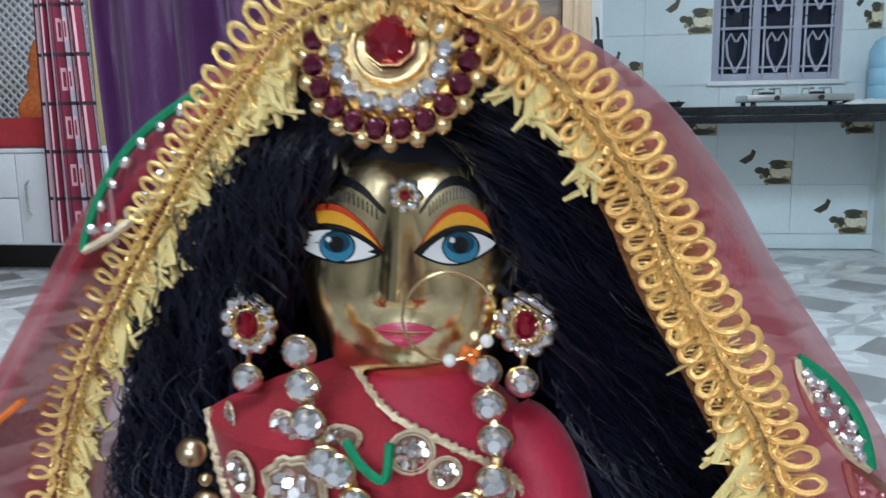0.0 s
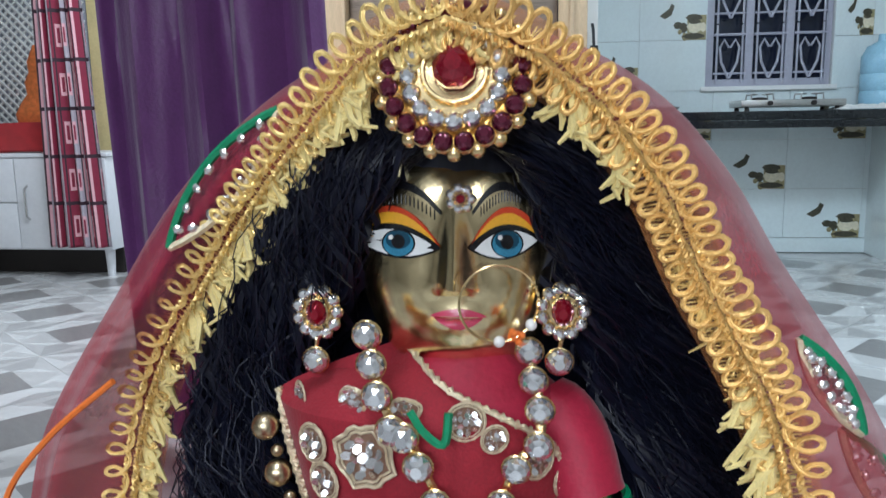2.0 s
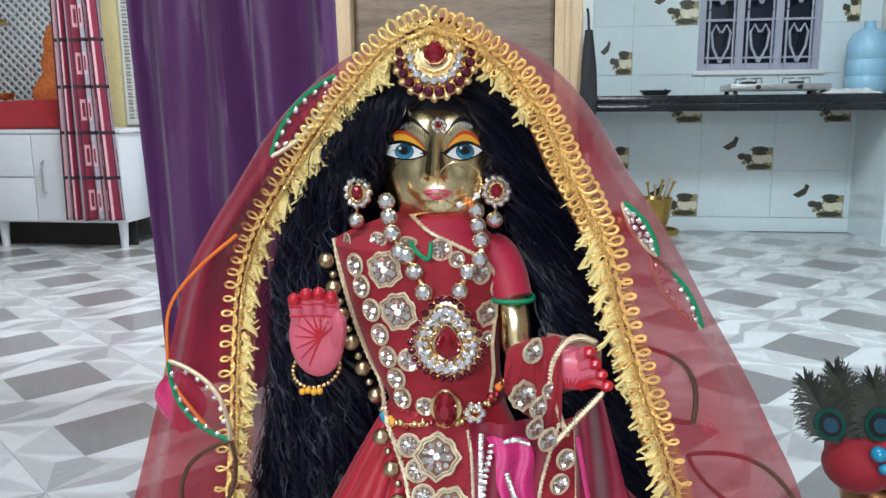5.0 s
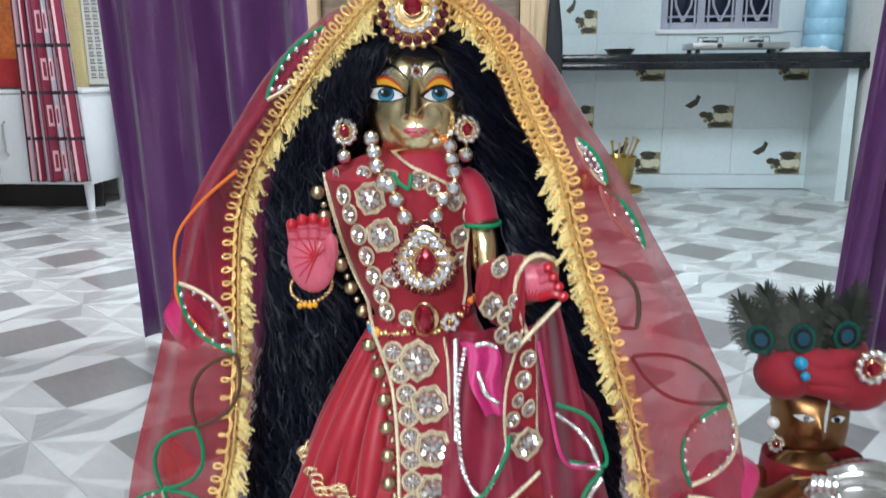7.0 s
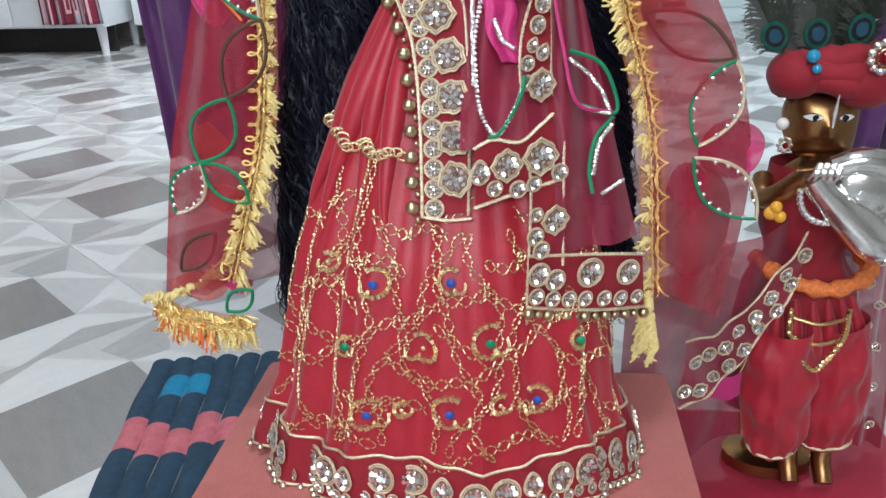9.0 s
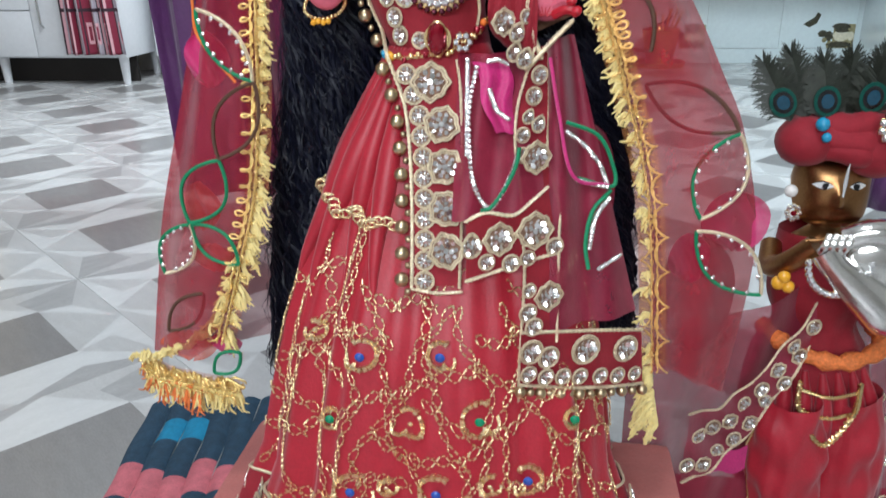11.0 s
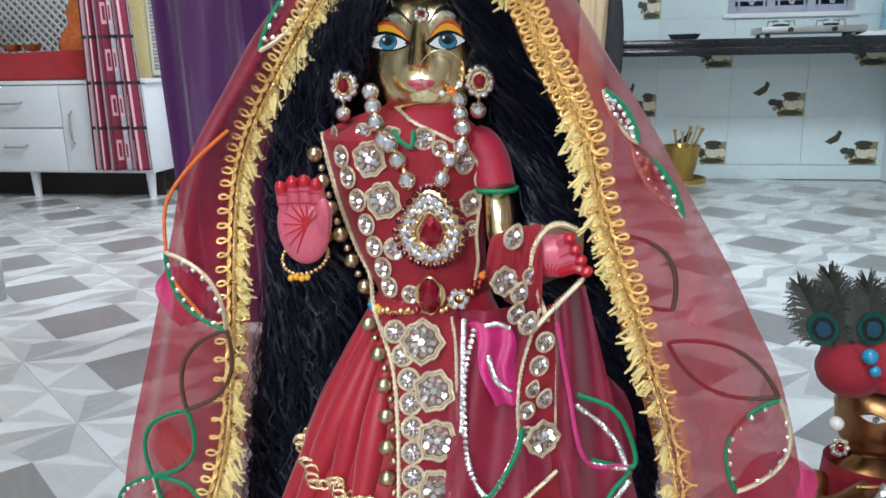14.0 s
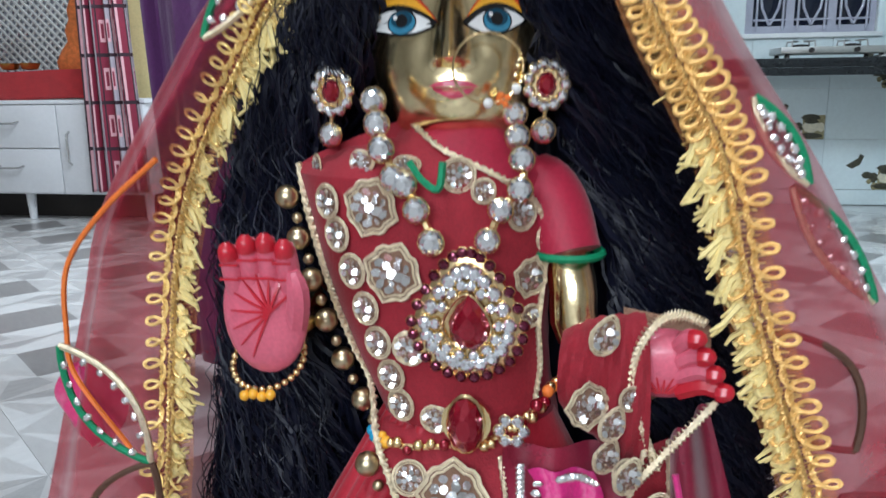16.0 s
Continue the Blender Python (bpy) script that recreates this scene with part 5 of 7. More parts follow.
part("edge_cord", rope([Vector(hang_fn(1, v)) - Vector((0, 0.002, 0)) for v in np.linspace(0.0, 0.82, 12)], 0.0013, 50), M_ZARI, end, "twisted gold cord")
part("edge_cord", rope([(0.1122, 0.042, 0.6528), (0.1076, 0.043, 0.6642), (0.1034, 0.043, 0.6801), (0.1039, 0.044, 0.6955), (0.1105, 0.047, 0.7063), (0.1189, 0.05, 0.7085), (0.1274, 0.053, 0.7052)], 0.002, 40), M_ZARI, end, "thick twisted gold cord")
part("edge_cord", rope([(0.1027, 0.038, 0.6459), (0.1111, 0.04, 0.6555), (0.1212, 0.043, 0.6662), (0.1315, 0.048, 0.6763)], 0.0019, 24), M_ZARI, end, "thick twisted gold cord")
part("edge_cord", rope([q - Vector((0, 0.002, 0)) for q in BORD_T[::4]], 0.0013, 30), M_ZARI, end, "twisted gold cord")
part("edge_cord", rope([q - Vector((0, 0.002, 0)) for q in BORD_B[::4]], 0.0013, 30), M_ZARI, end, "twisted gold cord")
for group in ([(0.1117, -0.016, 0.4657, 0.0087, 0), (0.1235, -0.009, 0.4585, 0.008, 0), (0.1491, 0.006, 0.4581, 0.0109, 0), (0.1786, 0.025, 0.4503, 0.0098, 0), (0.1104, -0.017, 0.4488, 0.0062, 0), (0.1221, -0.011, 0.4441, 0.0062, 0), (0.1341, -0.004, 0.4411, 0.0062, 0), (0.1462, 0.003, 0.438, 0.0062, 0), (0.1608, 0.011, 0.4346, 0.0062, 0), (0.1738, 0.02, 0.4306, 0.0062, 0), (0.187, 0.029, 0.4279, 0.0055, 0), (0.1222, -0.006, 0.5033, 0.0095, 1), (0.1088, -0.014, 0.4939, 0.0065, 0), (0.1094, -0.012, 0.5093, 0.0051, 0), (0.1129, -0.014, 0.4837, 0.0065, 0)], [(0.101, 0.036, 0.6536, 0.0069, 2), (0.1113, 0.034, 0.6437, 0.0059, 0), (0.1081, 0.03, 0.6306, 0.0059, 0), (0.1049, 0.026, 0.6175, 0.0052, 2), (0.1117, 0.024, 0.613, 0.0059, 2), (0.1017, 0.022, 0.6062, 0.0052, 0), (0.111, 0.015, 0.5931, 0.0097, 1), (0.1019, 0.016, 0.5941, 0.0052, 0)], [(0.0921, 0.044, 0.7024, 0.0073, 2), (0.087, 0.044, 0.6762, 0.0079, 1), (0.0956, 0.044, 0.6692, 0.0066, 2), (0.1017, 0.044, 0.6798, 0.0046, 0), (0.0939, 0.044, 0.6566, 0.0066, 2), (0.1008, 0.044, 0.6513, 0.0053, 0)]):
    for x, y, z, r, k in group:
        motif((ROUND, LOZENGE, DROP)[k], end, x, y - 0.004, z, r, 25 if k == 2 else 0, 0, 30)
for k in range(13):
    q = BORD_B[0].lerp(BORD_B[8], k / 6) if k < 6 else BORD_B[8].lerp(BORD_B[16], (k - 6) / 6)
    piece("bead", BEAD, end, pose(q.x, q.y - 0.001, q.z - 0.006) @ Matrix.Scale(0.0042 if k % 2 == 0 else 0.0033, 4))
for q in spline([(0.1304, 0.03, 0.6076), (0.1426, 0.032, 0.598), (0.1532, 0.033, 0.5849), (0.1586, 0.032, 0.5723)], 20) + spline([(0.1392, 0.02, 0.5772), (0.1497, 0.026, 0.5729), (0.1585, 0.03, 0.5703)], 9) + spline([(0.1605, 0.03, 0.562), (0.1518, 0.022, 0.5504), (0.1485, 0.014, 0.5317)], 16) + spline([(0.1555, 0.012, 0.5178), (0.1697, 0.022, 0.5243)], 9):
    piece("sequin", SEQ, end, pose(q.x, q.y - 0.006, q.z, 20 * math.sin(400 * q.z), 0, 30 * math.sin(900 * q.x)))
part("green_cord", Geo().tube(spline([(0.1302, 0.028, 0.6131), (0.1506, 0.03, 0.6046), (0.1606, 0.03, 0.5884), (0.1634, 0.028, 0.5699), (0.139, 0.018, 0.5775)], 24), 0.0015, 6), M_GREEN, end, "green cord")
part("green_cord", Geo().tube(spline([(0.1619, 0.028, 0.5668), (0.1497, 0.018, 0.5544), (0.1458, 0.01, 0.5339), (0.1483, 0.004, 0.5178)], 20), 0.0015, 6), M_GREEN, end, "green cord")
part("pink_cord", Geo().tube(spline([(0.1179, 0.036, 0.6539), (0.1251, 0.026, 0.6181), (0.1354, 0.012, 0.5809), (0.1599, 0.026, 0.5708)], 24), 0.0013, 6), M_PINK, end, "pink cord")


# ---------------------------------------------------------------- jewellery
def crystal_mesh(name, mt, n=10, tip=0.0):
    return mesh_of(name, Geo().stone((0, 0, 0), 1, 1, 0.95, 0, n, 0.2, tip), mt, smooth=False)


CRYSTAL, RUBY = crystal_mesh("crystal", M_CRYSTAL), crystal_mesh("ruby_stone", M_RUBY)
GARNET = crystal_mesh("garnet_stone", M_GARNET)
SETTING = mesh_of("setting", Geo().lathe([(0.2, 0), (1.04, 0.0), (1.12, 0.3), (1.02, 0.42), (0.95, 0.25)], (0, 0, 0), 14), M_GOLD)


def set_stone(parent, me, x, y, z, r, rz=None, yaw=0.0, tilt=0.0, turn=0.0):
    m = pose(x, y, z, tilt, 0, yaw) @ pose(0, 0, 0, 0, turn, 0) @ Matrix.Diagonal((r, r, rz or r, 1))
    piece("setting", SETTING, parent, m @ pose(0, 0.3, 0, 90))
    return piece("stone", me, parent, m)


# brow ornament
tik = empty("brow_ornament", (0.0385, 0.05, 0.864), "round gold brow ornament with ruby and clear stones", "jewellery")
TT = pose(0.038, 0.0435, 0.8635, -14) @ Matrix.Scale(0.93, 4)


def on(m, x, z, y=0.0):
    return m @ Vector((x, y, z))


SCALLOP = mesh_of("gold_scallop", Geo().ball((0, 0, 0), 0.0024, 8), M_GOLD)
gb = Geo()
gb.lathe([(0.004, 0.004), (0.0225, 0.004), (0.0238, 0.002), (0.0228, 0.0), (0.0195, -0.001), (0.017, 0.0005), (0.0155, -0.0012), (0.0115, -0.001), (0.004, 0.0005)], (0, 0, 0), 44)
gb.v = [tuple(TT @ Vector((x, z, y))) for x, y, z in gb.v]
part("gold_base", gb, M_GOLD, tik)
for k in range(20):
    w = 2 * math.pi * k / 20
    p = on(TT, 0.0236 * math.cos(w), 0.0236 * math.sin(w), 0.001)
    piece("gold_scallop", SCALLOP, tik, pose(p.x, p.y, p.z))
for k in range(20):
    w = 2 * math.pi * (k + 0.5) / 20
    p = on(TT, 0.0206 * math.cos(w), 0.0206 * math.sin(w), -0.001)
    set_stone(tik, GARNET, p.x, p.y, p.z, 0.0029, tilt=-16, turn=23 * k)
for k in range(16):
    w = 2 * math.pi * k / 16
    p = on(TT, 0.0143 * math.cos(w), 0.0143 * math.sin(w), -0.0014)
    set_stone(tik, CRYSTAL, p.x, p.y, p.z, 0.0026, tilt=-16, turn=31 * k)
rim = [on(TT, 0.0098 * math.cos(w), 0.0098 * math.sin(w) + 0.0015, -0.002) for w in [2 * math.pi * k / 30 for k in range(30)]]
part("gold_rim", Geo().tube(rim, 0.0007, 6, closed=True), M_GOLD, tik)
gs = Geo().stone((0, 0, 0), 0.007, 0.0068, 0.0062, 0, 9, 0.17, 0.3)
gs.v = [tuple(TT @ Vector((x, y - 0.0015, z + 0.0022))) for x, y, z in gs.v]
part("ruby_drop", gs, M_RUBY, tik, "large faceted ruby drop", smooth=False)

# forehead dot of little stones
dot = empty("forehead_gem", (0.0368, 0.062, 0.827), "flower of clear stones round a red stone on the forehead", "jewellery")
fx, fz = lay(0.037, 0.827)
fy = face_y(fx, fz) - 0.0012
for k in range(7):
    w = 2 * math.pi * k / 7
    set_stone(dot, CRYSTAL, fx + 0.0034 * math.cos(w), fy, fz + 0.0034 * math.sin(w), 0.0015)
set_stone(dot, RUBY, fx, fy - 0.0006, fz, 0.0016)

# ear ornaments
for ex, ey, ez in ((-0.0135, 0.071, 0.7875), (0.0695, 0.071, 0.789)):
    ear = empty("earring", (ex, ey, ez), "ruby earring ringed with clear stones and a crystal drop", "earring", "pair of earrings")
    part("gold_base", Geo().tube([(ex, ey + 0.002, ez), (ex, ey + 0.0005, ez)], 0.0082, 20), M_GOLD, ear)
    for k in range(11):
        w = 2 * math.pi * k / 11
        set_stone(ear, CRYSTAL, ex + 0.0068 * math.cos(w), ey, ez + 0.0078 * math.sin(w), 0.0021)
    set_stone(ear, RUBY, ex, ey - 0.001, ez, 0.0036, 0.0046)
    set_stone(ear, CRYSTAL, ex - 0.001, ey - 0.001, ez - 0.0168, 0.0044)
    part("hook", Geo().tube([(ex, ey, ez - 0.008), (ex - 0.001, ey, ez - 0.0125)], 0.0008, 6), M_GOLD, ear)

# nose ring
ring = empty("nose_ring", (0.05, 0.056, 0.797), "thin gold nose ring with pearls and copper beads", "nose ring")
nc = Vector((0.0495, 0.0555, 0.795))
wire = [nc + Vector((0.0122 * math.cos(w), 0.003 * math.cos(w), 0.0122 * math.sin(w))) for w in [2 * math.pi * k / 40 for k in range(40)]]
part("hoop", Geo().tube(wire, 0.00045, 6, closed=True), M_GOLD, ring)
for k in (36, 30):
    part("pearl", Geo().ball(wire[k], 0.0019, 12), M_PEARL, ring)
coil = [wire[j % 40] + Vector((0, math.cos(2.4 * i) * 0.001, math.sin(2.4 * i) * 0.001)) for i, j in enumerate(np.repeat(range(37, 44), 6))]
part("coil", Geo().tube(coil, 0.0004, 5), M_GOLD, ring)
gcp = Geo()
rnd = random.Random(3)
for k in range(9):
    gcp.ball(wire[33] + Vector((rnd.uniform(-0.0022, 0.0022), rnd.uniform(-0.0015, 0.0015), rnd.uniform(-0.002, 0.002))), 0.0012, 7)
part("copper_cluster", gcp, M_ORCORD, ring)

# necklace of large stones with a drop pendant
neck = empty("stone_necklace", (0.045, 0.036, 0.74), "necklace of large clear stones with ruby drop pendant", "necklace")
LN = spline([(0.0073, 0.058, 0.7842), (0.0096, 0.053, 0.776), (0.012, 0.049, 0.7672), (0.0165, 0.047, 0.7569), (0.0206, 0.046, 0.7551), (0.025, 0.046, 0.7457), (0.0304, 0.045, 0.7343)], 60)
RN = spline([(0.0588, 0.062, 0.7788), (0.0602, 0.056, 0.7712), (0.0623, 0.051, 0.7636), (0.0619, 0.048, 0.7533), (0.0552, 0.046, 0.7463), (0.0507, 0.045, 0.7354)], 60)
for c in (LN, RN):
    count = 7 if c is LN else 6
    for k in range(count):
        q = c[int(60 * k / (count - 1))]
        set_stone(neck, CRYSTAL, q.x, q.y - 0.003, q.z, 0.0046 if c is LN else 0.0043, turn=17 * k)
    part("chain", Geo().tube([q + Vector((0, 0.001, 0)) for q in c], 0.0016, 6), M_GOLD, neck)
PX, PY, PZ = 0.0428, 0.0465, 0.7035


def drop(w, k):
    s = math.sin(w)
    return (PX + k * 0.0205 * math.cos(w) * (1 - 0.36 * max(0, s)), PZ + k * 0.0205 * s * (1.28 if s > 0 else 1.0))


gp = Geo()
n = 36
for k0, k1, ya, yb in ((1.0, 1.0, 0.003, -0.001), (1.0, 0.9, -0.001, -0.0018), (0.9, 0.02, -0.0018, -0.0005)):
    p0 = [drop(2 * math.pi * j / n, k0) for j in range(n)]
    p1 = [drop(2 * math.pi * j / n, k1) for j in range(n)]
    gp.add([(x, PY + ya, z) for x, z in p0] + [(x, PY + yb, z) for x, z in p1], [(j, (j + 1) % n, n + (j + 1) % n, n + j) for j in range(n)])
part("gold_plate", gp, M_GOLD, neck)
for k in range(26):
    x, z = drop(2 * math.pi * k / 26, 1.02)
    set_stone(neck, GARNET, x, PY - 0.0012, z, 0.0021)
for k in range(20):
    x, z = drop(2 * math.pi * k / 20, 0.76)
    set_stone(neck, CRYSTAL, x, PY - 0.0022, z, 0.0028, turn=29 * k)
for k in range(14):
    x, z = drop(2 * math.pi * k / 14, 0.57)
    set_stone(neck, CRYSTAL, x, PY - 0.003, z, 0.002, turn=29 * k)
part("ruby_drop", Geo().stone((PX + 0.001, PY - 0.0022, PZ - 0.0005), 0.0078, 0.0092, 0.0065, 0, 9, 0.17, 0.32), M_RUBY, neck, "large faceted ruby drop", smooth=False)
part("gold_rim", Geo().tube([(drop(2 * math.pi * k / 30, 0.44)[0], PY - 0.003, drop(2 * math.pi * k / 30, 0.44)[1]) for k in range(30)], 0.0006, 5, closed=True), M_GOLD, neck)

# waist chain
belt = empty("waist_chain", (0.045, 0.03, 0.655), "beaded waist chain with a ruby drop and flower stones", "belt")
bp = spline([(0.003, 0.054, 0.6551), (0.0151, 0.047, 0.652), (0.0426, 0.046, 0.6553), (0.0587, 0.047, 0.6615), (0.0699, 0.053, 0.671), (0.0764, 0.062, 0.6781)], 60)
part("chain", Geo().tube(bp, 0.0012, 6), M_GOLD, belt)
BMESH = [mesh_of("bead", Geo().ball((0, 0, 0), 1.0, 10), q) for q in (M_GOLD, M_RUBY, M_PORANGE, M_TURQ, M_ORCORD)]
rnd = random.Random(9)
for k in range(30):
    q = bp[int(60 * k / 30)]
    piece("bead", BMESH[3 if k < 2 else (2 if k < 5 else rnd.choice((0, 1, 4, 0)))], belt, pose(q.x, q.y - 0.001, q.z + rnd.uniform(-0.002, 0.002)) @ Matrix.Scale(rnd.uniform(0.0019, 0.003), 4))
part("gold_plate", Geo().tube([(0.0425, 0.044, 0.6655), (0.0425, 0.0425, 0.6655)], 0.0095, 18), M_GOLD, belt)
set_stone(belt, RUBY, 0.0425, 0.0412, 0.6655, 0.0066, 0.0108)
for k in range(6):
    w = 2 * math.pi * k / 6
    set_stone(belt, CRYSTAL, 0.0595 + 0.0046 * math.cos(w), 0.043, 0.663 + 0.0046 * math.sin(w), 0.0023)

# bangle
bang = empty("beaded_bangle", (-0.031, 0.036, 0.668), "gold bead bangle with a yellow bead cluster", "bangle")
for k in range(30):
    w = 2 * math.pi * k / 30
    piece("bead", BMESH[0], bang, pose(-0.0335 + 0.0138 * math.cos(w), 0.041 + 0.011 * math.sin(w), 0.688 + 0.0085 * math.sin(w)) @ Matrix.Scale(0.0014, 4))
for k in range(4):
    piece("bead", BMESH[2], bang, pose(-0.0385 + 0.0034 * k, 0.0285, 0.6775 + 0.0008 * (k % 2)) @ Matrix.Scale(0.002, 4))
part("green_knot", Geo().tube(spline([(0.0223, 0.046, 0.7627), (0.027, 0.044, 0.7567), (0.0332, 0.043, 0.7535), (0.0346, 0.045, 0.7629)], 14), 0.0014, 6), M_GREEN, neck, "green thread knot")


# ---------------------------------------------------------------- veil
LACE_L = [(0.036, 0.046, 0.8785), (0.013, 0.05, 0.8688), (-0.012, 0.062, 0.846), (-0.035, 0.078, 0.824), (-0.057, 0.09, 0.798), (-0.085, 0.103, 0.76), (-0.1, 0.106, 0.72), (-0.102, 0.095, 0.67), (-0.1, 0.08, 0.62), (-0.105, 0.066, 0.55), (-0.12, 0.06, 0.495), (-0.145, 0.06, 0.42)]
LACE_R = [(0.036, 0.046, 0.8785), (0.058, 0.048, 0.8695), (0.079, 0.052, 0.853), (0.096, 0.054, 0.83), (0.107, 0.055, 0.806), (0.119, 0.052, 0.784), (0.13, 0.05, 0.76), (0.14, 0.05, 0.72), (0.153, 0.05, 0.68), (0.166, 0.05, 0.641), (0.19, 0.05, 0.554), (0.203, 0.05, 0.42)]
OUT_VL = [(0.036, 0.1, 0.887), (-0.009, 0.095, 0.874), (-0.039, 0.092, 0.857), (-0.071, 0.09, 0.826), (-0.097, 0.09, 0.79), (-0.133, 0.09, 0.735), (-0.148, 0.09, 0.69), (-0.16, 0.088, 0.65), (-0.175, 0.086, 0.6), (-0.2, 0.084, 0.52), (-0.213, 0.08, 0.455), (-0.222, 0.072, 0.392)]
OUT_VR = [(0.036, 0.1, 0.887), (0.073, 0.096, 0.877), (0.104, 0.094, 0.857), (0.127, 0.092, 0.83), (0.145, 0.092, 0.8), (0.174, 0.094, 0.757), (0.198, 0.098, 0.715), (0.222, 0.1, 0.675), (0.24, 0.1, 0.64), (0.262, 0.1, 0.592), (0.282, 0.11, 0.5), (0.272, 0.115, 0.37)]
NV = 72
cl, cr, ol, orr = spline(LACE_L, NV), spline(LACE_R, NV), spline(OUT_VL, NV), spline(OUT_VR, NV)


def veil_fn(u, v):
    j = min(NV, int(round(v * NV)))
    a, b, c, d = cl[j], ol[j], orr[j], cr[j]
    drape = 0.006 * min(1, 3 * v)
    if u <= 0.22:
        s = u / 0.22
        p = a.lerp(b, s) + Vector((0, -0.012 * math.sin(math.pi * s) * min(1, 2 * v), 0))
    elif u >= 0.78:
        s = (1 - u) / 0.22
        p = d.lerp(c, s) + Vector((0, -0.012 * math.sin(math.pi * s) * min(1, 2 * v), 0))
    else:
        s = (u - 0.22) / 0.56
        p = b.lerp(c, s) + Vector((0, 0.1 * math.sin(math.pi * s), 0.004 * math.sin(math.pi * s)))
    wv = math.sin(26 * u + 3 * v) * drape + 0.4 * drape * math.sin(61 * u - 5 * v)
    return (p.x, p.y + wv, p.z + 0.3 * wv)


veil = empty("sheer_veil", (0.036, 0.1, 0.89), "sheer red net veil with gold lace and leaf embroidery", "veil")
part("net_cloth", Geo().sheet(veil_fn, 110, NV), M_NET, veil)


def braid(path, n, out, r0, name):
    """Two rows of round gold ribbon loops along the veil's edge, with a beaded thread between."""
    length = sum((q - p).length for p, q in zip(spline(path, 60), spline(path, 60)[1:]))
    loops = max(4, int(length / 0.009))
    steps = loops * 20
    c = spline(path, steps)
    rnd = random.Random(n)
    h, rib = Geo(), Geo()
    frames = []
    for i in range(steps + 1):
        t = (c[min(steps, i + 1)] - c[max(0, i - 1)]).normalized()
        frames.append((t, Vector((t.z, 0, -t.x)) * out))
    for off, rad, lag, wide, way in ((0.0066, r0 * 0.9, 0.0, 0.0005, 1), (-0.0036, r0 * 0.76, 2.0, 0.00046, -1)):
        g = Geo()
        jit = [rnd.uniform(0.82, 1.14) for _ in range(loops + 2)]
        for strand in (-1, 0, 1):
            pts, rs = [], []
            for i in range(steps + 1):
                t, sd = frames[i]
                w = 2 * math.pi * i / 20 + lag
                s = i / 20
                k = jit[int(s)] + (jit[int(s) + 1] - jit[int(s)]) * (s % 1)
                r = rad * k + strand * wide * 1.1
                lift = -0.0012 - 0.0011 * math.cos(w + 0.8) + 0.0005 * abs(strand)
                pts.append(c[i] + sd * (off + way * r * math.cos(w)) + t * (-r * 0.8 * math.sin(w)) + Vector((0, lift - (0.009 if off > 0 else 0.005), 0)))
                rs.append(wide * (0.82 + 0.22 * math.sin(2.3 * i + strand)))
            g.tube(pts, rs, 6)
        # wound cord that binds the feet of the loops
        gimp = [c[i] + frames[i][1] * (off - way * rad * 0.75 + 0.0006 * math.sin(1.9 * i)) + Vector((0, -0.0095 - 0.0006 * math.cos(1.9 * i), 0)) for i in range(0, steps + 1, 2)]
        g.tube(gimp, [0.0007 + 0.0003 * math.sin(2.1 * i) for i in range(len(gimp))], 5)
        part(name, g, M_LACE if out > 0 else M_LACE_AMBER, veil, "gold looped ribbon braid")
    for i in range(0, steps, 5):
        t, sd = frames[i]
        k = rnd.uniform(-0.002, 0.002)
        h.tube([c[i] - sd * 0.007 - t * 0.002, c[i] + Vector((0, -0.0014, 0)), c[i] + sd * 0.008 + t * (0.002 + k)], 0.0003, 4)
    for i in range(0, steps, 4):
        t, sd = frames[i]
        q = c[i] + sd * (0.0008 + rnd.uniform(-0.0008, 0.0008)) + Vector((0, -0.003, 0))
        h.tube([q - t * 0.0014, q + t * 0.0014], rnd.uniform(0.0005, 0.0009), 5)
    for i in range(0, steps, 5):
        j = min(steps, i + 5)
        rib.add([c[i] - frames[i][1] * 0.009, c[i] + frames[i][1] * 0.0105, c[j] + frames[j][1] * 0.0105, c[j] - frames[j][1] * 0.009], [(0, 1, 2, 3)])
    part("lace_ground", rib, M_NET_GOLD, veil, "sheer orange lace ground")
    part("lace_thread", h, M_LACE, veil, "fine gold threads in the braid")


braid(LACE_L, 70, 1, 0.0049, "lace_braid")
braid(LACE_R, 71, -1, 0.0049, "lace_braid")


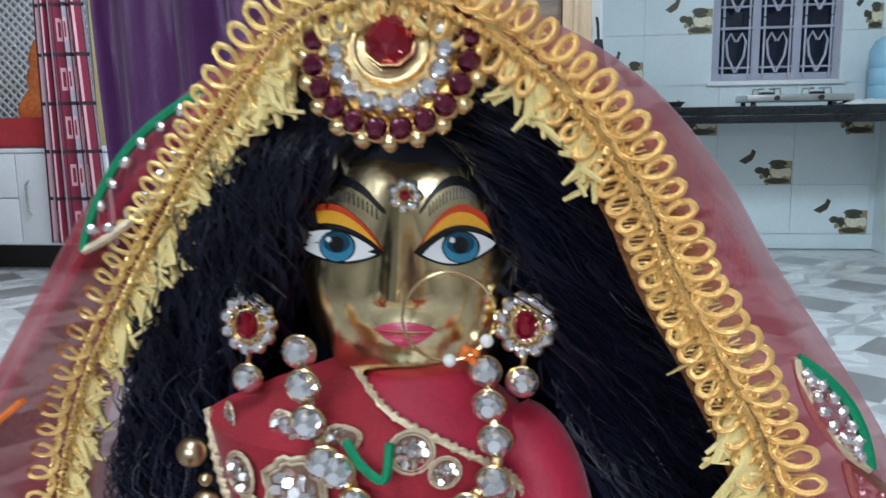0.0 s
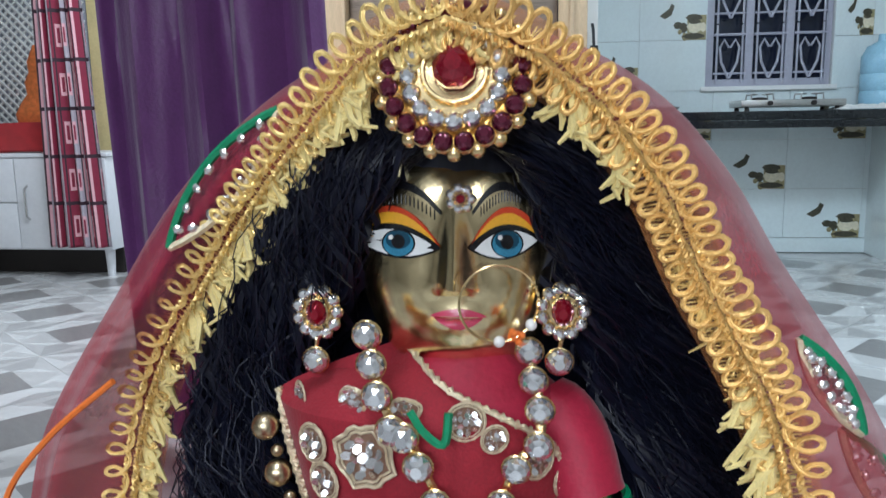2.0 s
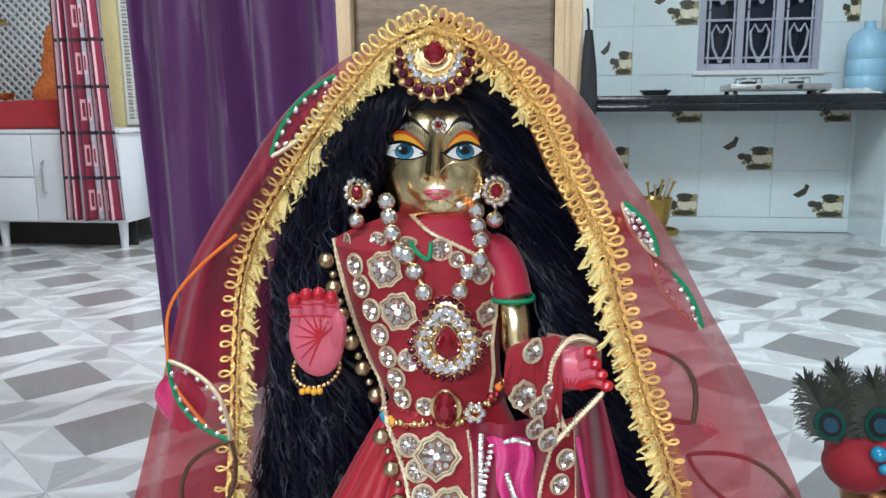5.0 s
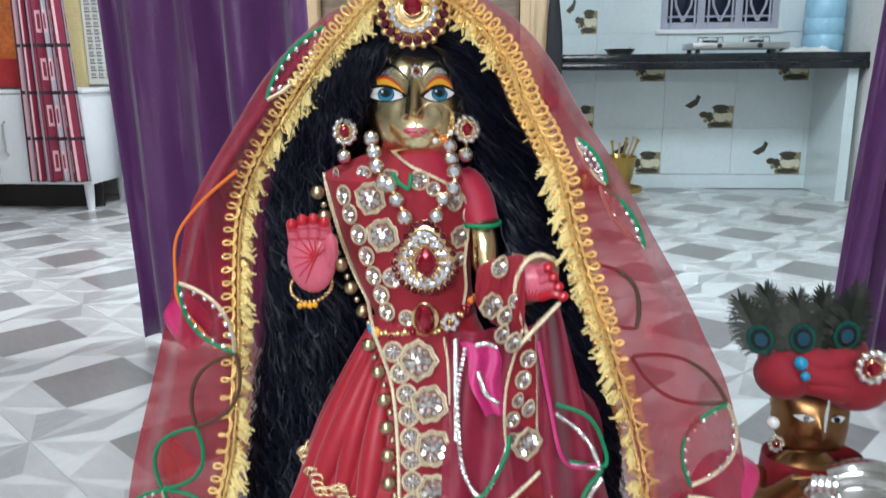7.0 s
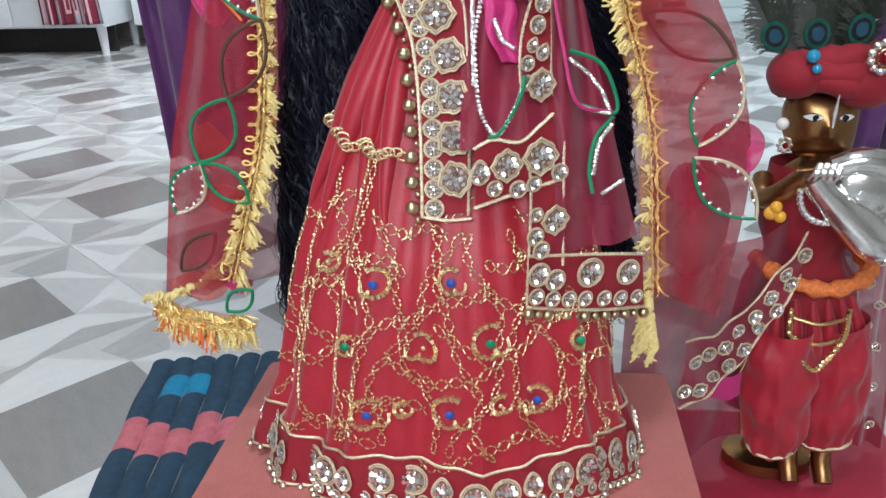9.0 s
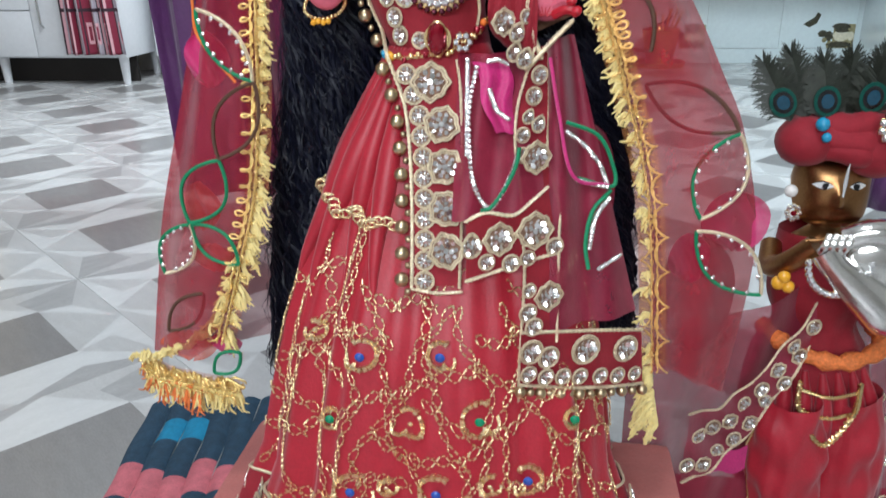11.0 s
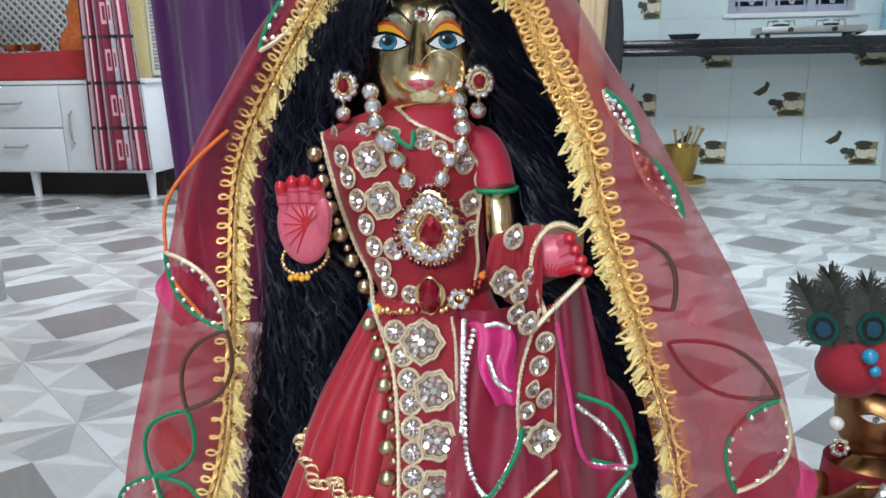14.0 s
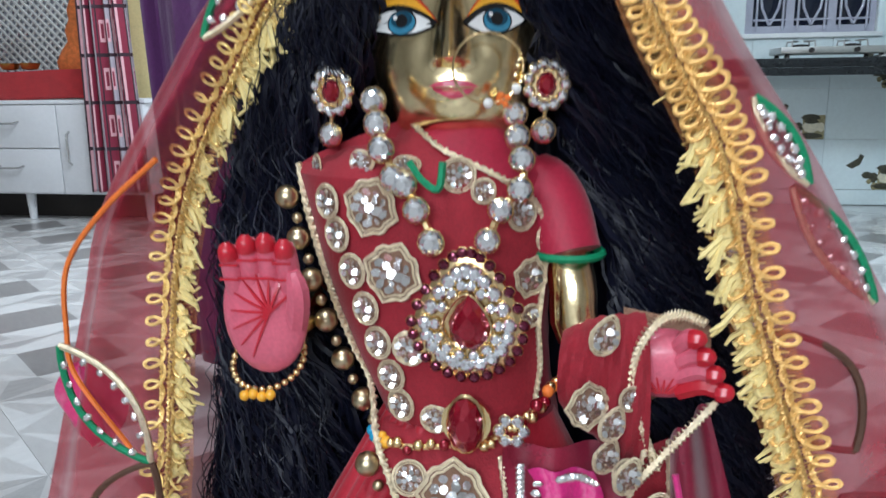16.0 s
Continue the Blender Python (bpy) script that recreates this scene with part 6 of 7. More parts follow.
def tufts(path, n, inward, length, mt, seed, a=0.0, b=1.0, thick=0.0011):
    """Clumps of short frayed yarn ends that hang from the braid."""
    rnd = random.Random(seed)
    g = Geo()
    c = spline(path, 240)
    for i in range(n):
        j = min(239, max(1, int(240 * (a + (b - a) * (i + rnd.random()) / n))))
        q = c[j]
        t = (c[j + 1] - c[j - 1]).normalized()
        side = Vector((t.z, 0, -t.x)) * inward
        lean, full, out = rnd.uniform(-0.7, 1.2), rnd.uniform(0.4, 1.5), rnd.uniform(0.1, 0.6)
        for s in range(8):
            d = (side + t * (lean + rnd.uniform(-0.45, 0.45)) + Vector((0, -out + rnd.uniform(-0.3, 0.2), 0)))
            ln = length * full * rnd.uniform(0.6, 1.15)
            p0 = q + side * 0.001 + Vector((0, -0.002, 0)) + t * rnd.uniform(-0.002, 0.002)
            p1 = p0 + d * ln * 0.55 + Vector((rnd.uniform(-0.001, 0.001), -0.0015, 0.001))
            p2 = p0 + d * ln * 0.85 + Vector((rnd.uniform(-0.003, 0.003), rnd.uniform(-0.002, 0.001), -0.5 * ln + rnd.uniform(-0.002, 0.002)))
            p3 = p2 + Vector((rnd.uniform(-0.005, 0.005), rnd.uniform(-0.002, 0.001), rnd.uniform(-0.004, 0.003)))
            g.tube([p0, (p0 + p1) / 2 + Vector((0, -0.0008, 0.0006)), p1, p2, p3], [thick * 1.1, thick * 1.4, thick * 1.2, thick, thick * 0.55], 5)
    tagged(part("yarn_fringe", g, mt, veil, "yellow yarn fringe"), kind="stuff")


tufts(LACE_L, 54, -1, 0.0062, M_YARN, 1, 0.1, 0.8, 0.0011)
tufts(LACE_L, 7, -1, 0.0034, M_YARN, 12, 0.0, 0.1, 0.001)
tufts(LACE_L, 24, -1, 0.009, M_YARN, 4, 0.8, 1.0, 0.0009)
tufts(LACE_R, 5, 1, 0.0034, M_YARN, 22, 0.0, 0.08, 0.001)
tufts(LACE_R, 8, 1, 0.0045, M_YARN, 2, 0.12, 0.25, 0.001)
tufts(LACE_R, 9, 1, 0.003, M_LACE, 3, 0.34, 0.6, 0.0006)
tufts(LACE_R, 44, 1, 0.0066, M_YARN, 33, 0.5, 1.0, 0.001)
BOT = [(-0.225, 0.07, 0.39), (-0.2, 0.06, 0.383), (-0.17, 0.058, 0.378), (-0.138, 0.06, 0.372)]
braid(BOT, 18, 1, 0.0044, "hem_lace")
tufts(BOT, 26, 1, 0.011, M_YARN, 6, 0, 1, 0.001)
tufts(BOT, 20, -1, 0.012, M_LACE, 16, 0, 1, 0.001)
tufts(BOT, 12, 1, 0.014, M_ORANGE, 26, 0, 0.7, 0.0008)
tufts([(-0.12, 0.06, 0.495), (-0.15, 0.06, 0.43), (-0.2, 0.062, 0.4), (-0.225, 0.07, 0.392)], 26, 1, 0.009, M_YARN, 8, 0, 1, 0.0013)
tufts([(0.203, 0.05, 0.42), (0.207, 0.05, 0.395), (0.212, 0.05, 0.37)], 12, 1, 0.014, M_YARN, 9, 0, 1, 0.0013)


def leaf(p, q, bulge, cord, sequins=True, depth=0.0):
    """A leaf outline of cord with a row of sequins on one side."""
    a, b = Vector(p), Vector(q)
    d = b - a
    nrm = Vector((d.z, 0, -d.x)).normalized()
    for s, mt in ((1, cord), (-1, cord if not sequins else M_ZARI)):
        pts = [a + d * (k / 16) + nrm * s * bulge * d.length * math.sin(math.pi * k / 16) ** 0.85 + Vector((0, depth, 0)) for k in range(17)]
        part("leaf_cord", Geo().tube(pts, 0.0015, 6), mt, veil)
        if sequins:
            for k in range(2, 15):
                m = pts[k] - nrm * s * 0.0022 + Vector((0, -0.001, 0))
                if (k + (s > 0)) % 2:
                    piece("sequin", SEQ, veil, pose(m.x, m.y, m.z, 0, 0, 25 * math.sin(k)) @ pose(0, 0, 0, 0, 40 * k, 0))


VY = 0.074
for p, q, bulge, cord, sq in (
        ((-0.025, 0.856), (-0.067, 0.809), 0.12, M_GREEN, True), ((-0.1298, 0.6851), (-0.0936, 0.6353), 0.2, M_GREEN, True),
        ((-0.0929, 0.6345), (-0.1264, 0.5776), 0.24, M_OLIVE, False),
        ((-0.1266, 0.5763), (-0.1569, 0.526), 0.3, M_GREEN, False),
        ((-0.157, 0.5246), (-0.1836, 0.4823), 0.28, M_GREEN, True),
        ((-0.1552, 0.5247), (-0.1206, 0.492), 0.26, M_GREEN, False),
        ((-0.1881, 0.4303), (-0.1536, 0.4654), 0.22, M_OLIVE, False),
        ((-0.1535, 0.3923), (-0.1287, 0.4126), 0.3, M_GREEN, False),
        ((0.161, 0.754), (0.141, 0.784), 0.12, M_GREEN, True), ((0.189, 0.71), (0.158, 0.752), 0.11, M_GREEN, True),
        ((0.1846, 0.6313), (0.2508, 0.5997), 0.2, M_OLIVE, False),
        ((0.252, 0.5975), (0.2312, 0.5338), 0.27, M_GREEN, True),
        ((0.2294, 0.5242), (0.2809, 0.4751), 0.25, M_GREEN, True),
        ((0.148, 0.7), (0.185, 0.655), 0.3, M_OLIVE, False)):
    dep = 0.05 if p[0] < -0.09 else (VY - 0.012 * (p[0] > 0.13) if p[0] < 0.18 else 0.07)
    leaf((p[0], dep, p[1]), (q[0], dep, q[1]), bulge, cord, sq)
part("orange_cord", Geo().tube(spline([(-0.09, 0.07, 0.761), (-0.117, 0.07, 0.739), (-0.137, 0.07, 0.714), (-0.141, 0.07, 0.684), (-0.139, 0.07, 0.663), (-0.113, 0.066, 0.632)], 40), 0.0012, 6), M_ORCORD, veil, "orange cord")
for c, rx, rz, mt, y in (((-0.1387, 0.6472), 0.017, 0.021, M_NET_PINK, 0.078), ((0.2637, 0.5228), 0.026, 0.024, M_NET_PINK, 0.1), ((0.2309, 0.493), 0.016, 0.02, M_NET_PINK, 0.095), ((-0.16, 0.53), 0.016, 0.02, M_NET_ORANGE, 0.08), ((-0.155, 0.485), 0.02, 0.012, M_NET_ORANGE, 0.08), ((-0.15, 0.41), 0.014, 0.01, M_NET_PINK, 0.07), ((-0.185, 0.405), 0.025, 0.014, M_NET_ORANGE, 0.072), ((0.15, 0.55), 0.02, 0.05, M_NET_DARK, 0.085), ((0.24, 0.46), 0.03, 0.05, M_NET_DARK, 0.1)):
    g = Geo().sheet(lambda u, v: (c[0] + rx * (2 * u - 1) * math.sqrt(max(0.02, 1 - (2 * v - 1) ** 2)), y + 0.003 * math.sin(11 * u + 7 * v), c[1] + rz * (2 * v - 1)), 14, 14)
    part("silk_patch", g, mt, veil, "appliqued silk patch")

# ---------------------------------------------------------------- flute-player statue beside the stool
KX, KY = 0.385, 0.235
low = empty("low_stool", (KX, KY, 0), "low stool under a rose red cloth", "stool")
part("cover", Geo().box(KX - 0.12, KX + 0.16, KY - 0.11, KY + 0.12, 0.01, 0.1, b=0.01), M_ROSE, low)
for x in (-0.1, 0.14):
    for y in (-0.09, 0.1):
        part("foot", Geo().lathe([(0.01, 0), (0.014, 0.002), (0.012, 0.012)], (KX + x, KY + y, 0), 8), M_WOODF, low)


def k_face(x, z):
    t = max(-1, min(1, (z - 0.508) / 0.034))
    s = max(-1, min(1, (x - KX + 0.004) / 0.034))
    y = KY + 0.02 - 0.036 * max(0, 1 - abs(s) ** 2.3) ** 0.45 * max(0, 1 - abs(t) ** 2.6) ** 0.4
    up = max(0, min(1, (0.522 - z) / 0.022)) * max(0, min(1, (z - 0.496) / 0.004))
    return y - 0.008 * math.exp(-((x - KX + 0.006) / 0.004) ** 2) * up


def flute_statue():
    g = Geo()
    n = 44
    verts = []
    for i in range(n + 1):
        for j in range(n + 1):
            t, s = math.sin((i / n - 0.5) * math.pi), math.sin((j / n - 0.5) * math.pi)
            x, z = KX - 0.004 + 0.034 * s * (max(0, 1 - abs(t) ** 2.6)) ** 0.36, 0.508 + 0.034 * t
            verts.append((x, k_face(x, z), z))
    g.add(verts, [(i * (n + 1) + j, i * (n + 1) + j + 1, (i + 1) * (n + 1) + j + 1, (i + 1) * (n + 1) + j) for i in range(n) for j in range(n)], 0)
    g.ball((KX - 0.002, KY + 0.028, 0.512), (0.033, 0.032, 0.032), 18)
    g.lathe([(0.01, 0.1), (0.05, 0.101), (0.05, 0.115), (0.03, 0.12), (0.018, 0.16), (0.03, 0.3), (0.036, 0.4), (0.04, 0.45), (0.014, 0.47), (0.014, 0.5)], (KX, KY + 0.02, 0), 18, sy=0.7)
    # broad polished forearms folded to the flute
    g.tube(spline([(KX + 0.05, KY + 0.0, 0.462), (KX + 0.05, KY - 0.035, 0.43), (KX + 0.038, KY - 0.055, 0.412), (KX + 0.016, KY - 0.06, 0.43), (KX - 0.012, KY - 0.06, 0.455), (KX - 0.026, KY - 0.056, 0.472)], 34), [0.0125 + 0.0075 * math.sin(math.pi * min(1, k / 28)) for k in range(35)], 18, 1)
    g.tube(spline([(KX + 0.046, KY - 0.03, 0.458), (KX + 0.038, KY - 0.054, 0.482), (KX + 0.012, KY - 0.058, 0.49), (KX - 0.01, KY - 0.054, 0.482)], 18), [0.015 - 0.004 * k / 18 for k in range(19)], 16, 1)
    g.ball((KX + 0.022, KY - 0.05, 0.458), (0.03, 0.014, 0.03), 22, 1)
    g.tube(spline([(KX - 0.05, KY + 0.01, 0.452), (KX - 0.056, KY - 0.015, 0.44), (KX - 0.048, KY - 0.038, 0.452), (KX - 0.03, KY - 0.05, 0.474)], 14), 0.01, 12, 0)
    for k in range(4):
        g.tube(spline([(KX - 0.006 - 0.006 * k, KY - 0.062, 0.488), (KX - 0.01 - 0.006 * k, KY - 0.066, 0.48), (KX - 0.012 - 0.006 * k, KY - 0.062, 0.472)], 5), 0.0034, 8, 1)
    # legs
    for s in (-1, 1):
        g.tube([(KX + 0.03 + 0.02 * s, KY, 0.21), (KX + 0.03 + 0.018 * s, KY - 0.01, 0.13), (KX + 0.03 + 0.018 * s, KY - 0.03, 0.11)], [0.014, 0.011, 0.01], 10, 0)
    for x0, x1, ix in ((KX - 0.028, KX - 0.011, KX - 0.018), (KX + 0.002, KX + 0.018, KX + 0.008)):
        for r, m in ((0.0042, 3), (0.0032, 2)):
            pts = []
            k2 = 12
            for k in range(k2):
                x = x0 + (x1 - x0) * k / k2
                pts.append((x, 0.518 + r * math.sin(math.pi * k / k2)))
            for k in range(k2):
                x = x1 + (x0 - x1) * k / k2
                pts.append((x, 0.518 - r * 0.9 * math.sin(math.pi * k / k2)))
            lift = 0.0006 if m == 3 else 0.0009
            c = ((x0 + x1) / 2, 0.518)
            vv = [(x, k_face(x, z) - lift, z) for x, z in pts] + [(c[0], k_face(*c) - lift, c[1])]
            g.add(vv, [(k, (k + 1) % len(pts), len(pts)) for k in range(len(pts))], m)
        vv = [(ix + 0.003 * math.cos(w), k_face(ix, 0.518) - 0.0016, 0.518 + 0.003 * math.sin(w)) for w in [2 * math.pi * k / 12 for k in range(12)]]
        g.add(vv, [tuple(range(12))], 3)
    thing("flute_statue", g, [M_BRASS_DK, M_SILVER, M_PWHITE, M_PBLACK], "brass flute-player statue with polished silvery folded arms", "statue")


flute_statue()
flute = Geo().tube([(KX - 0.04, KY - 0.05, 0.478), (KX - 0.005, KY - 0.053, 0.482), (KX + 0.035, KY - 0.057, 0.4865)], [0.0018, 0.0021, 0.0019], 10)
thing("flute", flute, M_BRASS_DK, "thin copper-coloured flute held to the statue's mouth", "flute")

turban = empty("red_turban", (KX - 0.005, KY, 0.56), "red cloth turban with blue bead pin and crystal brooch", "turban")
for k, (z, r, rr) in enumerate(((0.545, 0.034, 0.0125), (0.556, 0.033, 0.0135), (0.568, 0.028, 0.0135))):
    pts = [(KX - 0.004 + (r + 0.003 * math.sin(3 * w + k)) * math.cos(w), KY + 0.02 + (r + 0.004) * math.sin(w), z + 0.004 * math.sin(w * 2 + k) - 0.006 * math.sin(w)) for w in [2 * math.pi * q / 36 for q in range(36)]]
    part("cloth_fold", Geo().tube(pts, [rr * (1 + 0.08 * math.sin(5 * q + k)) for q in range(36)], 12, 0, closed=True), M_RED, turban)
part("cloth_lobe", Geo().ball((KX - 0.038, KY - 0.004, 0.557), (0.026, 0.026, 0.023), 20), M_RED, turban)
part("cloth_lobe", Geo().ball((KX + 0.024, KY - 0.004, 0.552), (0.032, 0.026, 0.028), 20), M_RED, turban)
part("cloth_crown", Geo().ball((KX - 0.004, KY + 0.02, 0.57), (0.03, 0.033, 0.018), 18), M_RED, turban)
part("bead_pin", Geo().ball((KX - 0.034, KY - 0.03, 0.577), 0.0062, 10).ball((KX - 0.03, KY - 0.032, 0.566), 0.0045, 8), M_TURQ, turban, "blue bead pin")
bx, bz = KX + 0.024, 0.576
for k in range(11):
    w = 2 * math.pi * k / 11
    set_stone(turban, CRYSTAL, bx + 0.0115 * math.cos(w), KY - 0.034, bz + 0.0125 * math.sin(w), 0.0034)
set_stone(turban, RUBY, bx, KY - 0.036, bz, 0.0062, 0.0072)
part("brow_mark", Geo().tube([(KX - 0.005, KY - 0.026, 0.542), (KX - 0.006, KY - 0.0265, 0.525), (KX - 0.007, KY - 0.029, 0.512)], [0.0008, 0.0018, 0.0008], 6), M_CRYSTAL, turban, "silver brow mark")

plume = empty("peacock_plume", (KX - 0.03, KY, 0.58), "fan of dark peacock feathers with teal eyes", "plume")
rnd = random.Random(17)
for k in range(5):
    ang = radians(30 - 10 * k)
    base = Vector((KX - 0.052 + 0.014 * k, KY - 0.012 + 0.004 * (k % 2), 0.571))
    ln = 0.062 + 0.005 * math.sin(k * 2)
    d = Vector((-math.sin(ang), 0.05, math.cos(ang)))
    sd = Vector((math.cos(ang), 0, math.sin(ang)))
    g = Geo()
    for q in range(130):
        s = 0.1 + 0.9 * q / 129
        for sg in (-1, 1):
            l = 0.021 * math.sin(math.pi * min(1, 0.2 + 0.74 * s)) * rnd.uniform(0.75, 1.1)
            p0 = base + d * ln * s
            p1 = p0 + sd * sg * l * 0.6 + d * 0.008
            p2 = p0 + sd * sg * l + d * rnd.uniform(0.006, 0.014)
            g.tube([p0, p1, p2], [0.0007, 0.0006, 0.0003], 3)
    f = part("feather", g, M_PLUME, plume)
    ge = Geo()
    c = base + d * ln * 0.4 + Vector((0, -0.003, 0))
    for r, m, y in ((1.0, 0, 0), (0.74, 1, -0.0008), (0.48, 2, -0.0016)):
        vv = [c + (sd * math.cos(w) * 0.0112 + d * math.sin(w) * 0.0135) * r + Vector((0, y, 0)) for w in [2 * math.pi * j / 16 for j in range(16)]]
        ge.add(vv + [v + Vector((0, 0.0006, 0)) for v in vv], [tuple(range(16))] + [(j, (j + 1) % 16, 16 + (j + 1) % 16, 16 + j) for j in range(16)], m)
    if k % 2 == 0:
        part("feather_eye", ge, [M_PLUME_EYE, M_PBLACK, M_PTEAL], f, "teal feather eye")

kd = empty("satin_costume", (KX, KY, 0.1), "red satin costume with gold trim and orange waist scarf", "costume")


def coat(u, v):
    z = 0.466 - 0.27 * v
    w = 2 * math.pi * u
    r = 0.046 + 0.016 * v + 0.018 * max(0, v - 0.35) + 0.004 * math.sin(9 * w + 5 * v) * v
    r *= 1 - 0.25 * math.exp(-((v - 0.36) / 0.08) ** 2)
    return (KX + 0.004 + r * math.cos(w), KY + 0.02 + r * 0.72 * math.sin(w), z)


part("tunic", Geo().sheet(coat, 60, 30), M_RED, kd)
def trouser(k):
    """A puffed satin trouser leg, creased all round and gathered at the cuff."""
    cx, cy, cz = 0.3625 + 0.062 * k, KY - 0.03 + 0.02 * k, 0.2598 - 0.004 * k

    def fn(u, v):
        w = 2 * math.pi * u
        r = 0.02 + 0.017 * math.sin(math.pi * min(1, 0.12 + 0.8 * v)) ** 0.8
        crease = 1 + 0.1 * math.sin(16 * v + 2.5 * math.sin(w + k)) * math.sin(w * 2 + k) + 0.06 * math.sin(11 * w + 3 * v) * v + 0.07 * noise.noise((3 * math.cos(w), 3 * math.sin(w), 6 * v + 3 * k))
        return (cx + r * math.cos(w) * crease + 0.008 * v, cy + r * 0.85 * math.sin(w) * crease, cz + 0.05 - 0.15 * v + 0.005 * math.sin(w + k))
    part("trouser_leg", Geo().sheet(fn, 60, 40), M_REDSAT, kd)
    part("trouser_cuff", rope([Vector(fn(q / 12, 0.97)) + Vector((0, -0.001, 0)) for q in range(6, 13)], 0.002, 30), M_ZARI, kd, "gold cord cuff")
    part("ankle_trim", Geo().tube([Vector(fn(0.5 + 0.02 * math.sin(9 * v), v)) - Vector((0.001, 0.002, 0)) for v in np.linspace(0.1, 0.9, 16)], 0.0018, 6), M_GOLD, kd, "gold side braid")


trouser(0)
trouser(1)
for n in range(7):
    p = coat(0.62 + 0.045 * n, 0.5)
    part("coat_fold", Geo().tube(spline([p, (p[0] - 0.004 + 0.003 * n, p[1] - 0.008, p[2] - 0.05), (p[0] - 0.012 + 0.005 * n, p[1] - 0.006, p[2] - 0.11)], 10), [0.003 + 0.006 * math.sin(math.pi * q / 11) for q in range(11)], 10), M_REDSAT, kd)
sc = spline([(KX - 0.052, KY, 0.372), (KX - 0.03, KY - 0.035, 0.363), (KX + 0.01, KY - 0.045, 0.356), (KX + 0.05, KY - 0.03, 0.366), (KX + 0.056, KY + 0.01, 0.372)], 24)
part("waist_scarf", Geo().tube(sc, [0.008 + 0.002 * math.sin(2 * k) for k in range(25)], 10), M_ORANGE, kd, "orange waist scarf")
for (x0, x1, z) in ((-0.02, 0.03, 0.325), (-0.016, 0.028, 0.302)):
    part("gold_trim", rope([(KX + x0, KY - 0.044, z), (KX + (x0 + x1) / 2, KY - 0.05, z - 0.004), (KX + x1, KY - 0.046, z)], 0.0022, 20), M_GOLD, kd)
part("gold_trim", rope([(KX - 0.022, KY - 0.046, 0.335), (KX - 0.02, KY - 0.05, 0.305), (KX + 0.004, KY - 0.056, 0.272), (KX + 0.028, KY - 0.052, 0.305), (KX + 0.032, KY - 0.046, 0.335)], 0.003, 34), M_GOLD, kd)

# shawl of the flute player trailing to the stool
shawl = empty("shawl", (0.3, 0.18, 0.4), "maroon net shawl with silver motifs and gold cord edge", "shawl")


def shawl_fn(u, v):
    x = 0.252 + 0.115 * u
    sag = 0.045 * math.sin(math.pi * (1 - u) * 0.75)
    return (x, 0.13 + 0.06 * u + 0.004 * math.sin(20 * u + 6 * v), 0.27 + 0.1 * u ** 1.4 - sag * 0.5 + (0.075 - 0.03 * u) * v)


part("net_cloth", Geo().sheet(shawl_fn, 26, 12), M_NET_DARK, shawl)
part("edge_cord", rope([shawl_fn(u, 0) for u in np.linspace(0, 1, 9)], 0.0016, 44), M_ZARI, shawl)
part("edge_cord", rope([shawl_fn(u, 1) for u in np.linspace(0, 1, 9)], 0.0013, 44), M_ZARI, shawl)
rnd = random.Random(4)
for k in range(16):
    p = shawl_fn((k + 0.5) / 16, 0.25 + 0.45 * (k % 2))
    motif((ROUND, DROP, LOZENGE)[k % 3], shawl, p[0], p[1] - 0.003, p[2], 0.0075, 30 * k, 0, 20)
lower = Geo().sheet(lambda u, v: (0.2 + 0.17 * u, 0.165 + 0.06 * u + 0.007 * math.sin(14 * u + 5 * v), 0.36 + 0.06 * u - 0.24 * v), 26, 20)
cape = Geo().sheet(lambda u, v: (KX + 0.035 + 0.07 * u + 0.035 * v, KY + 0.03 + 0.02 * u + 0.007 * math.sin(15 * u + 3 * v), 0.455 - 0.33 * v - 0.02 * u), 26, 24)
part("cape", cape, M_NET_DARK, shawl)
part("edge_cord", rope([(KX + 0.105 + 0.035 * v, KY + 0.048, 0.435 - 0.33 * v) for v in np.linspace(0, 1, 8)], 0.0014, 50), M_ZARI, shawl)
for k in range(12):
    v = k / 12
    motif(DROP if k % 2 else ROUND, shawl, KX + 0.07 + 0.035 * v + 0.012 * (k % 2), KY + 0.034, 0.43 - 0.31 * v, 0.006, 20 * k)
part("lower_cloth", lower, M_NET_DARK, shawl)
part("pink_patch", Geo().sheet(lambda u, v: (0.285 + 0.035 * u, 0.165 + 0.01 * u, 0.268 - 0.028 * v + 0.003 * math.sin(7 * u)), 8, 6), M_PINK, shawl, "hot pink silk patch")

ke = empty("pearl_earring", (KX - 0.042, KY - 0.012, 0.5), "cluster earring of pearls and a red stone", "earring")
for k in range(8):
    w = 2 * math.pi * k / 8
    set_stone(ke, CRYSTAL, KX - 0.042 + 0.0055 * math.cos(w), KY - 0.014, 0.492 + 0.0065 * math.sin(w), 0.0022)
set_stone(ke, RUBY, KX - 0.042, KY - 0.016, 0.492, 0.0028)
part("pearl", Geo().ball((KX - 0.046, KY - 0.012, 0.512), 0.006, 12), M_PEARL, ke)
kn = empty("pearl_necklace", (KX - 0.01, KY - 0.05, 0.46), "silver stone collar round the flute player's neck", "necklace")
for k in range(18):
    w = math.pi * (1.0 + k / 17)
    set_stone(kn, CRYSTAL, KX - 0.012 + 0.026 * math.cos(w), KY - 0.062, 0.462 + 0.03 * math.sin(w), 0.0032)
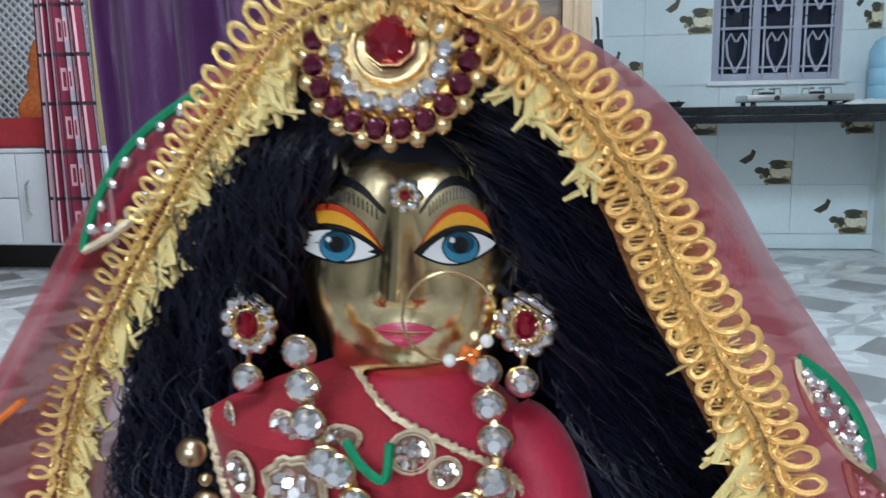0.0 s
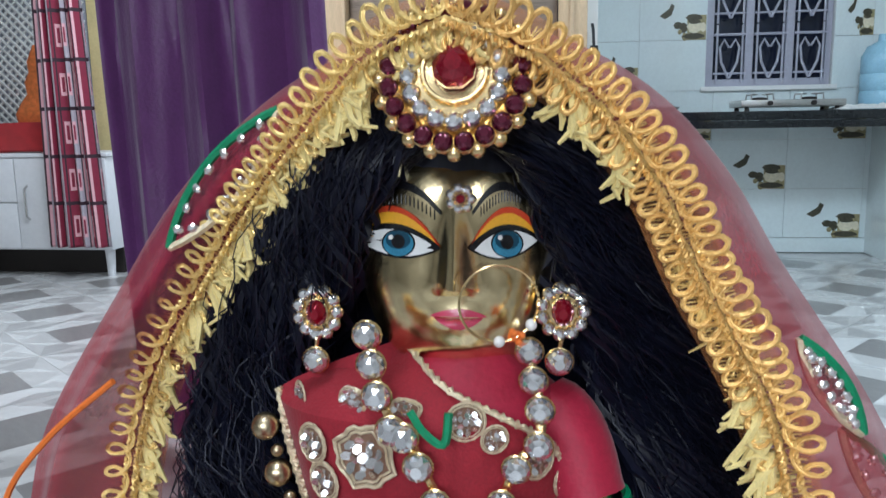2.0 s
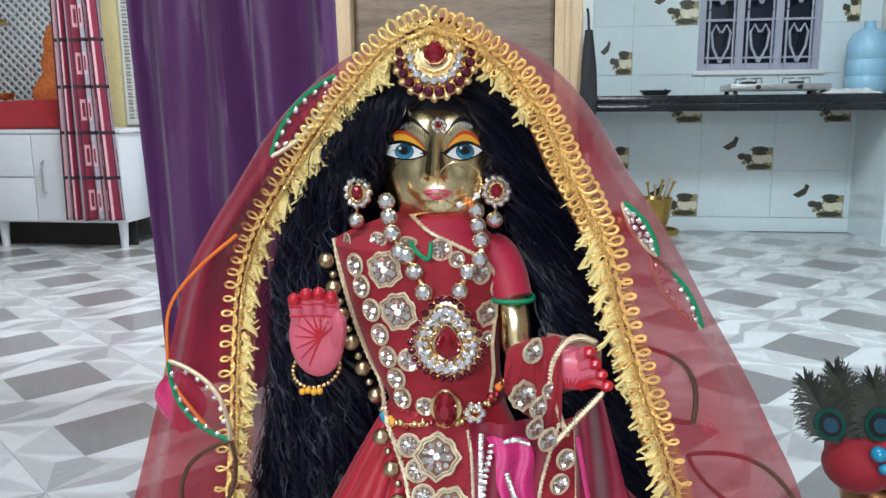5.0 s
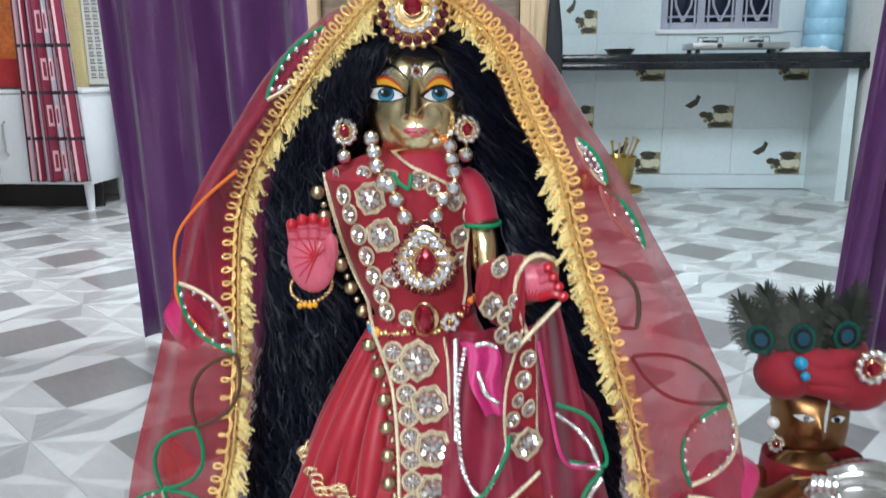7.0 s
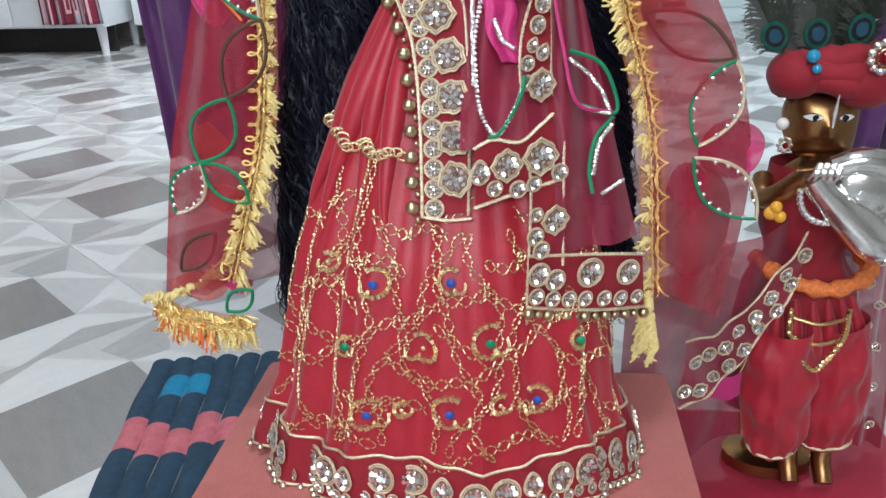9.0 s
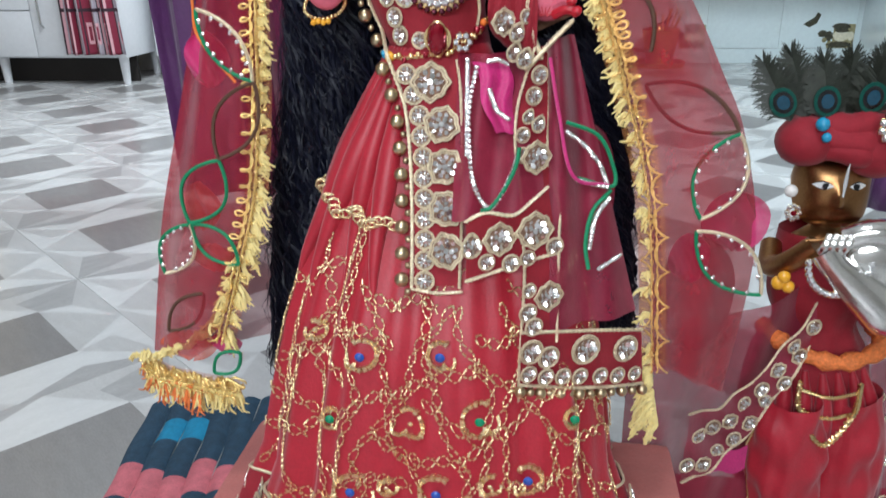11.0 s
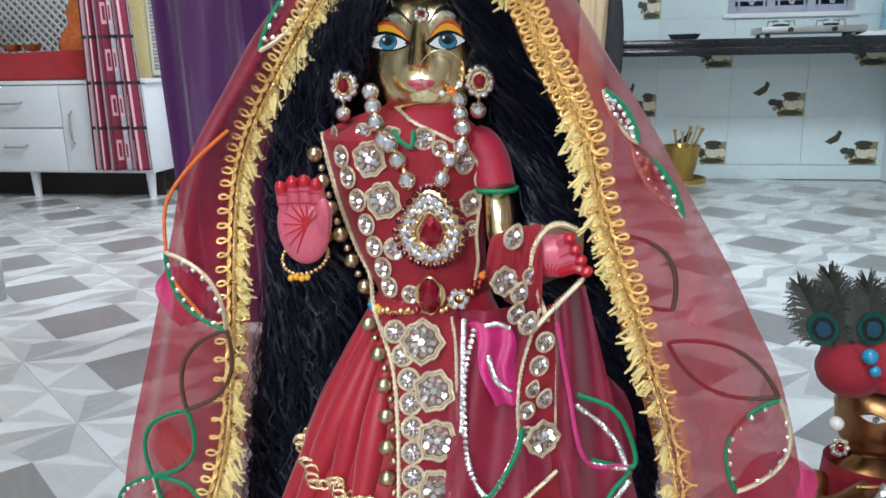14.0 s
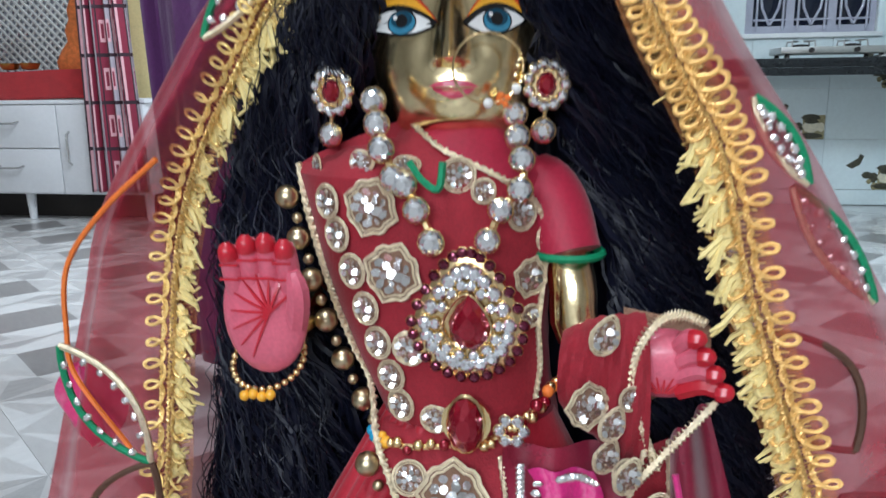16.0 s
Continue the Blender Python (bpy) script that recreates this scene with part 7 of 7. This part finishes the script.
part("yellow_flower", Geo().ball((KX - 0.055, KY - 0.045, 0.435), (0.007, 0.005, 0.007), 9).ball((KX - 0.047, KY - 0.047, 0.432), (0.006, 0.005, 0.006), 9).ball((KX - 0.052, KY - 0.048, 0.442), (0.006, 0.005, 0.006), 9), M_PORANGE, kn, "yellow flower")


# ---------------------------------------------------------------- tiles of wall and floor, last
def wall_tile(motif):
    w, h = 0.4665, 0.312
    g = Geo().box(-w / 2, w / 2, -0.008, 0, 0, h, 0)
    if motif:
        y = -0.0095

        def blob(cx, cz, rx, rz, m, dy=0.0, n=14):
            p = [(cx + rx * math.cos(2 * math.pi * k / n) * (1 + 0.12 * math.sin(3 * k)), y - dy, cz + rz * math.sin(2 * math.pi * k / n)) for k in range(n)]
            g.add(p + [(q[0], q[1] + 0.0014 + dy, q[2]) for q in p], [tuple(range(n))] + [(k, (k + 1) % n, n + (k + 1) % n, n + k) for k in range(n)], m)
        right = w / 2
        g.box(right - 0.135, right - 0.004, y, -0.0081, 0.0, 0.15, 2)
        blob(right - 0.09, 0.135, 0.055, 0.022, 1, 0.001)
        blob(right - 0.085, 0.08, 0.05, 0.04, 3, 0.002)
        blob(right - 0.085, 0.11, 0.042, 0.014, 1, 0.003)
        blob(right - 0.09, 0.022, 0.075, 0.018, 1, 0.002)
        blob(right - 0.025, 0.075, 0.018, 0.03, 3, 0.0025)
        blob(right - 0.16, 0.075, 0.026, 0.032, 1, 0.001)
        blob(right - 0.2, 0.09, 0.03, 0.022, 1, 0.0015)
        blob(right - 0.15, 0.02, 0.02, 0.026, 2, 0.0015)
        blob(right - 0.185, 0.05, 0.014, 0.016, 2, 0.002)
        # wedge leaf
        p = [(right - 0.33, y, 0.15), (right - 0.29, y, 0.13), (right - 0.245, y, 0.155), (right - 0.225, y, 0.21), (right - 0.25, y, 0.225), (right - 0.262, y, 0.195)]
        g.add(p, [tuple(range(6))], 1)
    return mesh_of("wall_tile", g, [M_WT, M_CUP_D, M_CUP_G, M_CUP_C], smooth=False)


PLAIN, PRINT = wall_tile(False), wall_tile(True)
TW, TH = 0.4688, 0.315
for r in range(7):
    z = 0.098 + TH * r
    if z > 2.0:
        continue
    for c in range(-1, 5):
        xr = 0.663 + TW * c
        xa, xb = xr - TW, xr
        if xa < 0.1 or xa > 2.18:
            continue
        lo = 0.362 if c == 0 else xa
        hi = min(xb, 2.198)
        if r >= 3 and c == 1:
            hi = WX0 - 0.002
        elif r >= 3 and c == 3 and xa < WX1:
            lo = WX1 + 0.002
        elif r >= 3 and xb > WX0 + 0.02 and xa < WX1 - 0.02 and z + TH > WZ0 + 0.02 and z < WZ1:
            continue
        piece("tile", PRINT if (c + r) % 2 == 1 else PLAIN, wall_kitchen, pose((lo + hi) / 2, Y1 - 0.001, z) @ Matrix.Diagonal(((hi - lo) / TW, 1, 1, 1)))
low = Geo().box(0.37, 2.19, Y1 - 0.016, Y1, 0.0, 0.094, b=0.003)
thing("baseboard", low, M_WT, "pale glazed tile skirting along the kitchen wall", "baseboard", kind="structure")
# tile cuts round the window
for x0, x1, z0, z1 in ((WX0, WX1, 1.045 - 0.01, WZ0 - 0.03),):
    part("cut_tile", Geo().box(x0, x1, Y1 - 0.009, Y1 - 0.001, z0, z1), M_WT, wall_kitchen)


def floor_tile(L):
    """One printed tile: dark square in the middle, pointed grey and white wedges meeting at the corners."""
    g = Geo()
    q = 0.252

    def rot(p, k):
        x, y = p[0] - 0.5, p[1] - 0.5
        for _ in range(k):
            x, y = -y, x
        return (x * (L - 0.0008), y * (L - 0.0008), 0.0)
    g.add([rot(p, 0) for p in ((q, q), (1 - q, q), (1 - q, 1 - q), (q, 1 - q))], [(0, 1, 2, 3)], 0)
    for k in range(4):
        a, b, c, d = (0, 0), (1, 0), (1 - q, q), (q, q)
        e, f, h = (0.46, 0), (0.3, 0.1), (0.72, 0.12)
        tri = [((a, e, f), 2 if k % 2 else 3), ((a, f, d), 1 if k % 2 else 2), ((e, h, c), 3), ((e, c, d), 3 if k % 2 else 2), ((e, d, f), 2 if k % 2 else 3), ((e, b, h), 1 if k % 2 else 2), ((b, c, h), 3 if k % 2 else 1)]
        for t, m in tri:
            g.add([rot(p, k) for p in t], [(0, 1, 2)], m)
    n = L / 2 - 0.0004
    g.add([(-n, -n, 0), (n, -n, 0), (n, n, 0), (-n, n, 0), (-n, -n, -0.008), (n, -n, -0.008), (n, n, -0.008), (-n, n, -0.008)], [(0, 4, 5, 1), (1, 5, 6, 2), (2, 6, 7, 3), (3, 7, 4, 0)], 2)
    return mesh_of("floor_tile", g, [M_T_DARK, M_T_MID, M_T_LIGHT, M_T_WHITE], smooth=False)


L = 0.505
FT = floor_tile(L)
ANG = -39.4
ca, sa = math.cos(radians(ANG)), math.sin(radians(ANG))
for i in range(-16, 17):
    for j in range(-16, 17):
        x, y = -1.03 + (i * ca - j * sa) * L, 1.435 + (i * sa + j * ca) * L
        if X0 + 0.18 < x < X1 - 0.18 and Y0 + 0.18 < y < Y1 - 0.1:
            piece("tile", FT, floor, pose(x, y, 0, 0, 0, ANG))
